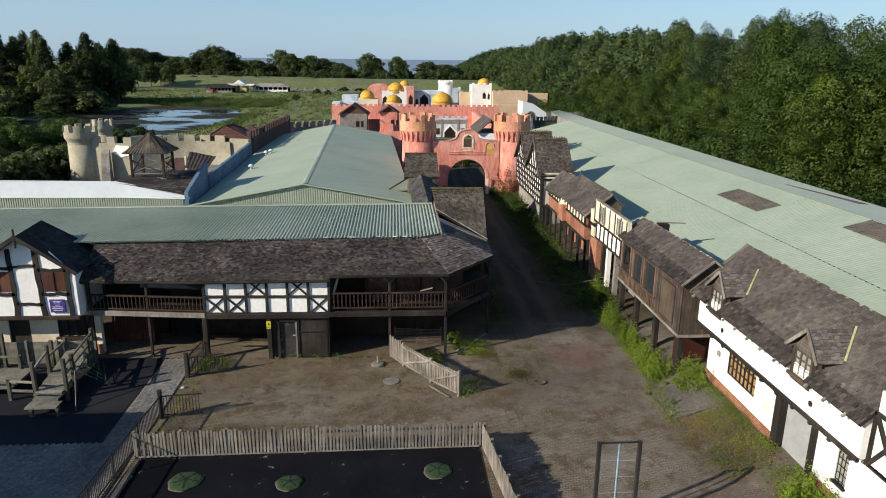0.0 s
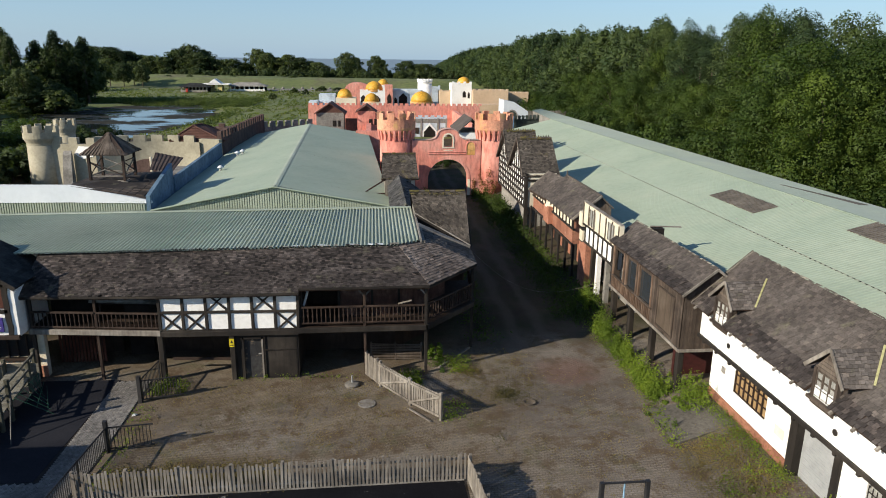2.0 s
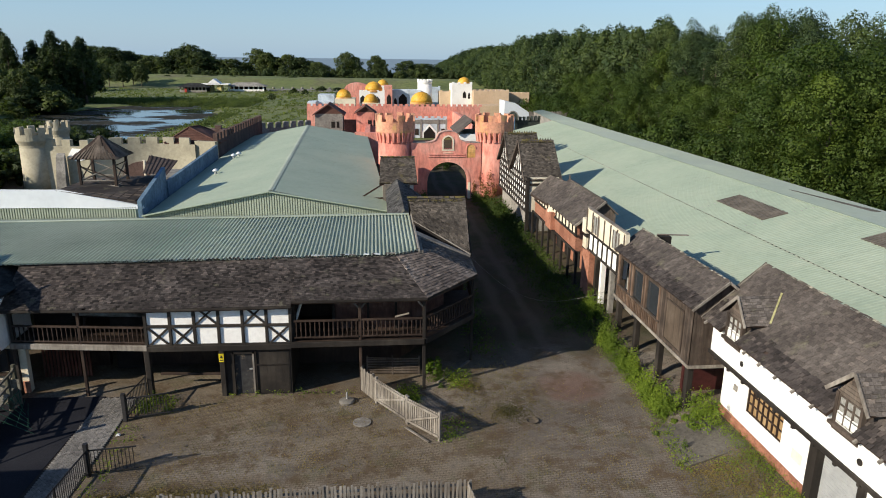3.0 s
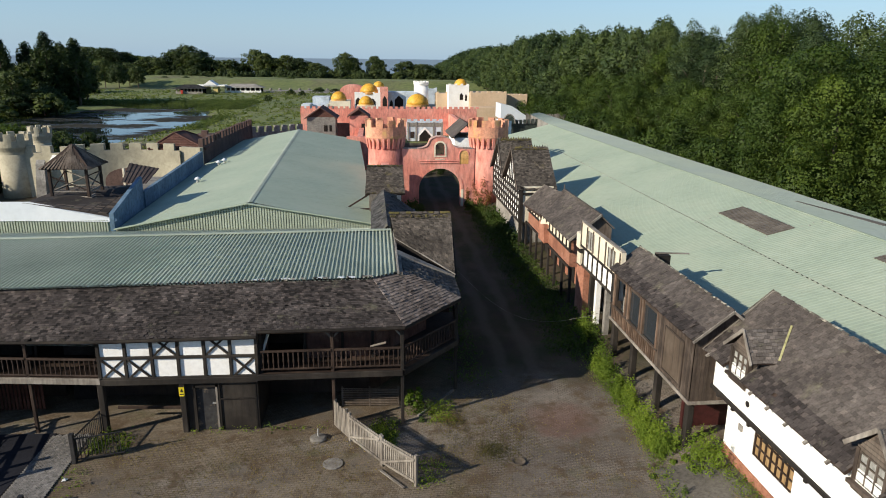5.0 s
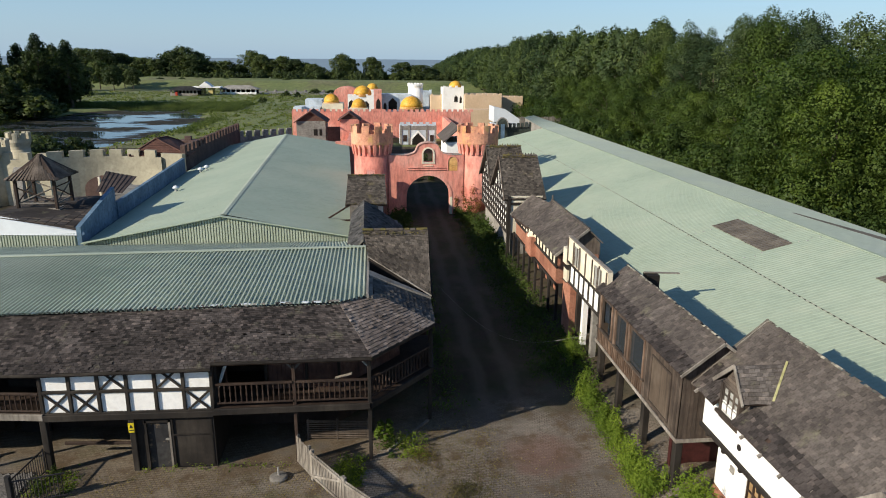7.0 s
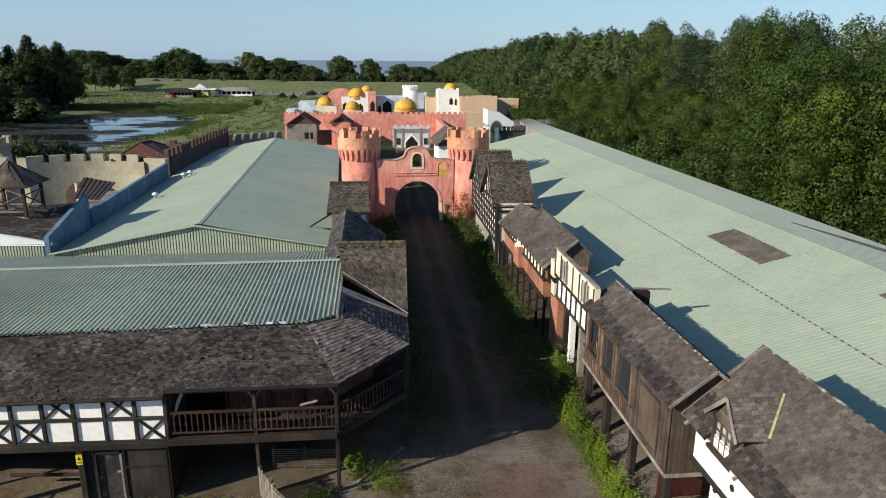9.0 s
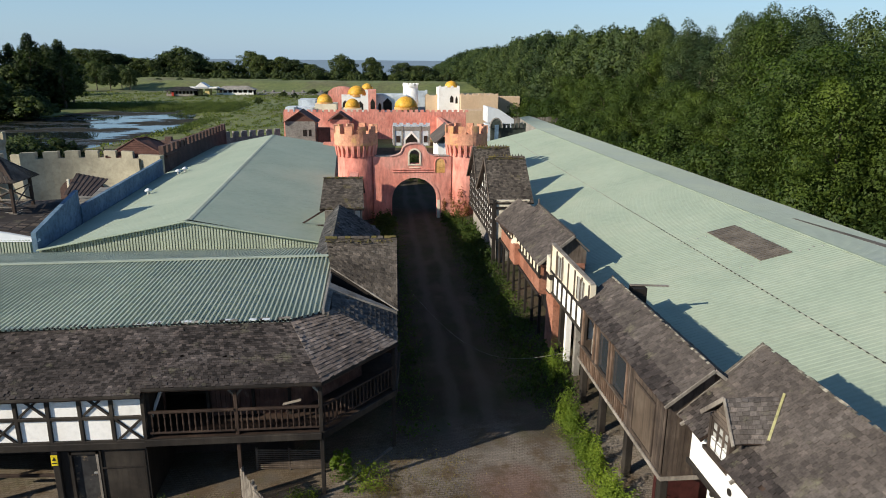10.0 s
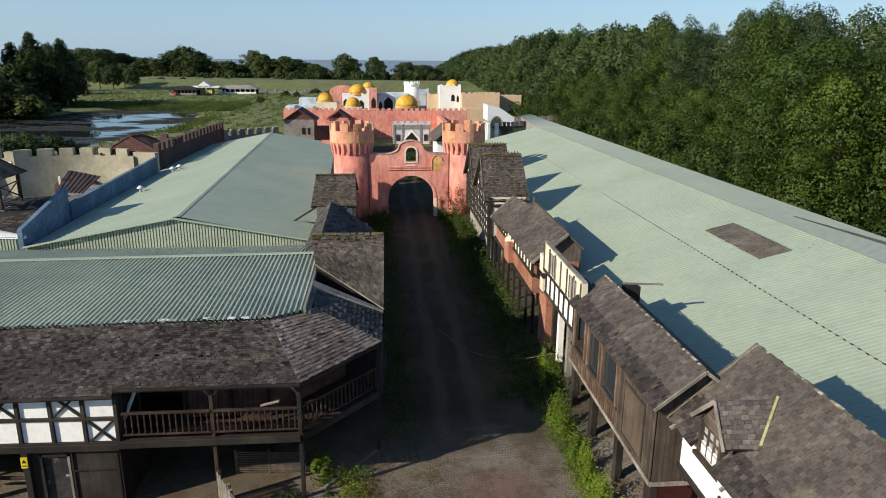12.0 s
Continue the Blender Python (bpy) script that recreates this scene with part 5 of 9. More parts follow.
# ---- left house with plaque ----
house = thing("plaque_house", (-18.3, 35, 0), "white half-timbered gabled house with a purple plaque and dark roof", "house")
part("ground_wall", Build().wall((-22.5, 34.6), (-15.2, 34.6), 0, 2.5, 0.3, [(2.6, 3.7, 0.2, 2.2), (5.1, 6.9, 1.0, 2.2)]), M_CREAM, house)
part("window_glass", Build().box((-17.4, 34.75, 1.0), (-15.6, 34.78, 2.2)), M_GLASS, house)
for k in range(5):
    part("window_bar", Build().box((-17.4 + k * 0.44, 34.64, 1.0), (-17.34 + k * 0.44, 34.72, 2.2)), M_TIMBER, house)
part("window_sill", Build().box((-17.5, 34.45, 0.9), (-15.5, 34.7, 1.0)), M_BROWNWOOD, house)
part("door", Build().box((-19.9, 34.7, 0.0), (-18.8, 34.76, 2.2)), M_TIMBER, house)
part("plinth", Build().box((-22.5, 34.52, 0), (-15.2, 34.6, 0.55)), M_BRICK, house)
part("upper_wall", Build().box((-22.5, 33.6, 2.5), (-15.7, 36.5, 5.0)), M_WHITE, house)
part("gable_wall", Build().hexa([(-20.43, 33.6, 5.0), (-15.75, 33.6, 5.0), (-18.4, 33.6, 6.7)], [(-20.43, 36.3, 5.0), (-15.75, 36.3, 5.0), (-18.4, 36.3, 6.7)]), M_WHITE, house)


def wavy(p, q, w):
    """A wavy-edged applied timber, as a short chain of boards."""
    p, q = Vector(p), Vector(q)
    n_ = 7
    b = Build()
    side = (q - p).normalized().cross(Vector((0, 1, 0)))
    pts = [p.lerp(q, k / n_) + side * rng.uniform(-0.03, 0.03) for k in range(n_ + 1)]
    ring = [(pt + side * w * rng.uniform(0.45, 0.72), pt - side * w * rng.uniform(0.45, 0.72)) for pt in pts]
    for (a, a2), (c, c2) in zip(ring, ring[1:]):
        dy = Vector((0, -0.06, 0))
        b.hexa([a, c, c2, a2], [a + dy, c + dy, c2 + dy, a2 + dy])
    b.weld = True
    return b


Y = 33.6
for p, q, w in (((-18.72, Y, 2.6), (-18.78, Y, 6.1), 0.2), ((-17.4, Y, 2.6), (-17.5, Y, 6.15), 0.22), ((-16.06, Y, 2.6), (-16.1, Y, 5.3), 0.2), ((-20.1, Y, 2.6), (-20.1, Y, 5.2), 0.2),
                ((-18.7, Y, 3.25), (-17.4, Y, 3.2), 0.11), ((-18.75, Y, 5.2), (-17.5, Y, 5.25), 0.11), ((-20.1, Y, 5.1), (-18.75, Y, 5.1), 0.12), ((-17.45, Y, 5.0), (-16.1, Y, 5.0), 0.14),
                ((-17.4, Y, 3.75), (-16.06, Y, 3.75), 0.14), ((-20.1, Y, 3.75), (-18.7, Y, 3.75), 0.14)):
    part("applied_timber", wavy(p, q, w), M_TIMBER, house)
part("jetty_beam", Build().beam((-22.5, 33.55, 2.48), (-15.7, 33.55, 2.48), 0.16, 0.2), M_BROWNWOOD, house)
for x in (-17.36, -20.05):
    w_ = part("window", Build().box((x + 0.08, 33.54, 3.9), (x + 1.2, 33.6, 4.92)), M_REDWOOD, house, "closed brown shutters")
    part("shutter_bar", Build().box((x + 0.61, 33.51, 3.9), (x + 0.67, 33.54, 4.92)), M_TIMBER, w_)
plaque = part("plaque", Build().box((-17.07, 33.5, 2.78), (-16.33, 33.56, 3.46)), M_PURPLE, house, "purple plaque with pale lines of lettering")
for k, (z, w) in enumerate(((3.36, 0.42), (3.28, 0.3), (3.16, 0.2), (3.06, 0.5), (2.97, 0.54), (2.88, 0.46))):
    part("line_of_writing", Build().box((-16.7 - w / 2, 33.49, z), (-16.7 + w / 2, 33.5, z + 0.035)), M_LETTER, plaque)
ra, rb = (-18.05, 33.1, 6.85), (-18.45, 36.6, 6.82)
for s, ex in ((1, -15.35), (-1, -20.9)):
    part("roof_board", Build().slab((ex, 33.1, 4.98), (ex, 36.8, 4.98), rb, ra, 0.1), M_TIMBER, house)
    a, b_ = ((ex, 33.1, 5.0), (ex, 36.8, 5.0)) if s > 0 else ((ex, 36.8, 5.0), (ex, 33.1, 5.0))
    c, d = (rb, ra) if s > 0 else (ra, rb)
    shingles(house, a, b_, (c[0], c[1], 6.87), (d[0], d[1], 6.87), 0.28, 0.2, M_DARKROOF)
    part("barge_board", Build().beam((ex, 33.05, 4.96), (-18.05, 33.05, 6.84), 0.06, 0.2), M_TIMBER, house)
part("finial", Build().beam((-18.05, 33.05, 6.3), (-18.05, 33.05, 7.25), 0.08, 0.08, (0, 1, 0)), M_TIMBER, house)
part("stay_pole", Build().cyl((-16.6, 33.2, 6.1), (-15.4, 33.2, 4.75), 0.035), M_STEEL, house)

# ---- right-hand row: white house ----
wh = thing("white_house", (16.5, 24, 0.5), "white rendered house with jettied upper floor, dormers and shingle roof", "house")
XL, XU = 15.6, 14.9
part("ground_wall", Build().wall((XL, 16.0), (XL, 29.4), 0.4, 3.45, -0.3, [(9.0, 11.45, 1.66, 2.9), (4.9, 6.95, 0.6, 2.8), (2.85, 3.45, 1.5, 2.8)]), M_WHITE, wh)
part("end_wall", Build().box((XL + 0.3, 29.1, 0.3), (19.4, 29.4, 4.9)), M_WHITE, wh)
part("upper_wall", Build().box((XU, 17.6, 3.45), (19.4, 29.45, 4.95)), M_WHITE, wh)
part("gable_wall", Build().hexa([(XU, 29.15, 4.95), (19.4, 29.15, 4.95), (17.2, 29.15, 6.9)], [(XU, 29.45, 4.95), (19.4, 29.45, 4.95), (17.2, 29.45, 6.9)]), M_WHITE, wh)
part("jetty_beam", Build().beam((XU - 0.03, 17.6, 3.42), (XU - 0.03, 29.5, 3.42), 0.12, 0.16), M_TIMBER, wh)
for k in range(11):
    y = 17.9 + k * 1.1
    part("joist_end", Build().beam((XU - 0.1, y, 3.34), (XL + 0.1, y, 3.34), 0.14, 0.16), M_TIMBER, wh)
part("plinth", Build().box((XL - 0.06, 16.0, 0.2), (XL, 20.85, 0.98)), M_BRICK, wh)
part("plinth", Build().box((XL - 0.06, 23.0, 0.2), (XL, 29.4, 0.98)), M_BRICK, wh)
win = part("window", Build().box((XL + 0.1, 25.0, 1.66), (XL + 0.14, 27.45, 2.9)), M_TANBOARD, wh, "boarded window behind a wooden lattice")
for k in range(8):
    part("lattice_bar", Build().box((XL + 0.02, 25.0 + k * 0.343, 1.66), (XL + 0.09, 25.035 + k * 0.343, 2.9)), M_BROWNWOOD, win)
for k in range(4):
    part("lattice_bar", Build().box((XL + 0.03, 25.0, 1.66 + k * 0.4), (XL + 0.08, 27.45, 1.7 + k * 0.4)), M_BROWNWOOD, win)
rd = part("roller_door", Build().box((XL + 0.22, 20.9, 0.6), (XL + 0.28, 22.95, 2.8)), M_GREYPAINT, wh, "closed grey roller shutter")
for k in range(18):
    part("shutter_slat", Build().beam((XL + 0.22, 20.95, 0.7 + k * 0.118), (XL + 0.22, 22.9, 0.7 + k * 0.118), 0.02, 0.09), M_GREYPAINT, rd)
part("door_post", Build().box((XL - 0.1, 22.9, 0.4), (XL + 0.25, 23.3, 3.2)), M_TIMBER, wh)
part("door_post", Build().box((XL - 0.08, 20.6, 0.4), (XL + 0.2, 20.92, 3.2)), M_TIMBER, wh)
part("door_lintel", Build().box((XL - 0.06, 20.7, 2.8), (XL + 0.2, 23.2, 3.0)), M_TIMBER, wh)
nw = part("arched_window", Build().hexa([(XL + 0.06, 18.87, 1.5), (XL + 0.06, 19.43, 1.5), (XL + 0.06, 19.43, 2.5), (XL + 0.06, 19.15, 2.78), (XL + 0.06, 18.87, 2.5)],
     [(XL + 0.1, 18.87, 1.5), (XL + 0.1, 19.43, 1.5), (XL + 0.1, 19.43, 2.5), (XL + 0.1, 19.15, 2.78), (XL + 0.1, 18.87, 2.5)]), M_PALEPANE, wh, "small arched window with pale dusty panes")
for k in range(4):
    part("window_bar", Build().box((XL + 0.03, 18.87 + k * 0.18, 1.5), (XL + 0.06, 18.89 + k * 0.18, 2.62)), M_TIMBER, nw)
for k in range(4):
    part("window_bar", Build().box((XL + 0.035, 18.87, 1.55 + k * 0.28), (XL + 0.06, 19.43, 1.58 + k * 0.28)), M_TIMBER, nw)
part("window_sill", Build().box((XL - 0.1, 18.8, 1.42), (XL + 0.1, 19.5, 1.5)), M_TIMBER, nw)
part("wall_box", Build().box((XL - 0.05, 28.2, 2.1), (XL, 28.45, 2.35)), M_CONCRETE, wh)
part("wall_patch", Build().box((XL - 0.012, 23.7, 1.55), (XL, 24.3, 1.95)), M_CREAM, wh)
for y, z in ((27.0, 3.95), (20.3, 3.95)):
    part("porthole", Build().cyl((XU - 0.03, y, z), (XU + 0.02, y, z), 0.11, n=16), M_TIMBER, wh)
# main roof
EV, RX, RZ = 14.62, 17.2, 7.0
ROOF_UP = Vector((RX - EV, 0, RZ - 4.72))


def roof_strip(y0, y1, u0, single):
    """The street slope between y0 and y1, starting the fraction u0 up from the eave."""
    lo, hi = Vector((EV, 0, 4.72)) + ROOF_UP * u0, Vector((RX, 0, RZ))
    part("roof_board", Build().slab((lo.x, y0, lo.z), (lo.x, y1, lo.z), (hi.x, y1, hi.z), (hi.x, y0, hi.z), 0.08), M_BROWNWOOD, wh)
    shingles(wh, (lo.x, y1, lo.z + 0.02), (lo.x, y0, lo.z + 0.02), (hi.x, y0, hi.z + 0.02), (hi.x, y1, hi.z + 0.02), 0.19, 0.15, M_SLATE, M_SHINGLE_ONE, single)


DORMERS = (21.1, 27.85)
for y0, y1, u0, single in ((17.5, 20.5, 0, 60), (20.5, 21.7, 0.3, 0), (21.7, 27.25, 0, 150), (27.25, 28.45, 0.3, 0), (28.45, 30.1, 0, 60)):
    roof_strip(y0, y1, u0, single)
part("roof_board", Build().slab((19.8, 13.0, 4.8), (19.8, 29.95, 4.8), (RX, 29.95, RZ), (RX, 13.0, RZ), 0.08), M_BROWNWOOD, wh)
shingles(wh, (EV + 0.9, 17.5, 5.5), (EV + 0.9, 13.0, 5.5), (RX, 13.0, RZ + 0.02), (RX, 17.5, RZ + 0.02), 0.2, 0.18, M_SLATE)
ridge_tiles(wh, (RX, 16.0, RZ), (RX, 30.05, RZ), 0.16, 0.07, [M_LICHEN, M_LICHEN, M_SLATE, M_MOSSY], 0.085)
part("verge_trim", Build().beam((EV - 0.02, 30.03, 4.82), (RX, 30.03, RZ + 0.1), 0.07, 0.05), M_LICHEN, wh, "pale lichened verge strip")
part("barge_board", Build().beam((EV, 29.98, 4.7), (RX, 29.98, RZ), 0.06, 0.18), M_GREYWOOD, wh)
for k in range(12):
    y = 18.2 + k * 1.03
    if min(abs(y - q) for q in DORMERS) < 0.75:
        continue
    part("rafter_foot", Build().beam((EV - 0.1, y, 4.64), (EV + 0.35, y, 4.95), 0.08, 0.1), M_GREYWOOD, wh)


def dormer(yc):
    """A gabled dormer standing through the eave, with a latticed window and yellow valley flashing."""
    d = thing("dormer", (EV, yc, 4.9), "gabled dormer with lattice window and weathered shingle roof", "dormer", "dormers of the white house")
    x0, hw, zr, ze = 14.95, 0.58, 6.4, 5.52
    part("dormer_cheek", Build().box((x0, yc - hw, 4.45), (EV + 1.9, yc - hw + 0.08, 5.6)), M_DARKBOARDS, d)
    part("dormer_cheek", Build().box((x0, yc + hw - 0.08, 4.45), (EV + 1.9, yc + hw, 5.6)), M_DARKBOARDS, d)
    part("front_gable", Build().hexa([(x0 - 0.02, yc - hw - 0.1, 5.5), (x0 - 0.02, yc + hw + 0.1, 5.5), (x0 - 0.02, yc, 6.3)], [(x0 + 0.08, yc - hw - 0.1, 5.5), (x0 + 0.08, yc + hw + 0.1, 5.5), (x0 + 0.08, yc, 6.3)]), M_BOARDS, d)
    for k in range(5):
        z = 5.56 + 0.13 * k
        w = 0.62 - 0.13 * k
        part("gable_board", Build().beam((x0 - 0.035, yc - w, z), (x0 - 0.035, yc + w, z), 0.025, 0.115), M_BOARDS, d)
    wd = part("window", Build().box((x0 + 0.0, yc - hw + 0.08, 4.62), (x0 + 0.03, yc + hw - 0.08, 5.5)), M_PALEPANE, d, "pale boarded window behind wooden glazing bars")
    for k in range(4):
        y = yc - 0.5 + k * 0.333
        part("window_bar", Build().box((x0 - 0.06, y - 0.025, 4.6), (x0 - 0.005, y + 0.025, 5.5)), M_BOARDS, wd)
    for k in range(4):
        part("window_bar", Build().box((x0 - 0.05, yc - 0.5, 4.6 + k * 0.28), (x0 - 0.002, yc + 0.5, 4.64 + k * 0.28)), M_BOARDS, wd)
    for s in (1, -1):
        part("window_post", Build().box((x0 - 0.09, yc + s * 0.55 - 0.06, 4.45), (x0 + 0.06, yc + s * 0.55 + 0.06, 5.56)), M_DARKBOARDS, wd)
    part("sill", Build().box((x0 - 0.2, yc - 0.66, 4.46), (x0 + 0.05, yc + 0.66, 4.57)), M_DARKBOARDS, d)
    part("apron_board", Build().box((x0 - 0.07, yc - 0.6, 4.3), (x0, yc + 0.6, 4.46)), M_DARKBOARDS, d)

    def on_main(z):
        return EV + (z - 4.74) / (RZ - 4.72) * (RX - EV)
    for s in (1, -1):
        e0, e1 = Vector((x0 - 0.16, yc + s * 0.92, ze)), Vector((on_main(ze) + 0.12, yc + s * 1.12, ze + 0.08))
        t0, t1 = Vector((x0 - 0.04, yc, zr)), Vector((on_main(zr) + 0.06, yc - 0.1, zr + 0.05))
        part("roof_board", Build(Matrix.Translation((0, 0, -0.02))).slab(e0, e1, t1, t0, 0.06), M_BROWNWOOD, d)
        if s > 0:
            shingles(d, e1, e0, t0, t1, 0.17, 0.14, M_DORMER, thin=1.3)
        else:
            shingles(d, e0, e1, t1, t0, 0.17, 0.14, M_DORMER, thin=1.3)
            part("valley_flashing", Build().beam(e1 + Vector((0.03, 0.02, 0.1)), t1 + Vector((0.03, 0, 0.1)), 0.07, 0.03), M_YELLOWFLASH, d, "yellow painted flashing")
        part("barge_board", Build().beam((x0 - 0.2, yc + s * 0.96, ze - 0.05), (x0 - 0.08, yc, zr), 0.05, 0.13), M_GREYWOOD, d)
    return d


for yd in DORMERS:
    dormer(yd)
# half-timbered cross wing at the near end
part("wing_wall", Build().box((15.0, 13.0, 3.45), (19.4, 17.3, 6.0)), M_WHITE, wh)
for p, q in (((14.97, 17.3, 3.5), (14.97, 17.3, 5.3)), ((14.97, 16.0, 3.5), (14.97, 16.0, 5.3)), ((14.97, 17.25, 3.55), (14.97, 16.05, 5.2)), ((14.96, 16.05, 3.55), (14.96, 17.25, 5.2)), ((14.97, 16.0, 5.25), (14.97, 17.35, 5.25))):
    part("stud", Build().beam(p, q, 0.13, 0.1, (1, 0, 0)), M_TIMBER, wh)
part("wing_beam", Build().beam((15.1, 13, 3.45), (15.1, 17.5, 3.45), 0.2, 0.2), M_TIMBER, wh)
part("wing_base", Build().box((15.6, 13.0, 0.3), (19.4, 16.0, 3.45)), M_BRICK, wh)

# ---- box house on stilts ----
box = thing("stilt_house", (15.2, 35, 0.4), "boarded house raised on black posts with a shingle roof", "house")
bx0, bx1, by0, by1, bf = 14.3, 17.2, 30.0, 39.4, 2.5
part("floor_frame", Build().box((bx0 - 0.05, by0 - 0.05, bf - 0.18), (bx1, by1, bf)), M_DARKBOARDS, box)
front = Build().wall((bx0, by0), (bx0, by1), bf, 5.0, -0.12, [(3.55, 5.1, 3.2, 4.75), (5.6, 6.9, 3.2, 4.75), (7.5, 8.9, 3.2, 4.75)])
part("front_wall", front, M_DARKBOARDS, box)
part("inner_wall", Build().box((bx0 + 0.9, by0 + 0.3, bf), (bx0 + 1.0, by1 - 0.3, 4.9)), M_DARK, box)
board_me = mesh_of("cladding_board", Build().hexa([(0, 0, 0), (0.15, 0, 0), (0.15, 0.022, 0), (0, 0.022, 0)], [(0, 0, 1), (0.15, 0, 1), (0.15, 0.022, 1), (0, 0.022, 1)]), M_DARKBOARDS)
for k in range(20):
    u = k * 0.157
    if bx0 + u + 0.15 < bx1:
        top = 5.15 + (1.0 * (u / 1.3) if u < 1.3 else 1.0 * (1 - (u - 1.3) / 1.6))
        piece("cladding_board", board_me, Matrix.Translation((bx0 + u, by0 - 0.03 - 0.008 * (k % 2), bf - 0.1)) @ Matrix.Diagonal((1, 1, top - bf + 0.1, 1)), box)
part("end_wall", Build().hexa([(bx0, by0, bf), (bx1, by0, bf), (bx1, by0, 5.05), (15.6, by0, 6.15), (bx0, by0, 5.15)], [(bx0, by0 + 0.12, bf), (bx1, by0 + 0.12, bf), (bx1, by0 + 0.12, 5.05), (15.6, by0 + 0.12, 6.15), (bx0, by0 + 0.12, 5.15)]), M_DARKBOARDS, box)
for k in range(60):
    y = by0 + 0.05 + k * 0.157
    z1 = 3.2 if any(a < y - by0 < b_ for a, b_ in ((3.4, 5.1), (5.5, 6.9), (7.4, 8.9))) else 5.0
    if y < by1 - 0.1:
        piece("cladding_board", board_me, Matrix.Translation((bx0 - 0.005 - 0.008 * (k % 2), y, bf - 0.1)) @ Matrix.Rotation(radians(90), 4, "Z") @ Matrix.Diagonal((1, 1, z1 - bf + 0.1, 1)), box)
hatch = part("hatch", Build().box((bx0 - 0.06, by0 + 0.9, 2.75), (bx0 - 0.03, by0 + 2.6, 4.6)), M_HATCH, box, "boarded-up doorway")
for a, b_ in (((0.85, 2.7), (2.65, 2.7)), ((0.85, 4.65), (2.65, 4.65)), ((0.85, 2.7), (0.85, 4.65)), ((2.65, 2.7), (2.65, 4.65))):
    part("hatch_trim", Build().beam((bx0 - 0.05, by0 + a[0], a[1]), (bx0 - 0.05, by0 + b_[0], b_[1]), 0.08, 0.08), M_DARKBOARDS, hatch)
for y in (by0 + 3.5, by0 + 5.2, by0 + 5.5, by0 + 7.0, by0 + 7.4, by0 + 9.0):
    part("window_post", Build().beam((bx0 - 0.02, y, 3.1), (bx0 - 0.02, y, 4.9), 0.12, 0.14, (0, 1, 0)), M_REDDISH, box)
for u0, u1 in ((3.6, 5.1), (5.6, 6.9)):
    part("window_glass", Build().box((bx0 + 0.05, by0 + u0, 3.2), (bx0 + 0.07, by0 + u1, 4.75)), M_GLASS, box)
bal_me = mesh_of("baluster", Build().box((-0.03, -0.03, 0), (0.03, 0.03, 0.62)), M_REDDISH)
for k in range(26):
    piece("baluster", bal_me, Matrix.Translation((bx0 - 0.07, by0 + 3.5 + k * 0.22, bf + 0.03)), box)
part("floor_sill", Build().beam((bx0 - 0.08, by0 - 0.05, bf - 0.06), (bx0 - 0.08, by1, bf - 0.06), 0.06, 0.14), M_GREYWOOD, box)
part("floor_sill", Build().beam((bx0 - 0.08, by0 - 0.08, bf - 0.06), (bx1 + 0.1, by0 - 0.08, bf - 0.06), 0.06, 0.14), M_GREYWOOD, box)
part("window_sill", Build().beam((bx0 - 0.04, by0 + 3.3, 3.2), (bx0 - 0.04, by1, 3.2), 0.12, 0.08), M_DARKBOARDS, box)
for y in (by0 + 0.2, by0 + 3.3, by0 + 6.3, by0 + 9.0):
    part("stilt", Build().beam((bx0 + 0.15, y, 0.1), (bx0 + 0.15, y, bf - 0.1), 0.3, 0.3, (0, 1, 0)), M_TIMBER, box)
    part("stilt", Build().beam((bx1 - 0.3, y, 0.2), (bx1 - 0.3, y, bf - 0.1), 0.25, 0.25, (0, 1, 0)), M_TIMBER, box)
er0, er1 = (14.1, 29.85, 5.1), (14.15, 39.7, 5.02)
rr0, rr1 = (15.6, 29.85, 6.3), (15.75, 39.9, 6.1)
part("roof_board", Build().slab(er0, er1, rr1, rr0, 0.08), M_BROWNWOOD, box)
shingles(box, (14.15, 39.7, 5.04), (14.1, 29.85, 5.12), (15.6, 29.85, 6.32), (15.75, 39.9, 6.12), 0.2, 0.17, M_SLATE, M_SHINGLE_ONE, 200)
part("roof_board", Build().slab((17.1, 29.85, 5.15), (17.2, 39.9, 5.0), rr1, rr0, 0.08), M_BROWNWOOD, box)
shingles(box, (17.1, 29.85, 5.17), (17.2, 39.9, 5.02), (15.75, 39.9, 6.12), (15.6, 29.85, 6.32), 0.3, 0.24, M_SLATE)
ridge_tiles(box, (15.6, 29.85, 6.32), (15.75, 39.9, 6.12), 0.17, 0.07, [M_LICHEN, M_LICHEN, M_SLATE, M_MOSSY], 0.07)
for p, q in (((14.08, 29.8, 5.08), (15.6, 29.8, 6.3)), ((15.6, 29.8, 6.3), (17.1, 29.8, 5.15))):
    part("barge_board", Build().beam(p, q, 0.05, 0.11), M_GREYWOOD, box)
solid("maroon_wall", Build().box((14.75, 31.3, 0.2), (17.0, 31.5, 2.32)), M_MAROON, "dark maroon wall and door under the raised house", "wall")
solid("under_wall", Build().box((16.9, 30.1, 0.3), (17.1, 48, 3.6)), M_GREYREND, "dim grey wall behind the stilts", "wall")
hatchbox = thing("roof_access_box", (16.9, 38.8, 5.2), "dark boarded roof box with a plank lying across it", "roof box")
part("box_body", Build().box((16.35, 38.7, 5.0), (16.95, 39.3, 5.95)), M_TIMBER, hatchbox)
part("plank", Build().beam((16.3, 39.1, 6.0), (18.0, 38.9, 5.98), 0.16, 0.05), M_GREYWOOD, hatchbox)

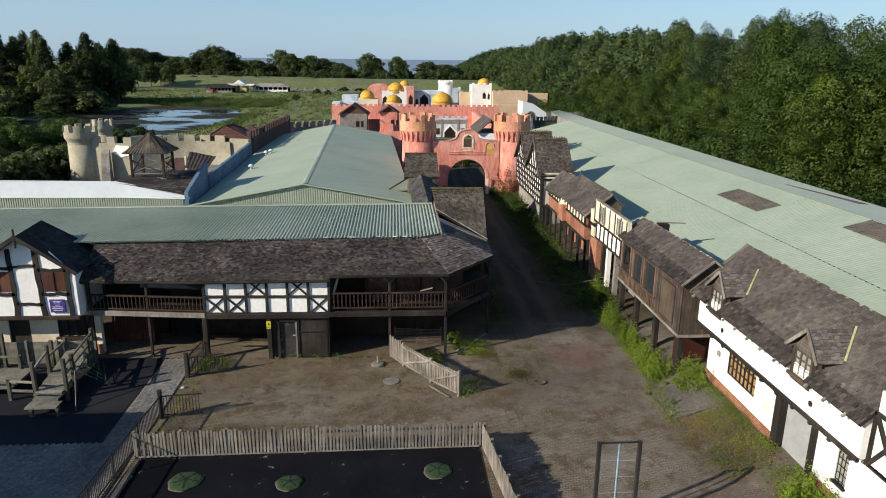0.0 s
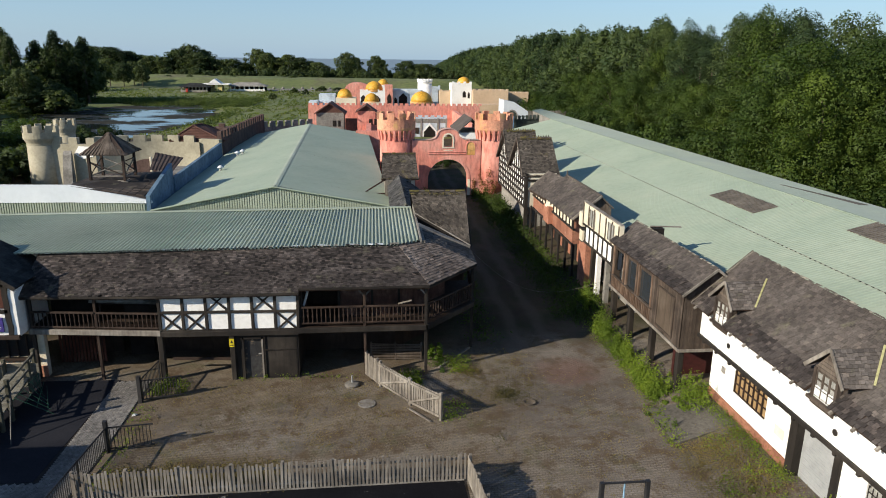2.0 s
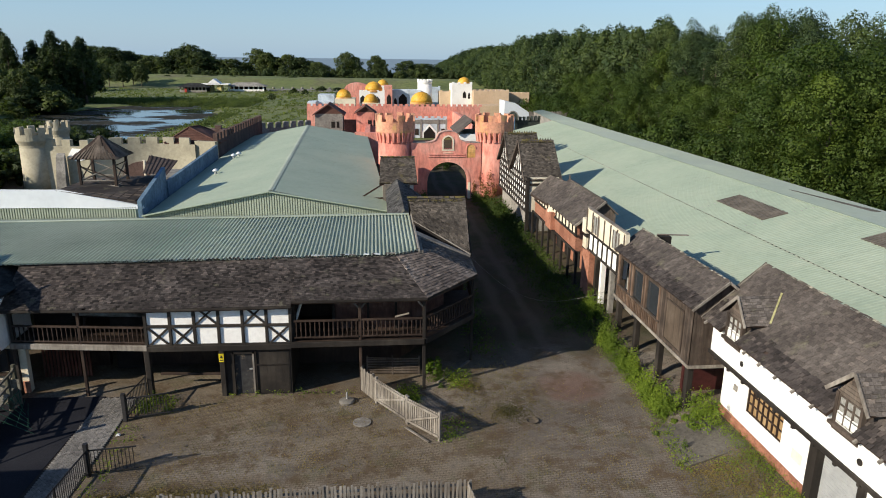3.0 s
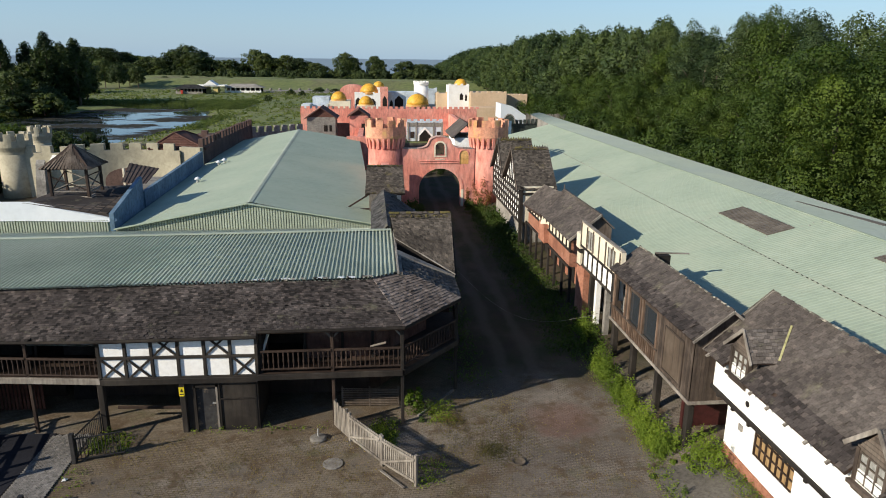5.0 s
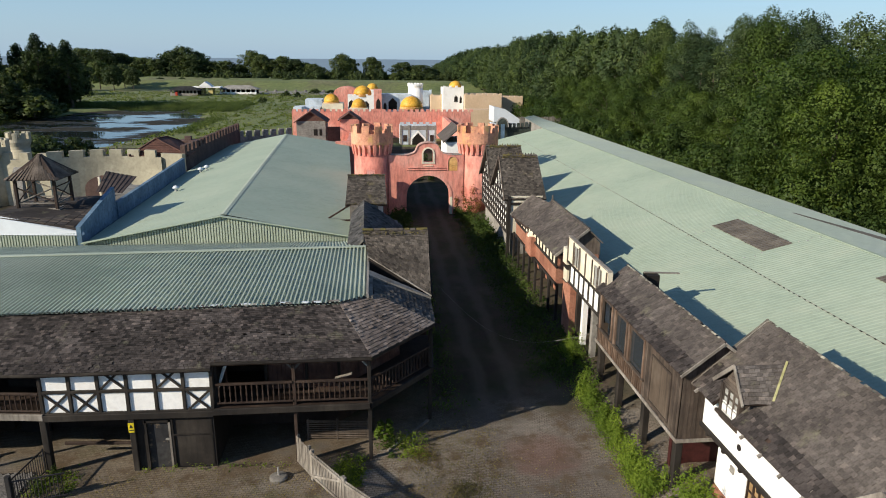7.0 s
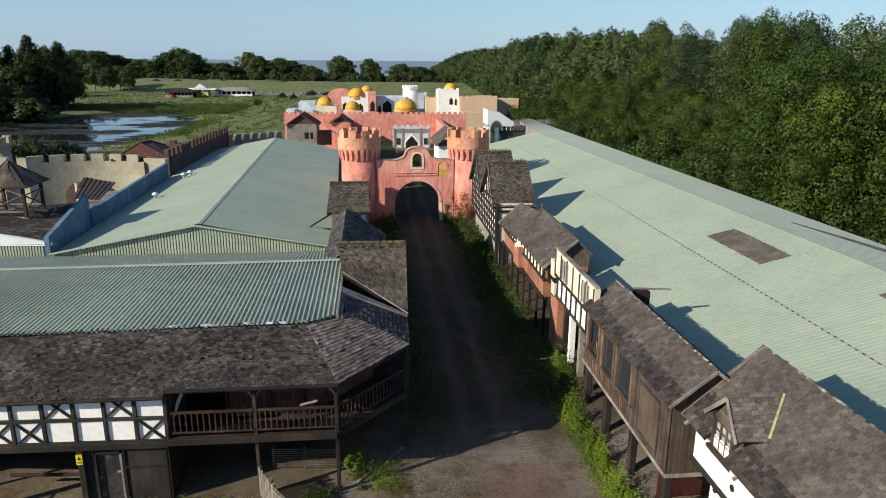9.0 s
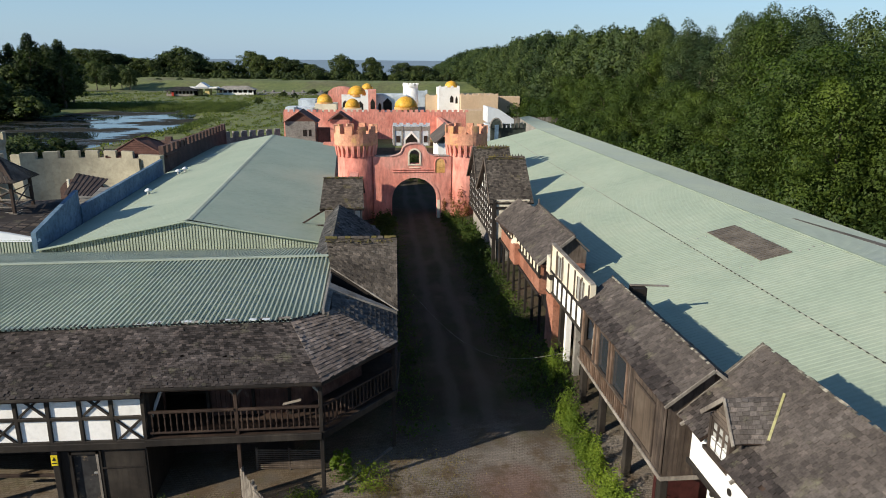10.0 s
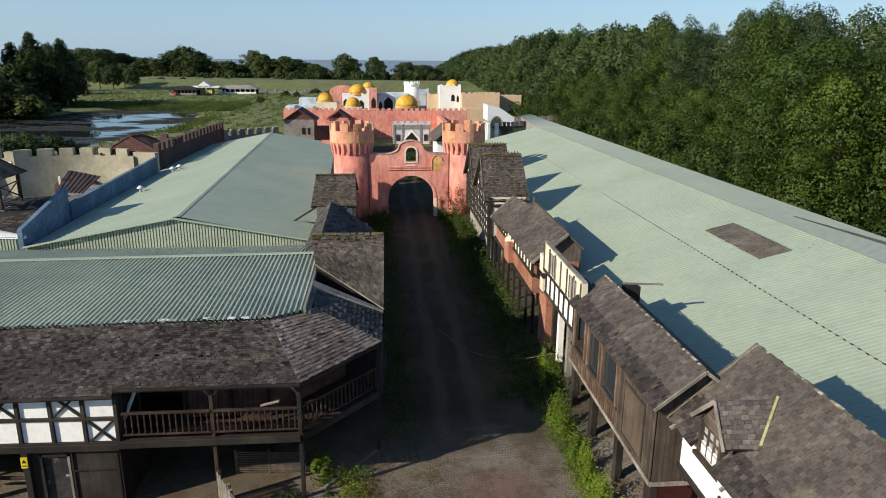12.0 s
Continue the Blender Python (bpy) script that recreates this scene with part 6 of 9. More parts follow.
# ---- cream half-timbered front ----
cf = thing("cream_house", (15, 43, 0.5), "cream half-timbered shop front over brick and white piers", "house")
part("upper_wall", Build().box((14.55, 39.2, 4.55), (14.8, 46.1, 5.98)), M_CREAM, cf)
part("lower_wall", Build().box((14.58, 39.2, 3.4), (14.8, 45.6, 4.55)), M_WHITE, cf)
for k in range(7):
    y = 39.3 + k * 1.12
    part("stud", Build().beam((14.53, y, 4.6), (14.53, y, 5.95), 0.06, 0.1, (1, 0, 0)), M_BOARDS, cf)
for k in range(8):
    y = 39.3 + k * 0.88
    part("stud", Build().beam((14.55, y, 3.45), (14.55, y, 4.55), 0.09, 0.1, (1, 0, 0)), M_TIMBER, cf)
for z, m_ in ((3.42, M_TIMBER), (4.55, M_TIMBER)):
    part("rail", Build().beam((14.53, 39.2, z), (14.53, 46.0, z), 0.1, 0.12), m_, cf)
part("coping", Build().beam((14.66, 39.2, 6.02), (14.66, 46.2, 6.02), 0.22, 0.08), M_GREYWOOD, cf)
for y in (40.05, 43.6):
    wd = part("window", Build().box((14.5, y, 4.75), (14.54, y + 1.0, 5.8)), M_PALEPANE, cf, "boarded pale window")
    for k in range(3):
        part("window_bar", Build().box((14.47, y + 0.47 * k, 4.72), (14.5, y + 0.06 + 0.47 * k, 5.82)), M_BOARDS, wd)
for y, mat in ((40.0, M_DARKBOARDS), (41.6, M_GREYREND), (43.3, M_WHITE), (44.4, M_TIMBER)):
    part("pier", Build().box((14.72, y - 0.16, 0.2), (15.0, y + 0.16, 3.38)), mat, cf)
part("brick_pier", Build().box((14.4, 44.7, 0.2), (15.1, 46.2, 3.38)), M_BRICK, cf)
cn = part("corner_box", Build().box((14.4, 45.6, 3.4), (14.85, 46.3, 4.15)), M_CREAM, cf, "white boarded corner box")
part("box_trim", Build().box((14.37, 45.56, 3.34), (14.87, 46.34, 3.4)), M_TIMBER, cn)
part("box_trim", Build().box((14.37, 45.56, 4.15), (14.87, 46.34, 4.22)), M_TIMBER, cn)
part("corner_panel", Build().box((14.5, 46.12, 4.27), (14.85, 46.9, 5.2)), M_CREAM, cf)
part("shop_back", Build().box((15.9, 39.5, 0.3), (16.2, 46.4, 3.3)), M_GREYREND, cf)
part("flat_roof", Build().box((14.82, 39.95, 3.75), (16.9, 46.3, 3.9)), M_DARKROOF, cf)
part("side_wall", Build().box((14.8, 46.1, 0.3), (15.4, 46.6, 3.75)), M_CREAM, cf)

# ---- orange brick house with twin gables ----
bh = thing("brick_house", (15, 54, 0.5), "low orange brick house with a sagging shingle roof over an arcade", "house")
part("upper_wall", Build().box((14.2, 47.25, 2.75), (16.8, 59.2, 4.5)), M_BRICK, bh)
part("plaster_band", Build().box((14.17, 47.3, 3.95), (14.2, 59.1, 4.5)), M_CREAM, bh)
part("corner_brace", Build().beam((14.12, 47.0, 3.9), (14.12, 47.0, 4.5), 0.14, 0.14, (1, 0, 0)), M_TIMBER, bh)
for k in range(14):
    y = 47.0 + k * 0.87
    part("stud", Build().beam((14.14, y, 3.9), (14.14, y, 4.5), 0.1, 0.1, (1, 0, 0)), M_TIMBER, bh)
for z in (2.8, 3.9):
    part("rail", Build().beam((14.14, 46.8, z), (14.14, 59.2, z), 0.12, 0.14), M_TIMBER, bh)
for k in range(8):
    y = 47.0 + k * 1.87
    part("arcade_post", Build().beam((14.25, y, 0.1), (14.25, y, 2.75), 0.16, 0.16, (1, 0, 0)), M_TIMBER, bh)
part("arcade_back", Build().box((15.6, 46.8, 0.3), (15.9, 59.2, 2.75)), M_BRICK, bh)
for k in range(5):
    part("shop_opening", Build().box((15.54, 48.0 + k * 2.4, 0.6), (15.6, 49.5 + k * 2.4, 2.4)), M_DARK, bh)
orl = part("oriel", Build().box((13.85, 52.6, 2.9), (14.2, 54.2, 4.2)), M_BRICK, bh)
part("oriel_arch", Build().lathe((14.15, 53.4, 4.15), [(0.4, 0), (0.36, 0.18), (0.2, 0.32), (0.02, 0.38)], 12), M_CREAM, orl)
def gable_roof(parent, y0, y1, ze, zr, xe, xr, xb, zb):
    """A roof from y0 to y1: street slope of shingles, short rear slope, boards at both ends."""
    shingles(parent, (xe, y1, ze), (xe, y0, ze), (xr, y0 + 0.1, zr), (xr, y1, zr), 0.2, 0.16, M_SLATE)
    part("roof_board", Build().slab((xe, y0, ze - 0.02), (xe, y1, ze - 0.02), (xr, y1, zr - 0.02), (xr, y0 + 0.1, zr - 0.02), 0.08), M_BROWNWOOD, parent)
    part("rear_slope", Build().slab((xb, y0, zb), (xb, y1, zb), (xr, y1, zr - 0.02), (xr, y0 + 0.1, zr - 0.02), 0.08), M_MOSSY, parent)
    part("ridge", Build().beam((xr, y0 + 0.1, zr), (xr, y1, zr), 0.16, 0.08), M_MOSSY, parent)
    for y in (y0 + 0.3, y1 - 0.4):
        part("gable_end", Build().hexa([(xe + 0.35, y, 4.0), (xb - 0.1, y, 4.0), (xb - 0.1, y, zb - 0.1), (xr, y, zr - 0.12), (xe + 0.35, y, ze + 0.1)],
             [(xe + 0.35, y + 0.12, 4.0), (xb - 0.1, y + 0.12, 4.0), (xb - 0.1, y + 0.12, zb - 0.1), (xr, y + 0.12, zr - 0.12), (xe + 0.35, y + 0.12, ze + 0.1)]), M_BOARDS, parent)
    part("barge_board", Build().beam((xe, y0 - 0.02, ze - 0.02), (xr, y0 + 0.06, zr), 0.06, 0.16), M_GREYWOOD, parent)


gable_roof(bh, 47.1, 56.0, 4.55, 6.15, 14.05, 16.1, 17.0, 5.3)
for a, b_, c, d in (((13.7, 58.9, 4.45), (14.0, 54.6, 4.5), (15.85, 55.2, 6.0), (15.05, 57.7, 6.17)), ((16.7, 54.9, 5.2), (16.6, 58.9, 4.9), (15.05, 57.7, 6.17), (15.85, 55.2, 6.0))):
    part("roof_board", Build(Matrix.Translation((0, 0, -0.16))).slab(a, b_, c, d, 0.06), M_BROWNWOOD, bh)
    shingles(bh, a, b_, c, d, 0.2, 0.16, M_SLATE)
part("gable_end", Build().hexa([(13.9, 58.3, 4.0), (16.5, 58.3, 4.0), (15.05, 57.75, 6.05)], [(13.9, 58.45, 4.0), (16.5, 58.45, 4.0), (15.05, 57.9, 6.05)]), M_BOARDS, bh)
part("barge_board", Build().beam((13.68, 58.95, 4.42), (15.05, 57.75, 6.17), 0.06, 0.14), M_GREYWOOD, bh)
part("finial", Build().beam((16.1, 55.95, 6.0), (16.1, 55.95, 6.5), 0.08, 0.08, (0, 1, 0)), M_BOARDS, bh)

# ---- tall half-timbered house with two street gables ----
th = thing("twin_gable_house", (15.5, 67, 0.5), "tall black and white half-timbered house with twin steep roofs", "house")
TX0, TX1 = 13.9, 16.65
part("lower_wall", Build().box((TX0 + 0.3, 61.4, 0.2), (TX1, 74.0, 2.4)), M_GREYREND, th)
part("upper_wall", Build().box((TX0, 61.2, 2.4), (TX1, 74.2, 5.4)), M_WHITE, th)
part("side_panel", Build().box((TX0 + 0.05, 61.1, 2.4), (TX1, 61.2, 5.4)), M_CREAM, th)
part("side_beam", Build().box((TX0, 61.02, 4.7), (TX1, 61.12, 4.9)), M_TIMBER, th)
part("corner_post", Build().box((TX0 - 0.06, 61.0, 0.2), (TX0 + 0.2, 61.25, 5.4)), M_TIMBER, th)
for k in range(15):
    y = 61.4 + k * 0.9
    part("stud", Build().beam((TX0 - 0.02, y, 2.4), (TX0 - 0.02, y, 5.4), 0.2, 0.14, (1, 0, 0)), M_TIMBER, th)
for k in range(6):
    z = 2.45 + k * 0.58
    part("rail", Build().beam((TX0 - 0.03, 61.2, z), (TX0 - 0.03, 74.2, z), 0.14, 0.2), M_TIMBER, th)
for yc, hw, zr in ((64.4, 3.4, 8.2), (71.0, 3.2, 8.15)):
    part("gable_wall", Build().hexa([(TX0, yc - hw + 0.3, 5.4), (TX0, yc + hw - 0.3, 5.4), (TX0, yc, zr - 0.25)], [(TX1, yc - hw + 0.3, 5.4), (TX1, yc + hw - 0.3, 5.4), (TX1, yc, zr - 0.25)]), M_WHITE, th)
    for u in (-1.6, -0.8, 0, 0.8, 1.6):
        part("stud", Build().beam((TX0 - 0.02, yc + u, 5.4), (TX0 - 0.02, yc + u, zr - 0.4 - abs(u) * 0.85), 0.1, 0.16, (1, 0, 0)), M_TIMBER, th)
    for s in (-1, 1):
        e0, e1 = (TX0 - 0.35, yc + s * hw, 5.15), (TX1 + 0.3, yc + s * hw, 5.15)
        t0, t1 = (TX0 - 0.25, yc, zr), (TX1 + 0.2, yc, zr)
        part("roof_board", Build().slab(e0, e1, t1, t0, 0.1), M_BROWNWOOD, th)
        up = Vector((0, 0, 0.02))
        if s < 0:
            shingles(th, Vector(e0) + up, Vector(e1) + up, Vector(t1) + up, Vector(t0) + up, 0.19, 0.155, M_MOSSY, thin=1.3)
        else:
            shingles(th, Vector(e1) + up, Vector(e0) + up, Vector(t0) + up, Vector(t1) + up, 0.19, 0.155, M_MOSSY, thin=1.3)
        part("barge_board", Build().beam((TX0 - 0.36, yc + s * hw, 5.1), (TX0 - 0.3, yc, zr - 0.03), 0.06, 0.22), M_BOARDS, th)
    ridge_tiles(th, (TX0 - 0.3, yc, zr + 0.02), (TX1 + 0.2, yc, zr + 0.02), 0.3, 0.17, [M_MOSSY, M_MOSS], 0.05)
    for k in range(17):
        x = TX0 - 0.2 + k * 0.24
        if x < TX1 + 0.15:
            part("crest_tile", Build().add([(x - 0.09, yc, zr + 0.03), (x + 0.09, yc, zr + 0.03), (x, yc + 0.05, zr + 0.03), (x + rng.uniform(-0.03, 0.03), yc + 0.02, zr + rng.uniform(0.2, 0.3))], [(0, 1, 3), (1, 2, 3), (2, 0, 3), (0, 2, 1)]), rng.choice([M_MOSSY, M_MOSS]), th)

# ---- long green shed behind the right-hand row ----
rs = thing("long_green_warehouse", (28, 70, 0), "very long green sheet-metal warehouse with a low ridge and rooflights", "warehouse")


def ridge_x(y):
    return 28.3 - 0.0155 * (y - 39)


def on_roof(x, y):
    """Height of the street slope."""
    return 4.55 + 0.25 * (x - 20)


def roof_at(x, y, up=0.0):
    return (x, y, on_roof(x, y) + up)


A0, A1 = roof_at(15.7, 8.0), roof_at(16.0, 105.3)
K0, K1 = roof_at(ridge_x(8), 8.0), roof_at(ridge_x(105.3), 105.3)
corrugated(rs, A1, A0, K0, K1, 0.25, 0.014, M_GREENROOF, sheet=20)
part("ridge_capping", Build().beam(Vector(K0) + Vector((0, 0, 0.02)), Vector(K1) + Vector((0, 0, 0.02)), 0.22, 0.03), M_GREENROOF, rs)
corrugated(rs, (33.25, 8, 6.26), (31.64, 105.3, 6.315), K1, K0, 0.25, 0.014, M_FARSLOPE, sheet=20, name="far_slope")
corrugated(rs, (31.64, 105.3, 6.315), (31.2, 128, 6.34), (28.6, 124, 6.35), K1, 0.25, 0.014, M_FARSLOPE, sheet=20, name="far_slope")
part("end_wall", Build().hexa([(27.6, 105.0, 0), (31.2, 105.0, 0), (30.9, 127.5, 0), (28.8, 123.8, 0)], [(27.6, 105.0, 6.2), (31.2, 105.0, 6.2), (30.9, 127.5, 6.24), (28.8, 123.8, 6.24)]), M_GREYREND, rs)
part("far_eave", Build().beam((33.25, 8, 6.2), (31.64, 105.3, 6.255), 0.1, 0.14), M_GREYREND, rs)
part("wall", Build().hexa([(17.6, 8.5, 0), (33.0, 8.5, 0), (31.2, 105, 0), (17.6, 105, 0)], [(17.6, 8.5, 3.6), (33.0, 8.5, 6.1), (31.2, 105, 6.15), (17.6, 105, 3.6)]), M_GREYREND, rs)
part("lap_line", Build().beam(roof_at(23.05, 8, 0.02), roof_at(23.05, 105.3, 0.02), 0.03, 0.02), M_GREYREND, rs)
for k in range(100):
    y = 18 + k * 0.42
    part("fixing", Build().box((23.02, y, on_roof(23.05, y)), (23.075, y + 0.16, on_roof(23.05, y) + 0.03)), M_DARK, rs)
for x0, x1, y0, y1 in ((24.75, 26.38, 43.15, 49.1), (26.55, 28.2, 30.9, 36.8)):
    b = Build()
    q = [(x0, y0), (x1, y0), (x1, y1), (x0, y1)]
    b.hexa([roof_at(x, y, -0.05) for x, y in q], [roof_at(x, y, 0.04) for x, y in q])
    sk = part("rooflight", b, M_SKYLIGHT, rs, "dirty brown translucent rooflight panel")
    for k in range(24):
        y = y0 + (k + 0.5) * (y1 - y0) / 24
        part("rooflight_rib", Build().beam(roof_at(x0 - rng.uniform(0, 0.08), y, 0.055), roof_at(x1 + rng.uniform(0, 0.06), y, 0.055), 0.11, 0.03), M_SKYLIGHT, sk)
# pale sealed screw heads in short rows, a dark raised streak on the far slope
for x0, x1, y, n_ in ((22.9, 24.4, 48.4, 4), (26.7, 28.0, 49.0, 4), (26.8, 27.9, 43.1, 4), (23.6, 24.6, 42.9, 3), (24.2, 26.4, 60.1, 4)):
    for k in range(n_):
        p = Vector(roof_at(x0 + (x1 - x0) * k / (n_ - 1), y + rng.uniform(-0.12, 0.12), 0.0))
        part("sealed_fixing", Build().box(p - Vector((0.03, 0.07, 0.02)), p + Vector((0.03, 0.07, 0.03))), M_PALEPANE, rs)
part("lifted_lap", Build().hexa([(30.2, 49.4, 6.38), (31.4, 42.6, 6.3), (32.1, 42.6, 6.26), (30.4, 49.4, 6.36)], [(30.2, 49.4, 6.47), (31.4, 42.6, 6.4), (32.1, 42.6, 6.37), (30.4, 49.4, 6.46)]), M_SLAB, rs)

# ---- pink castle gate ----
GY = 79.0
round_tower("gate_tower", 3.15, GY + 1.2, 1.85, 6.6, 9.25, 2.15, M_PINK, "round pink gate tower with corbelled battlements", cap=M_PINKCROWN, group="gate towers")
round_tower("gate_tower", 14.2, GY + 1.2, 1.85, 6.6, 9.25, 2.15, M_PINK, "round pink gate tower with corbelled battlements", cap=M_PINKCROWN, group="gate towers")
gate = thing("castle_gate", (8.7, GY, 0), "pink rendered castle gateway with a round arch and curved parapet", "gateway")
# wall with an arched opening: strips up to the curved parapet
AC, AR, AS = 8.9, 2.27, 1.85
PC = 8.9


def parapet(x):
    """Flat, then a hollow sweep up to a round top."""
    d = abs(x - PC)
    if d < 1.25:
        return 6.8 + 0.7 * math.sqrt(max(0, 1 - (d / 1.25) ** 2))
    if d < 2.45:
        return 6.25 + 0.5 * (1 - math.sqrt(max(0, 1 - ((2.45 - d) / 1.2) ** 2)))
    return 6.25


NX, NR, NZ = 8.9, 0.5, 6.4
cuts = sorted({4.8, 12.6, AC - AR, AC + AR, *[PC + 1.25 * math.cos(math.pi * k / 12) for k in range(13)], *[PC + q * (1.25 + 0.2 * k) for k in range(7) for q in (-1, 1)],
               *[AC + AR * math.cos(math.pi * k / 16) for k in range(1, 16)], *[NX + NR * math.cos(math.pi * k / 8) for k in range(9)]})
b = Build()
for x0, x1 in zip(cuts, cuts[1:]):
    if x1 - x0 < 1e-4:
        continue
    xm = (x0 + x1) / 2
    lows = []
    for x in (x0, x1):
        d = abs(x - AC)
        lows.append(AS + math.sqrt(max(0, AR * AR - d * d)) if abs(xm - AC) < AR else -0.2)
    tops = [parapet(x0 + 1e-4), parapet(x1 - 1e-4)]
    if abs(xm - NX) < NR:
        spans = [(lows, [5.5, 5.5]), ([NZ + math.sqrt(max(0, NR * NR - (x - NX) ** 2)) for x in (x0, x1)], tops)]
    else:
        spans = [(lows, tops)]
    for lo, hi in spans:
        b.hexa([(x0, GY, lo[0]), (x1, GY, lo[1]), (x1, GY + 0.9, lo[1]), (x0, GY + 0.9, lo[0])], [(x0, GY, hi[0]), (x1, GY, hi[1]), (x1, GY + 0.9, hi[1]), (x0, GY + 0.9, hi[0])])
b.weld = True
part("wall", b, M_PINK, gate)
for k in range(14):
    a0, a1 = math.pi * k / 14, math.pi * (k + 1) / 14
    pts = [(AC + r * math.cos(a), AS + r * math.sin(a)) for a, r in ((a0, AR), (a1, AR), (a1, AR + 0.28), (a0, AR + 0.28))]
    part("arch_moulding", Build().hexa([(x, GY - 0.05, z) for x, z in pts], [(x, GY + 0.02, z) for x, z in pts]), M_PINK, gate)
for x in (AC - AR - 0.14, AC + AR + 0.14):
    part("arch_jamb", Build().box((x - 0.14, GY - 0.05, -0.1), (x + 0.14, GY + 0.02, AS)), M_CREAM if x > AC else M_PINK, gate)
for z in (4.72, 4.95):
    part("string_course", Build().beam((6.7, GY - 0.04, z), (10.8, GY - 0.04, z), 0.12, 0.1), M_PINK, gate)
for x0, x1 in ((5.0, PC - 2.45), (PC + 2.45, 12.4)):
    part("parapet_coping", Build().beam((x0, GY + 0.45, 6.27), (x1, GY + 0.45, 6.27), 1.0, 0.06), M_GREYREND, gate)
edge = [PC + 2.45 * math.sin(math.pi / 2 * k / 14) for k in range(-14, 15)]
for x0, x1 in zip(edge, edge[1:]):
    part("curved_coping", Build().beam((x0, GY + 0.44, parapet(x0) + 0.03), (x1, GY + 0.44, parapet(x1) + 0.03), 1.02, 0.07), M_COPING, gate)
for x0, z0, x1, z1 in ((NX - 0.68, 5.36, NX + 0.68, 5.5), (NX - 0.66, 5.5, NX - 0.5, NZ), (NX + 0.5, 5.5, NX + 0.66, NZ)):
    part("niche_frame", Build().box((x0, GY - 0.06, z0), (x1, GY + 0.1, z1)), M_CREAM, gate)
for k in range(8):
    pts = [(NX + r * math.cos(a), NZ + r * math.sin(a)) for a, r in ((math.pi * k / 8, 0.5), (math.pi * (k + 1) / 8, 0.5), (math.pi * (k + 1) / 8, 0.66), (math.pi * k / 8, 0.66))]
    part("niche_arch", Build().hexa([(x, GY - 0.06, z) for x, z in pts], [(x, GY + 0.1, z) for x, z in pts]), M_CREAM, gate)
part("apron_moulding", Build().beam((NX - 0.5, GY - 0.04, 5.12), (NX + 0.5, GY - 0.04, 5.12), 0.1, 0.08), M_CREAM, gate)
arc = [(11.45 + 0.5 * math.cos(a), 5.6 + 0.5 * math.sin(a)) for a in [math.pi * k / 10 for k in range(11)]]
ring = [(11.95, 4.6), *arc, (10.95, 4.6)]
part("ochre_niche", Build().hexa([(x, GY - 0.01, z) for x, z in ring], [(x, GY + 0.05, z) for x, z in ring]), M_OCHRE, gate, "ochre plaster niche")
for p, q in zip(arc, arc[1:]):
    part("niche_rim", Build().beam((p[0], GY - 0.03, p[1]), (q[0], GY - 0.03, q[1]), 0.08, 0.08), M_PINK, gate)
part("niche_rim", Build().beam((10.95, GY - 0.03, 4.6), (10.95, GY - 0.03, 5.6), 0.08, 0.08, (0, 1, 0)), M_PINK, gate)
# walls and ceiling added behind the arch to shade the ground seen through it
part("passage_wall", Build().box((5.5, GY + 0.9, 0), (5.95, GY + 17, 3.4)), M_PINK, gate)
part("passage_wall", Build().box((11.6, GY + 0.9, 0), (12.0, GY + 4.5, 4.4)), M_PINK, gate)
part("passage_ceiling", Build().box((5.5, GY + 0.9, 4.4), (12.0, GY + 4.5, 4.6)), M_BROWNWOOD, gate)
solid("courtyard_wall", Build().box((-0.6, 108, 0), (0.2, 150, 4.2)), M_PINK, "pink wall along the courtyard behind the gate", "wall")
part("side_wall", Build().box((16.0, GY + 0.6, 0), (18.5, GY + 1.2, 5.2)), M_PINK, gate)

# ---- walls and huts behind the gate ----
pw = thing("pink_rampart", (5, 150, 0), "long pink rendered rampart with low battlements", "wall")
part("wall", Build().wall((-13, 150), (23.2, 150), -0.2, 5.3, 0.8), M_PINK, pw)
for k in range(33):
    part("merlon", Build().box((-12.9 + k * 1.12, 150, 5.3), (-12.2 + k * 1.12, 150.5, 5.75)), M_PINK, pw)
part("wall_return", Build().box((17.2, 118, 0), (18.0, 150, 4.4)), M_PINK, pw)
bf_ = thing("blue_pavilion", (11.7, 139, 0), "pale blue battlemented pavilion with a pointed arch", "pavilion")
part("wall", Build().wall((8.2, 139), (15.1, 139), 0, 3.6, 3.0, [(2.3, 4.5, 0, 1.2)]), M_PALEBLUE, bf_)
part("arch_opening", Build().hexa([(10.5, 138.9, 0), (12.7, 138.9, 0), (12.7, 138.9, 1.0), (11.6, 138.9, 2.2), (10.5, 138.9, 1.0)], [(10.5, 139.1, 0), (12.7, 139.1, 0), (12.7, 139.1, 1.0), (11.6, 139.1, 2.2), (10.5, 139.1, 1.0)]), M_DARK, bf_)
part("arch_frame", Build().hexa([(10.1, 138.95, 0), (13.1, 138.95, 0), (13.1, 138.95, 1.1), (11.6, 138.95, 2.7), (10.1, 138.95, 1.1)], [(10.1, 139.05, 0), (13.1, 139.05, 0), (13.1, 139.05, 1.1), (11.6, 139.05, 2.7), (10.1, 139.05, 1.1)]), M_WHITE, bf_)
for x in (8.8, 13.9):
    part("niche", Build().box((x, 138.93, 0.6), (x + 0.7, 139.1, 1.8)), M_BROWNWOOD, bf_)
part("weathered_band", Build().box((8.18, 138.94, 2.75), (15.12, 139.0, 3.5)), M_GREYREND, bf_, "dark weathered band under the battlements")
for x in (8.2, 9.75, 13.1, 14.75):
    part("pilaster", Build().box((x, 138.88, 0), (x + 0.35, 139.0, 3.6)), M_GREYREND, bf_)
for k in range(6):
    part("merlon", Build().box((8.2 + k * 1.22, 139, 3.6), (8.9 + k * 1.22, 139.5, 4.15)), M_PALEBLUE, bf_)
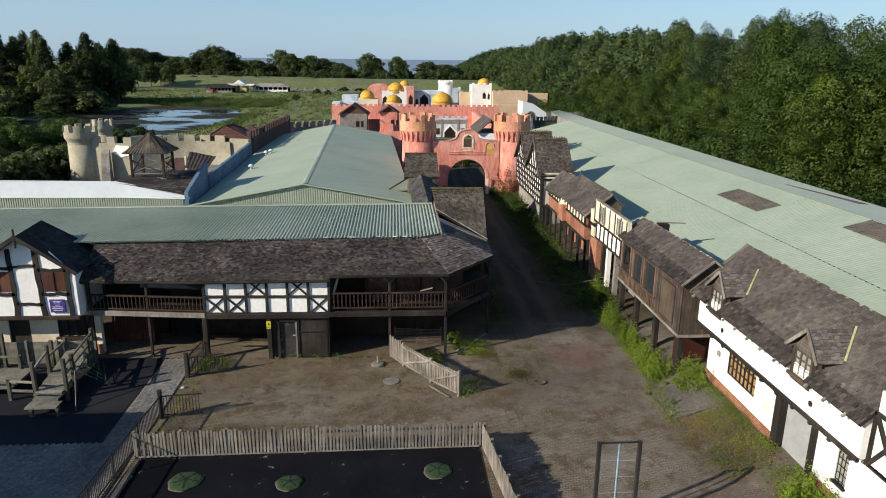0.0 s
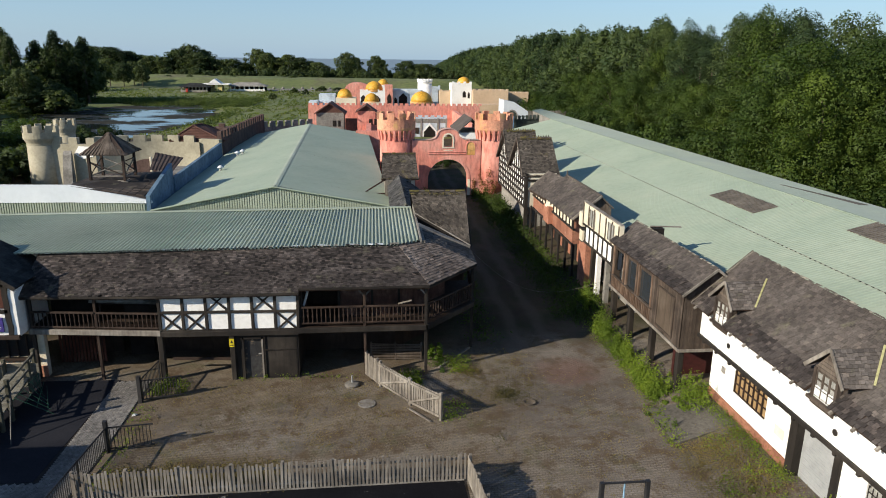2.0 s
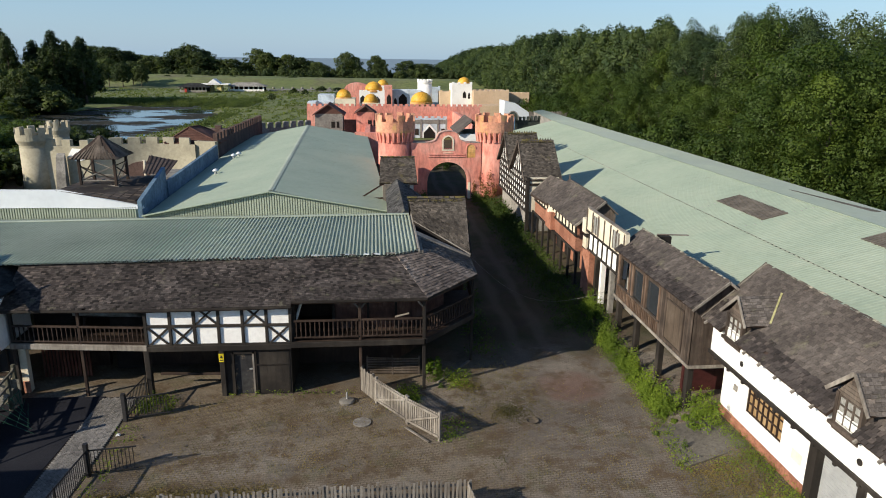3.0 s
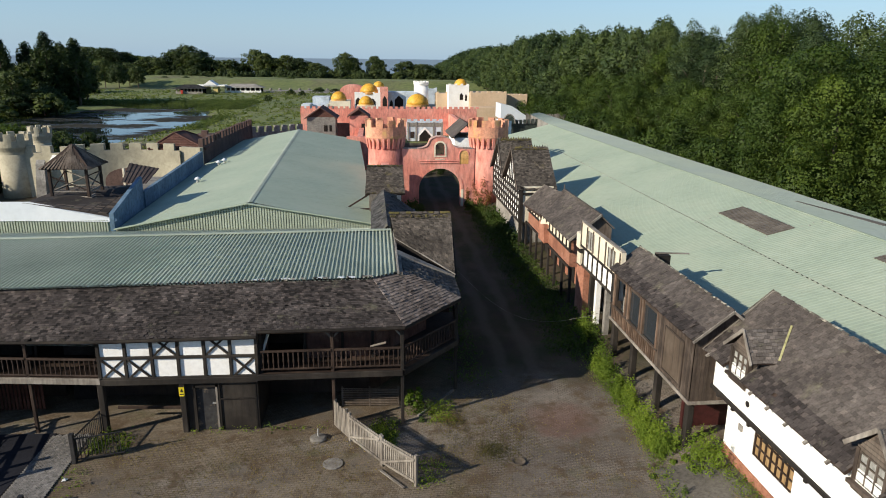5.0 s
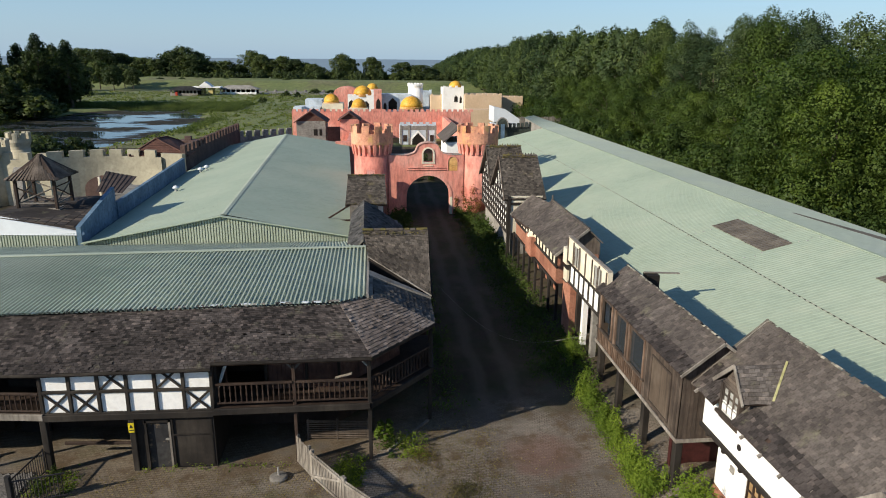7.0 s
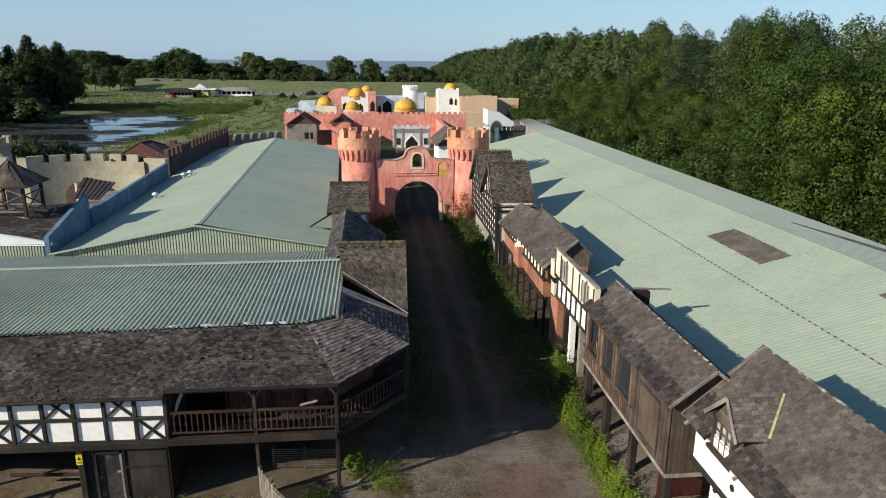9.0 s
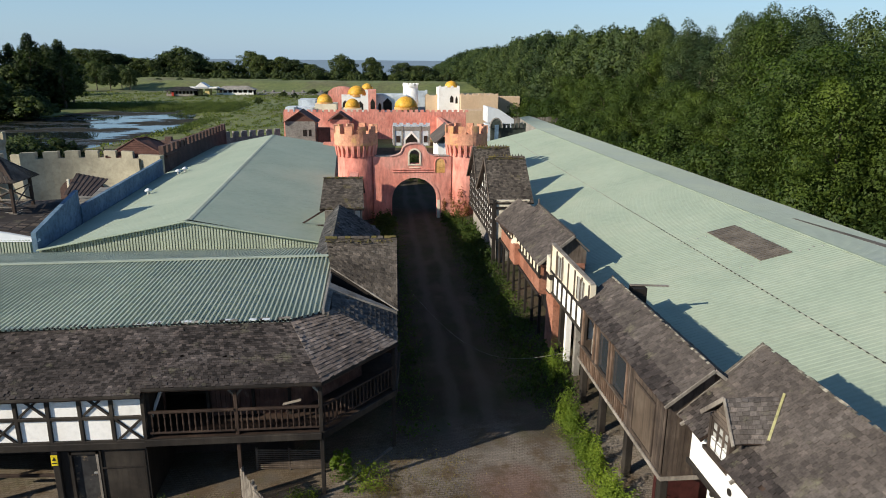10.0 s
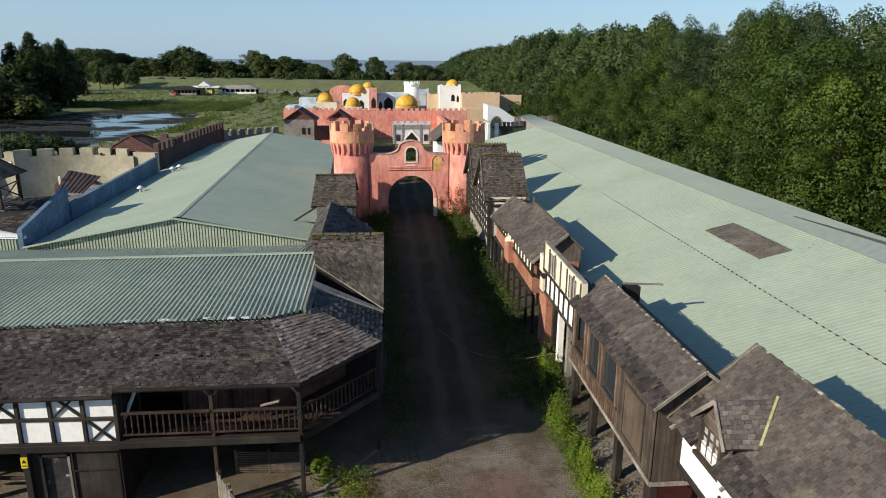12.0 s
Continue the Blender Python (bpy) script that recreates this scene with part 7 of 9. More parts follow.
lt = thing("low_tiled_house", (15.5, 112, 0), "low white house with a brown pitched roof behind the gate", "house")
part("wall", Build().box((13.9, 108.6, 0), (17.2, 117, 4.0)), M_WHITE, lt)
part("roof_plane", Build().slab((13.3, 108, 4.1), (13.3, 118, 4.1), (15.7, 118, 6.2), (15.7, 108, 6.2), 0.15), M_SLATE, lt)
part("roof_plane", Build().slab((17.9, 108, 4.1), (17.9, 118, 4.1), (15.7, 118, 6.2), (15.7, 108, 6.2), 0.15), M_SLATE, lt)


def hut(x, y, w, d, h, rise, mat, label):
    t = thing("timber_hut", (x, y, 0), label, "hut", "huts behind the gate")
    part("wall", Build().box((x - w / 2, y, 0), (x + w / 2, y + d, h)), mat, t)
    part("gable", Build().hexa([(x - w / 2, y, h), (x + w / 2, y, h), (x, y, h + rise)], [(x - w / 2, y + d, h), (x + w / 2, y + d, h), (x, y + d, h + rise)]), M_REDTILE, t)
    for s in (-1, 1):
        part("roof_plane", Build().slab((x + s * (w / 2 + 0.4), y - 0.4, h - 0.2), (x + s * (w / 2 + 0.4), y + d, h - 0.2), (x, y + d, h + rise + 0.1), (x, y - 0.4, h + rise + 0.1), 0.12), M_REDTILE, t)
    part("window", Build().box((x + 0.4, y - 0.04, h - 2.3), (x + 1.0, y, h - 1.3)), M_DARK, t)
    part("window", Build().box((x + 1.3, y - 0.04, h - 2.3), (x + 1.7, y, h - 1.3)), M_DARK, t)
    return t


hut(-6.7, 121, 4.6, 6, 6.0, 1.5, M_GREYREND, "grey boarded hut with a brown gabled roof")
hut(-0.6, 122, 3.0, 5, 6.2, 1.0, M_PINK, "pink hut with a brown gabled roof")
solid("pink_wing_wall", Build().box((-4.2, 122.5, 0), (-2.2, 123.2, 4.9)), M_DARKBRICK, "dark pink wall between the huts", "wall")
solid("pink_wing_wall", Build().box((-2.0, 105, 0), (1.4, 105.7, 4.6)), M_PINK, "low pink wall at the shed's far corner", "wall")
wr = thing("white_roof_shed", (24, 122, 0), "small shed with a white barrel roof behind dark battlements", "shed")
part("roof_plane", Build().hexa([(22.6, 119, 6.0), (24.4, 119, 6.0), (26.8, 119, 5.6), (26.8, 124, 5.6), (22.6, 124, 6.0)], [(22.6, 119, 8.4), (24.4, 119, 8.05), (26.8, 119, 6.5), (26.8, 124, 6.5), (22.6, 124, 8.4)]), M_WHITECOAT, wr)
part("wall", Build().box((22.7, 119.2, 0), (26.7, 123.8, 5.6)), M_PALEBLUE, wr)
db = thing("dark_battlement", (26.5, 117, 0), "dark green-black battlement wall with an arched gable beside the warehouse", "wall")
part("wall", Build().wall((22.8, 116.6), (28.6, 117.4), 0, 5.35, 0.5), M_DARKGREEN, db)
for k in range(6):
    part("merlon", Build().box((24.7 + k * 0.68, 116.7 + 0.1 * k, 5.35), (25.1 + k * 0.68, 117.2 + 0.1 * k, 5.95 + 0.03 * k)), M_DARKGREEN, db)
arc = [(23.55 + 0.95 * math.cos(a), 5.4 + 1.45 * math.sin(a)) for a in [math.pi * k / 10 for k in range(11)]]
part("arched_gable", Build().hexa([(x, 116.3, z) for x, z in arc], [(x, 116.75, z) for x, z in arc]), M_DARKGREEN, db)
for a0, a1 in zip(arc, arc[1:]):
    part("gable_coping", Build().beam((a0[0], 116.5, a0[1] + 0.06), (a1[0], 116.5, a1[1] + 0.06), 0.5, 0.16), M_GREYREND, db)
part("panel_opening", Build().box((23.3, 116.22, 3.6), (23.9, 116.32, 5.9)), M_BLUEWALL, db)

gfn = thing("grey_board_fence", (34, 139, 0), "tall weathered grey board fence beside the wood", "fence")
for k in range(38):
    part("board", Build().box((29.6 + k * 0.25, 139 + 0.03 * (k % 2), 0), (29.83 + k * 0.25, 139.05 + 0.03 * (k % 2), 5.2 + rng.uniform(-0.25, 0.15))), M_GREYWOOD, gfn)

# ---- domed town behind the rampart ----


def block(name, x0, x1, y0, y1, z, mat, label, mer=0.5, openings=()):
    t = thing(name, ((x0 + x1) / 2, y0, 0), label, "building", "domed town")
    part("wall", Build().box((x0, y0, 0), (x1, y1, z)), mat, t)
    if mer:
        n_ = max(2, int((x1 - x0) / 1.1))
        for k in range(n_):
            u = x0 + k * (x1 - x0 - 0.55) / (n_ - 1)
            part("merlon", Build().box((u, y0, z), (u + 0.55, y0 + 0.5, z + mer)), mat, t)
    for ox, oz, ow, oh in openings:
        part("pointed_opening", Build().hexa([(ox - ow / 2, y0 - 0.03, oz), (ox + ow / 2, y0 - 0.03, oz), (ox + ow / 2, y0 - 0.03, oz + oh * 0.65), (ox, y0 - 0.03, oz + oh), (ox - ow / 2, y0 - 0.03, oz + oh * 0.65)],
             [(ox - ow / 2, y0 + 0.1, oz), (ox + ow / 2, y0 + 0.1, oz), (ox + ow / 2, y0 + 0.1, oz + oh * 0.65), (ox, y0 + 0.1, oz + oh), (ox - ow / 2, y0 + 0.1, oz + oh * 0.65)]), M_DARK, t)
    return t


def dome(x, y, z, r, h):
    t = thing("gold_dome", (x, y, z), "gold painted dome on the town roofs", "dome", "gold domes")
    part("drum", Build().lathe((x, y, z), [(r * 1.05, -0.2), (r * 1.05, 0.25), (r, 0.3)], 24), M_OCHRE, t)
    part("shell", Build().lathe((x, y, z + 0.25), [(r * math.cos(a), h * math.sin(a)) for a in [math.pi / 2 * k / 8 for k in range(8)]] + [(0.06, h * 1.02)], 24), M_GOLD, t, smooth=True)


block("white_block", -8.0, -3.4, 164, 170, 6.0, M_CREAM, "cream block under a gold dome", 0.0)
block("pale_block", -13.6, -8.4, 163, 170, 5.2, M_PALEBLUE, "pale blue flat block at the edge of the town", 0.3)
block("white_block", -12.4, -8.6, 172, 178, 6.4, M_PALEBLUE, "pale blue rooftop block", 0.0)
dome(-6.0, 166, 6.0, 1.7, 1.8)
vt = thing("pink_vault", (-3.6, 192, 0), "pink block with a rounded roof", "building", "domed town")
arc = [(-3.6 + 3.4 * math.cos(a), 6.8 + 1.7 * math.sin(a)) for a in [math.pi * k / 12 for k in range(13)]]
part("wall", Build().hexa([(-0.2, 192, 0), *((x, 192, z) for x, z in arc), (-7.0, 192, 0)], [(-0.2, 197, 0), *((x, 197, z) for x, z in arc), (-7.0, 197, 0)]), M_PINK, vt)
block("white_block", -2.6, 3.4, 171, 176, 7.4, M_WHITE, "white block with dark openings and gold domes", 0.25, ((-1.8, 4.6, 1.2, 1.8), (1.6, 4.2, 1.3, 2.0)))
dome(0.8, 173, 7.3, 2.1, 2.0)
block("white_block", 1.6, 4.8, 181, 185, 8.3, M_WHITE, "white block carrying a small gold dome", 0.0)
dome(3.1, 182.5, 8.2, 1.4, 1.3)
block("cream_block", -1.8, 2.1, 158, 162, 5.4, M_CREAM, "low cream block under a gold dome", 0.0)
dome(0.2, 160, 5.4, 1.6, 1.7)
block("orange_block", 3.4, 5.2, 171, 176, 8.7, M_PINK, "red-pink tower block with an arched opening", 0.0, ((4.4, 4.4, 1.0, 2.4),))
block("white_block", 5.2, 12.2, 173, 178, 7.6, M_PALEBLUE, "pale blue block with large pointed arches", 0.0, ((7.8, 4.0, 2.0, 2.8), (10.4, 4.0, 1.2, 2.0), (6.0, 4.0, 0.7, 1.8)))
round_tower("white_turret", 13.3, 176, 1.75, 8.9, 10.1, 1.85, M_WHITE, "round white turret with small battlements", corbels=0, merl=12, base=0)
block("pale_block", 15.0, 17.6, 181, 186, 7.9, M_PALEBLUE, "pale blue block with small battlements", 0.4)
block("tan_block", 16.8, 19.6, 173, 178, 7.3, M_TAN, "tan block behind the rampart", 0.4)
block("tan_block", 9.4, 14.0, 162.5, 166, 5.2, M_TAN, "low tan block under a large gold dome", 0.0)
dome(11.7, 164, 5.1, 2.5, 2.3)
block("white_tower", 19.4, 24.2, 170, 176, 9.3, M_WHITE, "white square tower with pointed windows and gold dome", 0.4, ((22.4, 6.0, 0.8, 1.6), (23.5, 5.8, 0.5, 1.6)))
dome(22.6, 173, 9.0, 1.6, 1.5)
block("tan_block", 24.3, 32.8, 168, 176, 7.8, M_TAN, "large plain tan block with thin battlements", 0.3)
block("tan_block", 32.8, 38.6, 172, 178, 7.1, M_TAN, "plain tan block beside the trees", 0.25)
block("tan_block", 24.0, 29.4, 160, 166, 4.9, M_TAN, "low tan wall below the large block", 0.0)
block("white_block", -13.6, -11.8, 158, 163, 5.6, M_PALEBLUE, "small pale block at the rampart's end", 0.0)

# ---- fences, gate and play area ----
YF = 24.45


def picket_mesh(h, w):
    return mesh_of("picket", Build().hexa([(-w / 2, 0, 0), (w / 2, 0, 0), (w / 2, 0.022, 0), (-w / 2, 0.022, 0)], [(-w / 2, 0, h), (w / 2, 0, h), (w / 2 * 0.9, 0.022, h), (-w / 2 * 0.9, 0.022, h)]), M_GREYWOOD)


def picket_fence(name, points, h, step, label, w=0.1, sway=0.02, every=9, category="fence", zfun=None):
    t = thing(name, (*points[0], 0), label, category)
    me = picket_mesh(1.0, w)
    for p, q in zip(points, points[1:]):
        m, length = frame_of(p, q)
        n_ = int(length / step)
        for k in range(n_):
            u = (k + 0.5) * length / n_
            hh = h * rng.uniform(0.94, 1.05)
            piece("picket", me, m @ Matrix.Translation((u, -0.03, 0.06)) @ Matrix.Rotation(rng.uniform(-sway, sway), 4, "Y") @ Matrix.Diagonal((1, 1, hh - 0.06, 1)), t)
        for z in (0.25, h - 0.22):
            part("fence_rail", Build(m).beam((0, 0.03, z), (length, 0.03, z), 0.05, 0.09), M_GREYWOOD, t)
        for k in range(int(length / (step * every)) + 1):
            u = min(length, k * step * every)
            part("fence_post", Build(m).beam((u, 0.07, -0.1), (u, 0.07, h + 0.02), 0.1, 0.1, (0, 1, 0)), M_GREYWOOD, t)
    return t


picket_fence("picket_fence", [(-9.95, YF - 0.1), (3.9, YF + 0.05)], 1.12, 0.138, "weathered grey picket fence round the dark play surface", 0.085, sway=0.035, every=13)
picket_fence("picket_fence", [(3.95, YF), (4.55, 19.0)], 1.1, 0.135, "weathered grey close-boarded fence turning along the play surface", 0.128)
gf = picket_fence("timber_gate_fence", [(0.08, 33.55), (0.75, 32.4)], 1.26, 0.115, "pale weathered timber gate fence with diagonal braces", 0.09)
for p, q in (((0.8, 32.3), (2.08, 30.45)), ((2.12, 30.35), (3.36, 28.9))):
    m, length = frame_of(p, q)
    me = picket_mesh(1.0, 0.08)
    n_ = int(length / 0.108)
    for k in range(n_):
        piece("picket", me, m @ Matrix.Translation(((k + 0.5) * length / n_, -0.03, 0.1)) @ Matrix.Diagonal((1, 1, 1.14, 1)), gf)
    for z in (0.2, 1.12):
        part("gate_rail", Build(m).beam((0, -0.06, z), (length, -0.06, z), 0.05, 0.1), M_GREYWOOD, gf)
    part("gate_brace", Build(m).beam((0.05, -0.075, 0.22), (length - 0.05, -0.075, 1.1), 0.04, 0.09), M_GREYWOOD, gf)
    for u in (0, length):
        part("gate_post", Build(m).beam((u, 0, -0.1), (u, 0, 1.32), 0.12, 0.12, (0, 1, 0)), M_GREYWOOD, gf)
solid("fallen_board", Build().beam((2.0, 30.0, 0.05), (2.9, 28.75, 0.05), 0.1, 0.04), M_GREYWOOD, "pale board lying on the ground by the gate", "board", "object")


def bar_railing(points, h, label, name="metal_railing"):
    t = thing(name, (*points[0], 0), label, "railing")
    bar = mesh_of("bar", Build().cyl((0, 0, 0.12), (0, 0, h), 0.016, n=5), M_BLACKMETAL)
    for p, q in zip(points, points[1:]):
        m, length = frame_of(p, q)
        for z in (0.14, h):
            part("rail", Build(m).beam((0, 0, z), (length, 0, z), 0.04, 0.055), M_BLACKMETAL, t)
        n_ = int(length / 0.125)
        for k in range(1, n_):
            piece("bar", bar, m @ Matrix.Translation((k * length / n_, 0, 0)), t)
        for k in range(int(length / 2) + 1):
            u = k * length / max(1, int(length / 2))
            part("post", Build(m).beam((u, 0, -0.1), (u, 0, h + 0.06), 0.06, 0.06, (0, 1, 0)), M_BLACKMETAL, t)
    return t


bar_railing([(-9.93, 27.4), (-10.25, 23.0), (-10.5, 17.0)], 1.05, "black metal bar railing along the play surface")
rg = bar_railing([(-9.93, 27.5), (-8.2, 27.7)], 1.05, "black metal bar gate standing ajar")
part("gate_pillar", Build().beam((-9.93, 27.5, -0.1), (-9.93, 27.5, 1.35), 0.16, 0.16, (0, 1, 0)), M_BLACKMETAL, rg)
rg = bar_railing([(-9.95, 31.5), (-8.2, 31.95)], 1.05, "black metal bar gate by the gallery")
part("gate_pillar", Build().beam((-9.95, 31.5, -0.1), (-9.95, 31.5, 1.3), 0.18, 0.18, (0, 1, 0)), M_BLACKMETAL, rg)
bar_railing([(-9.95, 31.5), (-9.7, 33.6)], 1.05, "black metal bar railing up to the gallery post")

solid("play_surface", Build().hexa([(-9.75, 12, -0.05), (3.8, 12, -0.05), (3.8, 24.42, -0.05), (-9.7, 24.28, -0.05)], [(-9.75, 12, 0.045), (3.8, 12, 0.045), (3.8, 24.42, 0.045), (-9.7, 24.28, 0.045)]), M_PIT, "smooth black rubber play surface inside the picket fence", "play surface")
solid("play_surface_edge", Build().beam((-9.85, 24.3, 0.06), (3.8, 24.44, 0.06), 0.04, 0.06), M_CONCRETE, "pale edging of the play surface", "edging")
solid("play_surface_edge", Build().beam((-9.8, 12, 0.06), (-9.75, 24.0, 0.06), 0.2, 0.2), M_SLAB, "kerb of the play surface", "edging")
solid("rubber_ground", Build().hexa([(-34, 25.6, -0.05), (-11.9, 25.6, -0.05), (-11.6, 33.8, -0.05), (-14.6, 33.9, -0.05), (-34, 33.9, -0.05)], [(-34, 25.6, 0.04), (-11.9, 25.6, 0.04), (-11.6, 33.8, 0.04), (-14.6, 33.9, 0.04), (-34, 33.9, 0.04)]),
      M_RUBBER, "black rubber safety surface under the climbing frame", "play surface")
solid("concrete_slab", Build().hexa([(12.7, 26.2, -0.1), (15.4, 26.6, 0.2), (15.4, 28.9, 0.2), (12.7, 29.1, -0.1)], [(12.7, 26.2, 0.06), (15.4, 26.6, 0.6), (15.4, 28.9, 0.6), (12.7, 29.1, 0.06)]), M_SLAB, "grey concrete slab beside the white house", "slab")


def lily(x, y, r, seed):
    t = thing("lily_pad_stool", (x, y, 0.05), "low domed green rubber lily pad with a broken pale rim", "play pad", "lily pads")
    rr = random.Random(seed)
    ph = [rr.uniform(0, 6.28) for _ in range(3)]
    prof = lambda a: r * (1 + 0.05 * math.sin(3 * a + ph[0]) + 0.03 * math.sin(7 * a + ph[1]))
    ang = [2 * math.pi * k / 30 for k in range(30)]
    rim = lambda f, z: [(x + f * prof(a) * math.cos(a), y + f * prof(a) * math.sin(a), z) for a in ang]
    part("rim", Build().hexa([(px - 0.07, py - 0.05, pz) for px, py, pz in rim(1.0, 0.03)], [(px - 0.07, py - 0.05, pz) for px, py, pz in rim(0.95, 0.07)]), M_SLAB, t)
    b = Build()
    rings = [rim(1.0, 0.05), rim(1.0, 0.075), rim(0.85, 0.11), rim(0.45, 0.14), rim(0.12, 0.145)]
    for lo, hi in zip(rings, rings[1:]):
        k0 = len(b.v)
        b.v += lo + hi
        b.f += [(k0 + i, k0 + (i + 1) % 30, k0 + 30 + (i + 1) % 30, k0 + 30 + i) for i in range(30)]
    b.face(*rings[-1])
    b.face(*reversed(rings[0]))
    b.weld = True
    part("pad", b, M_LILY, t)
    for k in range(5):
        a = ph[2] + k * 1.256
        part("leaf_vein", Build().beam((x, y, 0.148), (x + 0.8 * prof(a) * math.cos(a), y + 0.8 * prof(a) * math.sin(a), 0.118), 0.05, 0.02), M_RUBBER, t)


lily(-7.5, 22.6, 0.6, 1)
lily(-3.6, 22.3, 0.48, 2)
lily(2.0, 22.8, 0.52, 3)
drain = thing("umbrella_base", (-0.55, 32.5, 0), "grey concrete parasol base with a steel tube", "parasol base")
part("weight", Build().lathe((-0.55, 32.5, 0), [(0.36, 0), (0.36, 0.08), (0.3, 0.13), (0.08, 0.17)], 20), M_CONCRETE, drain)
part("tube", Build().cyl((-0.55, 32.5, 0.15), (-0.55, 32.5, 0.5), 0.04), M_STEEL, drain)
solid("manhole_cover", Build().lathe((0.16, 30.6, -0.02), [(0.4, 0), (0.4, 0.055), (0.36, 0.06)], 24), M_CONCRETE, "pale round manhole cover in the yard", "manhole cover")

gp = thing("climbing_net_frame", (7.8, 19.3, 0), "tall black metal frame with a pale blue climbing ladder", "climbing frame")
for x in (7.12, 8.5):
    part("post", Build().beam((x, 19.3, -0.1), (x, 19.3, 3.27), 0.13, 0.13, (0, 1, 0)), M_BLACKMETAL, gp)
part("crossbar", Build().cyl((7.1, 19.3, 3.24), (8.52, 19.3, 3.24), 0.035), M_BLACKMETAL, gp)
part("stile", Build().cyl((7.8, 19.3, 0), (7.8, 19.3, 3.2), 0.028), M_BLUEMETAL, gp)
for k in range(4):
    part("rung", Build().cyl((7.2, 19.3, 0.7 + k * 0.62), (8.45, 19.3, 0.7 + k * 0.62), 0.006, n=6), M_BLUEMETAL, gp)

# ---- climbing frame in the play area ----
cf2 = thing("play_platform", (-15.5, 30, 0), "weathered timber climbing platform with ramp, rails and net", "climbing frame")
for k in range(22):
    u = k / 21
    x, y, z = -15.35 - 0.45 * u, 28.9 + 4.6 * u, 0.55 + 0.3 * u
    part("ramp_board", Build().beam((x - 0.62, y, z + rng.uniform(-0.01, 0.01)), (x + 0.55, y + rng.uniform(-0.02, 0.02), z), 0.2, 0.05), M_PLAYWOOD, cf2)
for s_ in (-0.5, 0.45):
    part("ramp_bearer", Build().beam((-15.35 + s_, 28.8, 0.46), (-15.8 + s_, 33.5, 0.76), 0.08, 0.14), M_PLAYWOOD, cf2)
for x, y, h in ((-15.62, 27.85, 0.45), (-14.5, 27.85, 0.45), (-14.72, 29.3, 2.1), (-14.78, 30.2, 1.95), (-15.2, 32.8, 1.6), (-15.3, 33.6, 1.85), (-16.05, 29.2, 2.0), (-16.2, 30.9, 2.1), (-16.5, 33.3, 1.5), (-17.3, 29.4, 1.05), (-17.9, 31.6, 1.3), (-19.4, 33.0, 1.9), (-19.0, 31.7, 1.1), (-17.0, 32.9, 1.5)):
    part("post", Build().beam((x, y, -0.05), (x, y, h), 0.16, 0.16, (0, 1, 0)), M_PLAYPOST, cf2)
for p, q in (((-14.72, 29.3, 1.75), (-15.3, 33.6, 1.6)), ((-14.74, 29.3, 1.3), (-15.2, 32.8, 1.2)), ((-16.05, 29.2, 1.6), (-16.2, 30.9, 1.8)), ((-16.2, 30.9, 1.5), (-16.5, 33.3, 1.3)), ((-15.2, 32.8, 1.3), (-15.3, 33.6, 1.7)),
             ((-17.3, 29.4, 1.0), (-20.4, 29.6, 1.0)), ((-17.3, 29.4, 1.0), (-16.05, 29.2, 1.0)), ((-17.9, 31.6, 1.2), (-20.6, 31.8, 1.2)), ((-15.65, 28.3, 1.02), (-16.6, 28.4, 1.02))):
    part("rail", Build().beam(p, q, 0.1, 0.1), M_PLAYWOOD, cf2)
part("step", Build().box((-15.85, 27.75, 0.42), (-14.5, 28.35, 0.5)), M_PLAYWOOD, cf2)
part("step", Build().box((-15.8, 28.35, 0.5), (-14.7, 28.85, 0.58)), M_PLAYWOOD, cf2)
part("low_platform", Build().box((-20.6, 29.6, 0.5), (-17.3, 31.7, 0.6)), M_PLAYWOOD, cf2)
part("thin_pole", Build().cyl((-13.9, 28.2, 0.0), (-14.35, 29.6, 1.7), 0.03, n=8), M_BLACKMETAL, cf2, "thin black steel pole")
for k in range(7):
    part("net_rope", Build().cyl((-15.0 + 0.28 * k, 33.2 - 0.42 * k, 0.04), (-14.9 + 0.02 * k, 33.0 - 0.4 * k, 0.9), 0.012, n=5), M_NET, cf2, "green climbing net rope")
for k in range(4):
    part("net_rope", Build().cyl((-14.95 + 0.1 * k, 33.1, 0.8 - 0.2 * k), (-14.85 + 0.45 * k, 30.6, 0.8 - 0.2 * k), 0.012, n=5), M_NET, cf2, "green climbing net rope")
scr = thing("timber_screen", (-17, 33.3, 0), "low horizontal-board timber screen behind the climbing frame", "fence")
for k in range(6):
    part("board", Build().beam((-20.5, 33.35, 0.15 + k * 0.2), (-15.0, 33.35, 0.15 + k * 0.2), 0.03, 0.2), M_PLAYWOOD, scr)
for x in (-20, -18.4, -16.9, -15.4):
    part("post", Build().beam((x, 33.28, -0.05), (x, 33.28, 1.35), 0.12, 0.12, (0, 1, 0)), M_PLAYWOOD, scr)

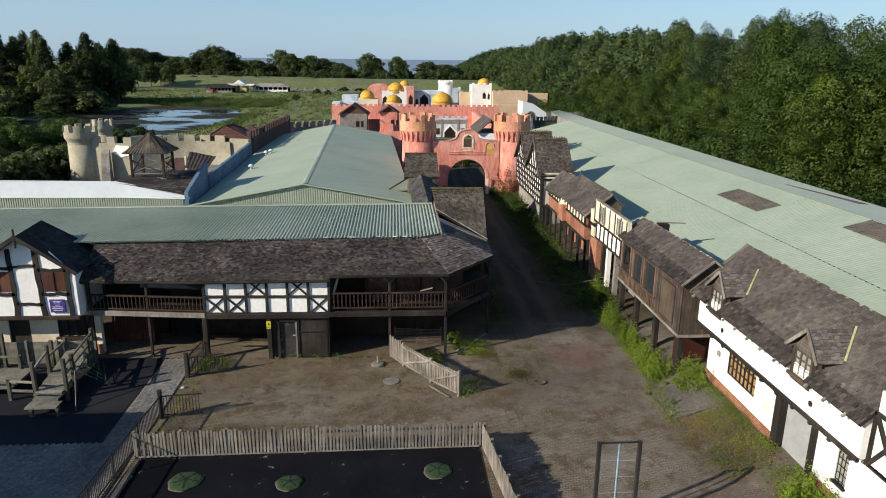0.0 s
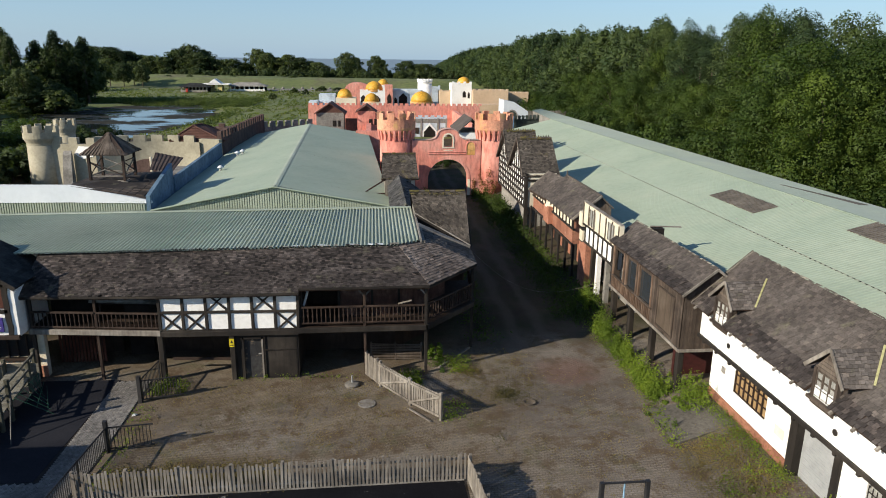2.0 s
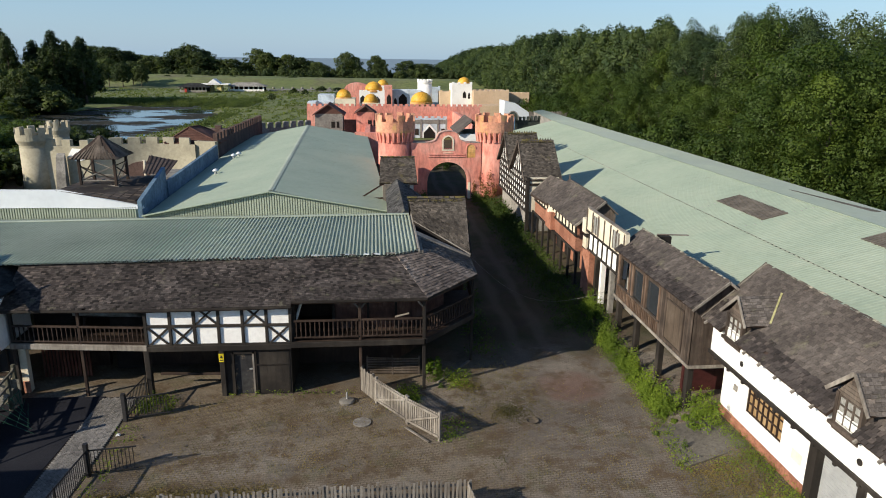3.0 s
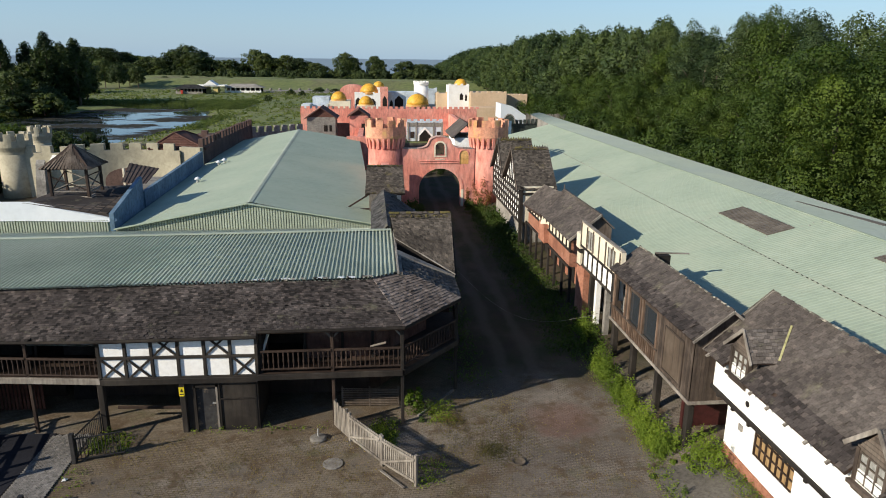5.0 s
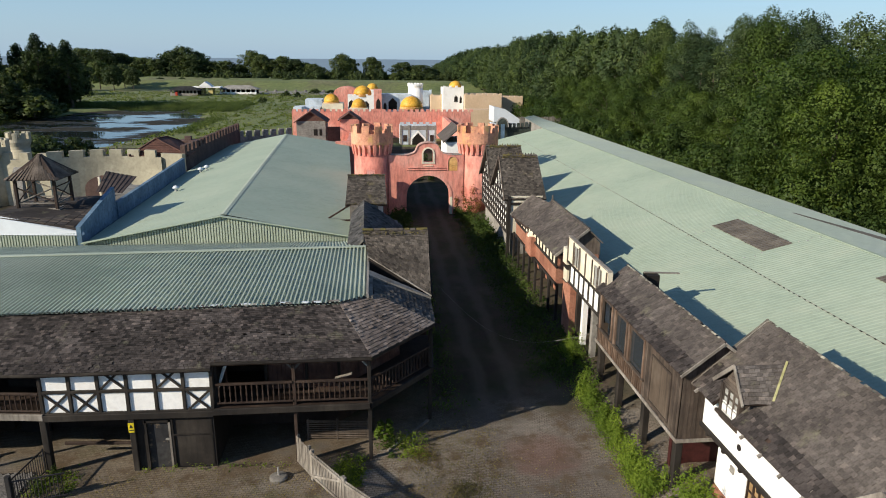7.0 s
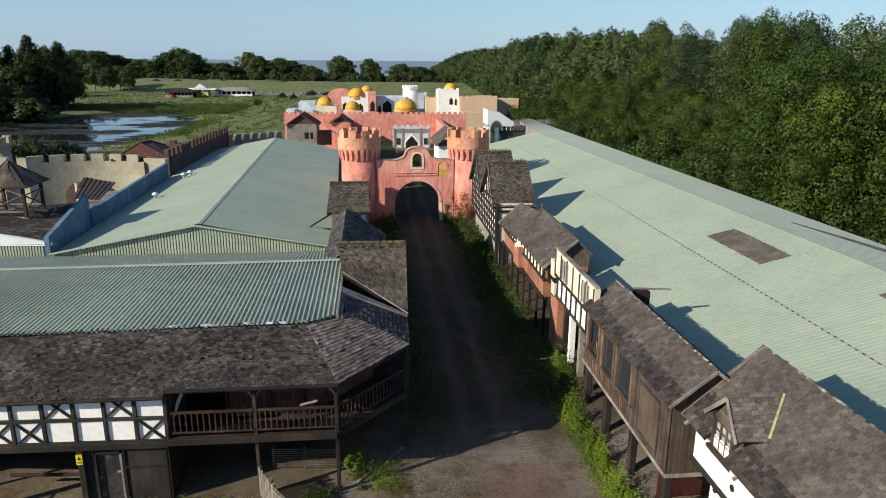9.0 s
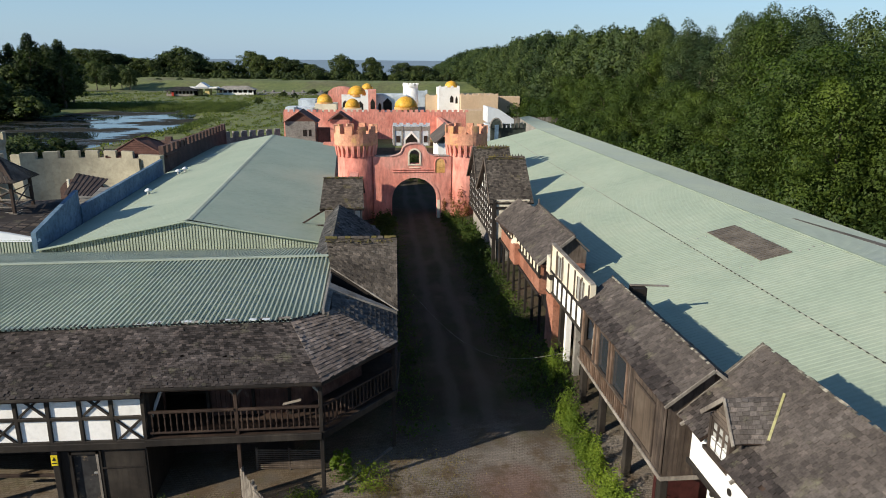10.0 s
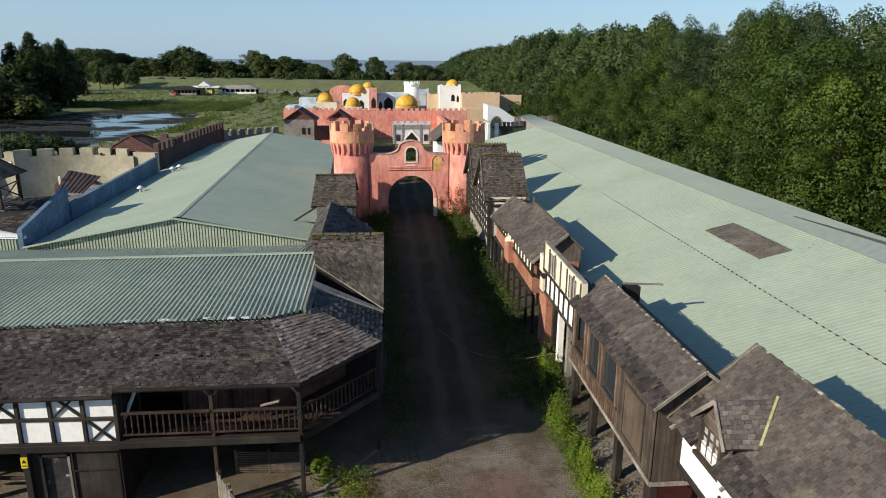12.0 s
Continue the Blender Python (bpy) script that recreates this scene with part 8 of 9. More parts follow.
# brick-paved strip and corner: setts laid in herringbone
sw = thing("sett_paving", (-13, 24, 0), "dark grey herringbone block paving round the play area", "paving", kind="structure")
sett_me = mesh_of("sett", Build().hexa([(-0.097, -0.047, 0), (0.097, -0.047, 0), (0.097, 0.047, 0), (-0.097, 0.047, 0)], [(-0.092, -0.042, 0.05), (0.092, -0.042, 0.05), (0.092, 0.042, 0.05), (-0.092, 0.042, 0.05)]), M_SETT)
rest, singles = Build(), 0
c45 = math.sqrt(0.5)
for row in range(-90, 91):
    for run in range(-30, 31):
        for k in (0, 1):
            u, v = (row + 4 * run + (3.5 if k else 1.0)) * 0.1, (row + (1.0 if k else 0.5)) * 0.1
            x, y = -13.2 + (u - v) * c45, 25.0 + (u + v) * c45
            if not ((-17.2 < x < -10.25 and 17.5 < y < 25.5) or (25.5 <= y < 33.6 and -11.75 < x < -10.15)):
                continue
            a = radians(45 + 90 * k)
            z = 0.03 + rng.uniform(-0.006, 0.006)
            if -11.75 < x < -10.2 and 25.0 < y < 29.0 and singles < 300:
                piece("sett", sett_me, Matrix.Translation((x, y, z - 0.03)) @ Matrix.Rotation(a, 4, "Z"), sw)
                singles += 1
            else:
                m = Matrix.Translation((x, y, z - 0.03)) @ Matrix.Rotation(a, 4, "Z")
                k0 = len(rest.v)
                rest.v += [tuple(m @ Vector(p)) for p in ((-0.097, -0.047, 0.02), (0.097, -0.047, 0.02), (0.097, 0.047, 0.02), (-0.097, 0.047, 0.02), (-0.092, -0.042, 0.05), (0.092, -0.042, 0.05), (0.092, 0.042, 0.05), (-0.092, 0.042, 0.05))]
                rest.f += [tuple(k0 + q for q in f_) for f_ in ((4, 5, 6, 7), (0, 1, 5, 4), (1, 2, 6, 5), (2, 3, 7, 6), (3, 0, 4, 7))]
tagged(part("setts", rest, M_SETTS, sw), kind="stuff")
solid("paving_bed", Build().hexa([(-17.2, 17.5, -0.05), (-10.2, 17.5, -0.05), (-10.1, 33.7, -0.05), (-11.8, 33.7, -0.05), (-11.9, 25.6, -0.05), (-17.2, 25.6, -0.05)], [(-17.2, 17.5, 0.028), (-10.2, 17.5, 0.028), (-10.1, 33.7, 0.028), (-11.8, 33.7, 0.028), (-11.9, 25.6, 0.028), (-17.2, 25.6, 0.028)]), M_DARK, "dark joint bed under the block paving", "paving bed")
# house beyond the play area, out of sight, whose shade lies on the paving
solid("neighbour_house", Build().box((-34, 2, 0), (-22.3, 22.6, 6.0)), M_GREYREND, "plain rendered house beside the play area", "house")

# ---- far buildings by the pond ----
for x, y, w, d, h, wall, roof, lab in ((-74.4, 306, 11, 6, 2.1, M_GREYREND, M_DARKROOF, "open grey shelter with a dark hipped roof"), (-54.8, 318, 15.5, 6, 2.1, M_WHITE, M_GREYREND, "long low white pavilion with a grey roof")):
    t = thing("far_pavilion", (x, y, 0), lab, "pavilion")
    for k in range(8):
        u = x - w / 2 + 0.4 + k * (w - 0.8) / 7
        part("column", Build().box((u - 0.25, y, 0), (u + 0.25, y + 0.5, h)), wall, t)
    part("back_wall", Build().box((x - w / 2, y + d - 0.4, 0), (x + w / 2, y + d, h)), M_DARK, t)
    part("low_wall", Build().box((x - w / 2, y - 0.2, 0), (x + w / 2, y, 0.9)), wall, t)
    part("roof", Build().hexa([(x - w / 2 - 1, y - 1, h), (x + w / 2 + 1, y - 1, h), (x + w / 2 + 1, y + d + 1, h), (x - w / 2 - 1, y + d + 1, h)], [(x - w / 2 + 3, y + 3, h + 1.6), (x + w / 2 - 3, y + 3, h + 1.6), (x + w / 2 - 3, y + d - 2.9, h + 1.6), (x - w / 2 + 3, y + d - 2.9, h + 1.6)]), roof, t)
solid("gravel_strip", Build().hexa([(-62, 321, -0.3), (-8, 318, -0.3), (-6, 341, -0.3), (-60, 345, -0.3)], [(-62, 321, 0.12), (-8, 318, 0.12), (-6, 341, 0.12), (-60, 345, 0.12)]), M_CONCRETE, "grey gravel car park beyond the pond", "car park")
for k in range(9):
    solid("boulder", Build().lathe((-52 + k * 4.6 + rng.uniform(-1, 1), 343 + rng.uniform(-1, 1), 0.1), [(0.7, 0), (0.75, 0.35), (0.5, 0.75), (0.1, 0.85)], 8), M_CONCRETE, "grey boulder edging the car park", "boulder", "object", "boulders by the car park")
gh = thing("far_gatehouse", (-62, 312, 0), "yellow gatehouse with a white pediment and flat canopy", "gatehouse")
part("wall", Build().box((-70, 313, 0), (-68.2, 318, 3)), M_YELLOWWALL, gh)
part("wall", Build().box((-66.2, 313, 0), (-64.4, 318, 3)), M_YELLOWWALL, gh)
part("canopy", Build().box((-73, 312, 2.9), (-61.1, 318, 3.4)), M_WHITE, gh)
part("pediment", Build().hexa([(-70, 311.8, 3.4), (-64.4, 311.8, 3.4), (-67.2, 311.8, 5.4)], [(-70, 317, 3.4), (-64.4, 317, 3.4), (-67.2, 317, 5.4)]), M_WHITE, gh)
solid("red_kiosk", Build().box((-77.6, 305, 0), (-76.8, 306, 1.5)), M_REDPAINT, "small red kiosk beside the grey shelter", "kiosk", "object")

# ---- small things in the yard and street ----
slp = thing("slatted_panel", (1.7, 35.2, 0), "dim grey slatted timber panel standing under the gallery", "fence panel")
for k in range(10):
    part("slat", Build().beam((0.3, 35.25, 0.1 + k * 0.09), (2.95, 35.1, 0.08 + k * 0.085), 0.02, 0.05), M_BOARDS, slp)
for x, y in ((0.35, 35.28), (1.6, 35.2), (2.92, 35.14)):
    part("upright", Build().beam((x, y, -0.05), (x, y, 1.0), 0.08, 0.08, (0, 1, 0)), M_BOARDS, slp)
litter = thing("litter_scrap", (-9.85, 30.3, 0.02), "crumpled white litter scrap on the weeds", "litter")
part("scrap", Build().hexa([(-9.95, 30.22, 0.03), (-9.78, 30.25, 0.03), (-9.76, 30.4, 0.03), (-9.93, 30.36, 0.03)], [(-9.9, 30.25, 0.1), (-9.82, 30.27, 0.13), (-9.8, 30.36, 0.08), (-9.89, 30.34, 0.12)]), M_WHITE, litter)
solid("timber_edging", Build().beam((3.75, 34.05, 0.03), (5.6, 36.4, 0.03), 0.12, 0.1), M_GREYWOOD, "weathered timber edging lying along the gallery corner", "edging", "object")
# shallow bark-coloured disc that stands for a round patch of dead plant
plant_patch = thing("rusty_fire_bowl", (7.53, 30.1, 0), "low brown disc standing for a round patch of dead plant in the yard", "bowl")
part("bowl", Build().lathe((7.53, 30.1, 0), [(0.2, 0), (0.28, 0.05), (0.29, 0.09), (0.25, 0.09), (0.15, 0.04)], 18), M_BARK, plant_patch)
cab = Build()
cpts = [Vector((7.2 + 7.0 * k / 24, 50.0 - 9.6 * k / 24, 2.0 - 1.9 * math.sin(math.pi * k / 24) + 0.3 * k / 24)) for k in range(25)]
for p, q in zip(cpts, cpts[1:]):
    cab.cyl(p, q, 0.006, n=5)
solid("street_cable", cab, M_GREYREND, "thin grey cable sagging across the street", "cable", "object")

# ---- trees and plants ----
lr = np.random.default_rng(11)


def leaf_cloud(centres, normals, size, aspect=0.75, tri=False):
    """Many small leaf sprays, each at a centre, roughly facing its normal: folded diamonds, or plain triangles for fine crowns."""
    n = len(centres)
    d = normals + lr.normal(0, 0.6, (n, 3))
    d /= np.linalg.norm(d, axis=1, keepdims=True)
    up = lr.normal(0, 1, (n, 3))
    s = np.cross(d, up)
    s /= np.linalg.norm(s, axis=1, keepdims=True) + 1e-6
    t = np.cross(d, s)
    k = size * lr.uniform(0.5, 1.4, (n, 1))
    if tri:
        v = np.stack([centres - s * k - t * k * 0.45, centres + s * k * lr.uniform(0.3, 1.0, (n, 1)) - t * k * 0.5, centres + t * k * 0.8 + s * k * lr.uniform(-0.4, 0.4, (n, 1))], 1).reshape(-1, 3)
        f = np.arange(n * 3).reshape(n, 3)
        away = np.einsum("ij,ij->i", np.cross(v[1::3] - v[0::3], v[2::3] - v[0::3]), normals) < 0
        f[away] = f[away][:, ::-1]
    else:
        v = np.stack([centres - s * k, centres + t * k * aspect * 0.55 - d * k * 0.25, centres + s * k, centres - t * k * aspect * 0.55 - d * k * 0.25], 1).reshape(-1, 3)
        f = np.arange(n * 4).reshape(n, 4)
    b = Build()
    b.v, b.f = [tuple(p) for p in v.tolist()], [tuple(q) for q in f.tolist()]
    if tri:
        # leaves share the roundness of their clump, so that clumps shade as bodies
        soft = normals / np.linalg.norm(normals, axis=1, keepdims=True) + lr.normal(0, 0.14, (n, 3))
        soft /= np.linalg.norm(soft, axis=1, keepdims=True)
        b.normals = np.repeat(soft, 3, axis=0).tolist()
    return b


def crown_points(lobes, per):
    c, nn = [], []
    for x, y, z, rx, rz in lobes:
        d = lr.normal(0, 1, (per, 3))
        d /= np.linalg.norm(d, axis=1, keepdims=True)
        r = lr.uniform(0.5, 1.1, (per, 1)) ** 0.5
        c.append(np.array([x, y, z]) + d * r * np.array([rx, rx, rz]))
        nn.append(d + np.array([0, 0, 0.35]))
    return np.concatenate(c), np.concatenate(nn)


def tree(name, height, radius, kind, per, size, mat, label, lobes_n=26):
    """Trunk with limbs, and a crown of lobes of leaf sprays with gaps between them. Stands at the origin."""
    t = thing(name, (0, 0, 0), label, "tree")
    trunk = Build()
    tr = height * 0.017
    trunk.cyl((0, 0, -0.3), (0.1, 0, height * 0.35), tr * 1.2, tr * 0.85, 8).cyl((0.1, 0, height * 0.35), (0, 0.1, height * 0.8), tr * 0.85, tr * 0.25, 8)
    lobes = []
    for k in range(lobes_n):
        u = (k + 0.5) / lobes_n
        if kind == "poplar":
            z = height * (0.14 + 0.84 * u)
            env = radius * (0.55 + 0.6 * math.sin(math.pi * min(1, 0.15 + 0.85 * u))) * (1.0 if u < 0.75 else max(0.25, (1.06 - u) / 0.31))
            lz = height * lr.uniform(0.06, 0.1)
        elif kind == "shrub":
            z = height * (0.15 + 0.75 * u)
            env = radius * math.sqrt(max(0.08, 1 - (u * 0.95) ** 2))
            lz = height * lr.uniform(0.16, 0.26)
        else:
            z = height * (0.26 + 0.7 * u)
            env = radius * math.sqrt(max(0.05, 1 - (2 * u - 0.8) ** 2 / 1.5))
            lz = height * lr.uniform(0.07, 0.12)
        a = 2.4 * k + lr.uniform(-0.5, 0.5)
        rr = env * lr.uniform(0.4, 1.0)
        x, y = rr * math.cos(a), rr * math.sin(a)
        lobes.append((x, y, z, radius * lr.uniform(0.2, 0.4), lz * lr.uniform(0.7, 1.1)))
        if k % max(4, lobes_n // 5) == 0 and kind != "shrub":
            trunk.cyl((0.05, 0, z * 0.72), (x, y, z), tr * 0.4, tr * 0.1, 5)
    c, nn = crown_points(lobes, per)
    part("trunk", trunk, M_BARK, t)
    part("crown", leaf_cloud(c, nn, size, tri=True), mat, t)
    return t


def plant(protos, x, y, z, s, sz=None):
    p = protos[lr.integers(len(protos))]
    m = Matrix.Translation((x, y, z)) @ Matrix.Rotation(lr.uniform(0, 6.28), 4, "Z") @ Matrix.Diagonal((s, s, sz or s, 1))
    return copy_thing(p, m)


def park(protos):
    """The first of each kind stands at the back of the wood."""
    for k, p in enumerate(protos):
        p.location = (86 + 6 * k, 60 + 9 * k, 0)


POPLAR_L, BROAD_L = "tall grey-green poplar with dense upright crown in the wood", "broad leafy green tree with an uneven crown"
poplars = [tree("poplar_tree", 22, 4.6, "poplar", 560, 0.13, M_LEAF_POPLAR, POPLAR_L, 46) for _ in range(3)]
back_poplars = [tree("poplar_tree", 22, 4.8, "poplar", 150, 0.3, M_LEAF_POPLAR, POPLAR_L, 40) for _ in range(3)]
tall_broads = [tree("tall_willow_tree", 20, 5.2, "broad", 560, 0.14, M_LEAF_POPLAR, "tall pale green willow-like tree in the wood", 48) for _ in range(2)]
tall_greens = [tree("tall_green_tree", 20, 5.2, "broad", 520, 0.145, M_LEAF, "tall green broadleaf tree in the wood", 48) for _ in range(2)]
broads = [tree("broadleaf_tree", 13, 4.4, "broad", 560, 0.11, M_LEAF, BROAD_L, 44) for _ in range(3)]
lights = [tree("light_broadleaf_tree", 13, 4.8, "broad", 600, 0.108, M_LEAF_LIGHT, "fresh green round-crowned tree at the edge of the wood", 46) for _ in range(2)]
darks = [tree("dark_tree", 12, 5.0, "broad", 130, 0.27, M_LEAF_DARK, "dark round-crowned tree beyond the pond", 54) for _ in range(3)]
far_pops = [tree("far_poplar", 22, 3.4, "poplar", 130, 0.27, M_LEAF_DARK, "tall dark poplar beyond the pond", 70) for _ in range(3)]
bushes = [tree("bush", 4.0, 3.0, "shrub", 420, 0.1, M_LEAF, "thick green bush at the edge of the trees", 20) for _ in range(3)]
scrubs = [tree("scrub_bush", 4.0, 3.2, "shrub", 110, 0.28, M_LEAF_DARK, "grey-green scrub bush on the dunes", 14) for _ in range(3)]
park(poplars + back_poplars + tall_broads + tall_greens + broads + lights + darks + far_pops + bushes + scrubs)


def wood_top(y):
    """Height of the wood's skyline along its length."""
    return float(np.interp(y, (40, 70, 78, 86, 95, 105, 118, 150, 220, 290, 420, 560, 680), (18.6, 20.2, 21.8, 23.2, 23.8, 22.4, 23.4, 23.8, 24.2, 24.6, 22.8, 17, 9.5)))


# wood on the right: bushes and lower trees along the shed, then ranks of tall ones
for k in range(37):
    plant(bushes, 36.9 + 1.2 * lr.uniform(-1, 1) + 0.02 * k * 2.8, 47 + k * 3.0, 0, lr.uniform(0.75, 1.25))
for k in range(29):
    plant(bushes, 40.6 + 1.5 * lr.uniform(-1, 1), 52 + k * 4.4, 0, lr.uniform(1.1, 1.9))
for k in range(21):
    plant(broads, 45.0 + 2.2 * lr.uniform(-1, 1), 57 + k * 5.2 + lr.uniform(-1.5, 1.5), 0, lr.uniform(0.7, 1.05))
for x, y, s in ((40.8, 61, 1.1), (41.8, 66, 1.3), (46.5, 61, 1.25), (42.0, 70.5, 0.85), (48.5, 57, 1.1), (44, 92, 0.8), (45, 118, 0.85)):
    plant(lights, x, y, 0, s)
for row, (x0, step, n_) in enumerate(((50, 4.6, 133), (55.5, 5.4, 113))):
    for k in range(n_):
        y = 62 + row * 6 + k * step
        if y > 300 and k % 2:
            continue
        h = wood_top(y) * (lr.uniform(0.76, 1.0) if row == 0 else lr.uniform(0.88, 1.04))
        near = row < 2 and y < 135
        kinds = (poplars, tall_broads, poplars, tall_greens, poplars) if near else (back_poplars,)
        kin = kinds[lr.integers(len(kinds))]
        top = 21.3 if kin in (tall_broads, tall_greens) else 23.4
        plant(kin, x0 + lr.uniform(-1.6, 1.6) + 0.02 * y, y + lr.uniform(-1.5, 1.5), 0, lr.uniform(0.85, 1.1) * (1.35 if y > 300 else 1.0), h / top)
# scrub, single trees and taller groups along the dunes, with the sea between
for x, top, s in ((-112, 21.5, 1.0), (-118, 19, 1.0), (-106, 17, 0.9), (-156, 19.5, 1.1), (-168, 20, 1.1), (-148, 17, 0.9), (-135, 14.5, 1.0), (-126, 14, 0.9), (-71, 19.4, 0.85), (-64, 17, 0.7), (-52, 16.2, 0.8), (-45, 14.5, 0.8),
                  (-34, 11.7, 0.7), (-16, 17.7, 0.75), (2, 16.2, 0.6), (22, 13, 0.9), (-86, 13, 0.9), (-95, 12.5, 0.8), (33, 11.5, 0.9), (-180, 19, 1.2), (-195, 18, 1.2)):
    plant(darks, x, 450 + lr.uniform(-6, 6), 1.0, s * 1.9, (top - 0.5) / 12.6)
    plant(darks, x + 7 * s, 456 + lr.uniform(-6, 6), 1.0, s * 1.5, (top - 2.0) / 13.5)
for k in range(96):
    plant(scrubs, -170 + k * 2.4 + lr.uniform(-2, 2), 425 + lr.uniform(-8, 16), 2.0, lr.uniform(1.0, 1.6), lr.uniform(1.0, 1.5))
for k in range(24):
    plant(scrubs, lr.uniform(-115, 62), lr.uniform(396, 415), 1.5, lr.uniform(0.9, 1.5), lr.uniform(0.5, 0.8))
for k in range(16):
    plant(scrubs, lr.uniform(-36, 0), lr.uniform(250, 335), 0.0, lr.uniform(0.4, 0.9), lr.uniform(0.35, 0.6))
for k in range(30):
    plant(darks, -60 + k * 4.0 + lr.uniform(-2, 2), 438 + lr.uniform(-6, 8), 1.5, lr.uniform(0.4, 0.6), lr.uniform(0.42, 0.6))
# dark wood on the left beyond the pond
for k, (x, top) in enumerate(((-111, 22.9), (-119, 21), (-104, 19.5), (-96.5, 22.3), (-90, 20.7), (-116, 22.5), (-125, 21), (-131, 22), (-108, 21), (-122, 22.5), (-99, 18), (-137, 21), (-144, 22), (-150, 20))):
    plant(far_pops, x, 230 + lr.uniform(-6, 10), 0, lr.uniform(0.85, 1.1), (top - 0.8) / 22.5)
for k in range(34):
    plant(darks, -122 + lr.uniform(-36, 30), 218 + lr.uniform(-22, 40), 0, lr.uniform(0.8, 1.15))
for k in range(26):
    plant(far_pops, -128 + lr.uniform(-40, 32), 240 + lr.uniform(-12, 24), 0, lr.uniform(0.8, 1.1), lr.uniform(0.72, 0.9))
for k in range(60):
    plant(scrubs, -118 + lr.uniform(-42, 34), 206 + lr.uniform(-10, 16), 0, lr.uniform(1.2, 2.0), lr.uniform(1.0, 1.7))
for k in range(26):
    plant(darks, -160 + lr.uniform(-30, 50), 330 + lr.uniform(-50, 60), 0, lr.uniform(0.8, 1.1))
willows = [tree("pond_willow", 6, 3.6, "shrub", 230, 0.17, M_LEAF, "dark green willow bush on the pond bank", 24) for _ in range(2)]
for k, p in enumerate(willows):
    p.location = (-62 - 5 * k, 100, -0.3)
for k in range(40):
    plant(willows, -58 + lr.uniform(-22, 9), 106 + lr.uniform(-14, 18), -0.2, lr.uniform(0.8, 1.15), lr.uniform(0.65, 1.0))
for k in range(48):
    plant(scrubs, -108 + lr.uniform(-24, 13), 175 + lr.uniform(-30, 70), -0.3, lr.uniform(0.8, 1.6))
for k in range(22):
    plant(scrubs, -45.5 + lr.uniform(-3, 3), 78 + k * 2.0, -0.2, lr.uniform(0.7, 1.1))


def weeds(name, n, area, size, height, mat, label, clump=0.5, seed=3):
    """Uncountable low growth inside plan boxes (x0, x1, y0, y1)."""
    r = np.random.default_rng(seed)
    cs, ns = [], []
    for x0, x1, y0, y1, share in area:
        m_ = int(n * share / 9)
        cx, cy, rad = r.uniform(x0, x1, m_), r.uniform(y0, y1, m_), r.uniform(0.4, 1.0, m_)
        p = np.stack([np.repeat(cx, 9) + r.normal(0, clump, 9 * m_) * np.repeat(rad, 9), np.repeat(cy, 9) + r.normal(0, clump, 9 * m_) * np.repeat(rad, 9), np.zeros(9 * m_)], 1)
        base = np.array([yard_z(a, b_) if -45 < a < 43 and -29 < b_ < 135 else land(a, b_) for a, b_ in p[:, :2]])
        p[:, 2] = base + r.uniform(0.02, 1, 9 * m_) ** 1.4 * height * np.repeat(rad, 9)
        cs.append(p)
        d = r.normal(0, 1, (9 * m_, 3))
        d[:, 2] = abs(d[:, 2])
        ns.append(d)
    b = leaf_cloud(np.concatenate(cs), np.concatenate(ns), size)
    return solid(name, b, mat, label, "weeds", "stuff")


def brambles(name, n, boxes, height, size, mat, label, seed, per=110):
    """Domed clumps of leaves, crowded together inside plan boxes (x0, x1, y0, y1, share)."""
    r = np.random.default_rng(seed)
    cs, ns = [], []
    for x0, x1, y0, y1, share in boxes:
        hub = r.uniform(y0, y1)
        for _ in range(int(n * share)):
            if r.random() < 0.3:
                hub = r.uniform(y0, y1)
            cx, cy, rad, h = r.uniform(x0, x1), min(y1, max(y0, hub + r.normal(0, 0.55))), r.uniform(0.14, 0.42), height * r.uniform(0.2, 1.2) ** 1.7
            d = r.normal(0, 1, (per, 3))
            d[:, 2] = abs(d[:, 2])
            d /= np.linalg.norm(d, axis=1, keepdims=True)
            k = r.uniform(0.6, 1.1, (per, 1))
            cs.append(np.array([cx, cy, yard_z(cx, cy)]) + d * k * np.array([rad, rad, h]))
            ns.append(d + np.array([0, 0, 0.3]))
    return solid(name, leaf_cloud(np.concatenate(cs), np.concatenate(ns), size), mat, label, "weeds", "stuff")


brambles("bright_brambles", 205, [(13.25, 13.75, 30.2, 39.6, 0.56), (14.2, 15.2, 28.2, 29.3, 0.1), (13.3, 14.3, 29.4, 31.0, 0.1), (13.3, 14.5, 40.0, 46.0, 0.14), (14.1, 15.3, 16.6, 20.4, 0.18), (13.3, 14.6, 16.4, 18.4, 0.08)], 1.12, 0.06, M_LEAF_BRIGHT, "bright green brambles and weeds under the stilt house", 31)
shrub = tree("small_shrub", 1.0, 0.55, "shrub", 60, 0.075, M_LEAF_BRIGHT, "small bright green shrub by the gallery post", 9)
shrub.location = (3.65, 34.75, 0)
brambles("yard_brambles", 46, [(1.2, 2.6, 31.9, 33.4, 0.45), (3.4, 4.2, 33.6, 34.4, 0.1), (-9.7, -8.4, 32.3, 33.4, 0.2), (12.5, 13.3, 24.8, 28.9, 0.1)], 0.42, 0.05, M_LEAF, "low green weeds by the gallery posts and gate", 33)
weeds("bright_weeds", 13000, [(12.9, 13.5, 29.5, 39.5, 0.35), (13.6, 15.4, 24.6, 26.2, 0.05), (14.9, 15.5, 22.4, 28.5, 0.2), (14.2, 15.4, 18.5, 21.5, 0.2), (13.4, 14.8, 16.0, 19.5, 0.2)], 0.036, 0.35, M_LEAF_BRIGHT, "bright green brambles and weeds under the stilt house", 0.22)
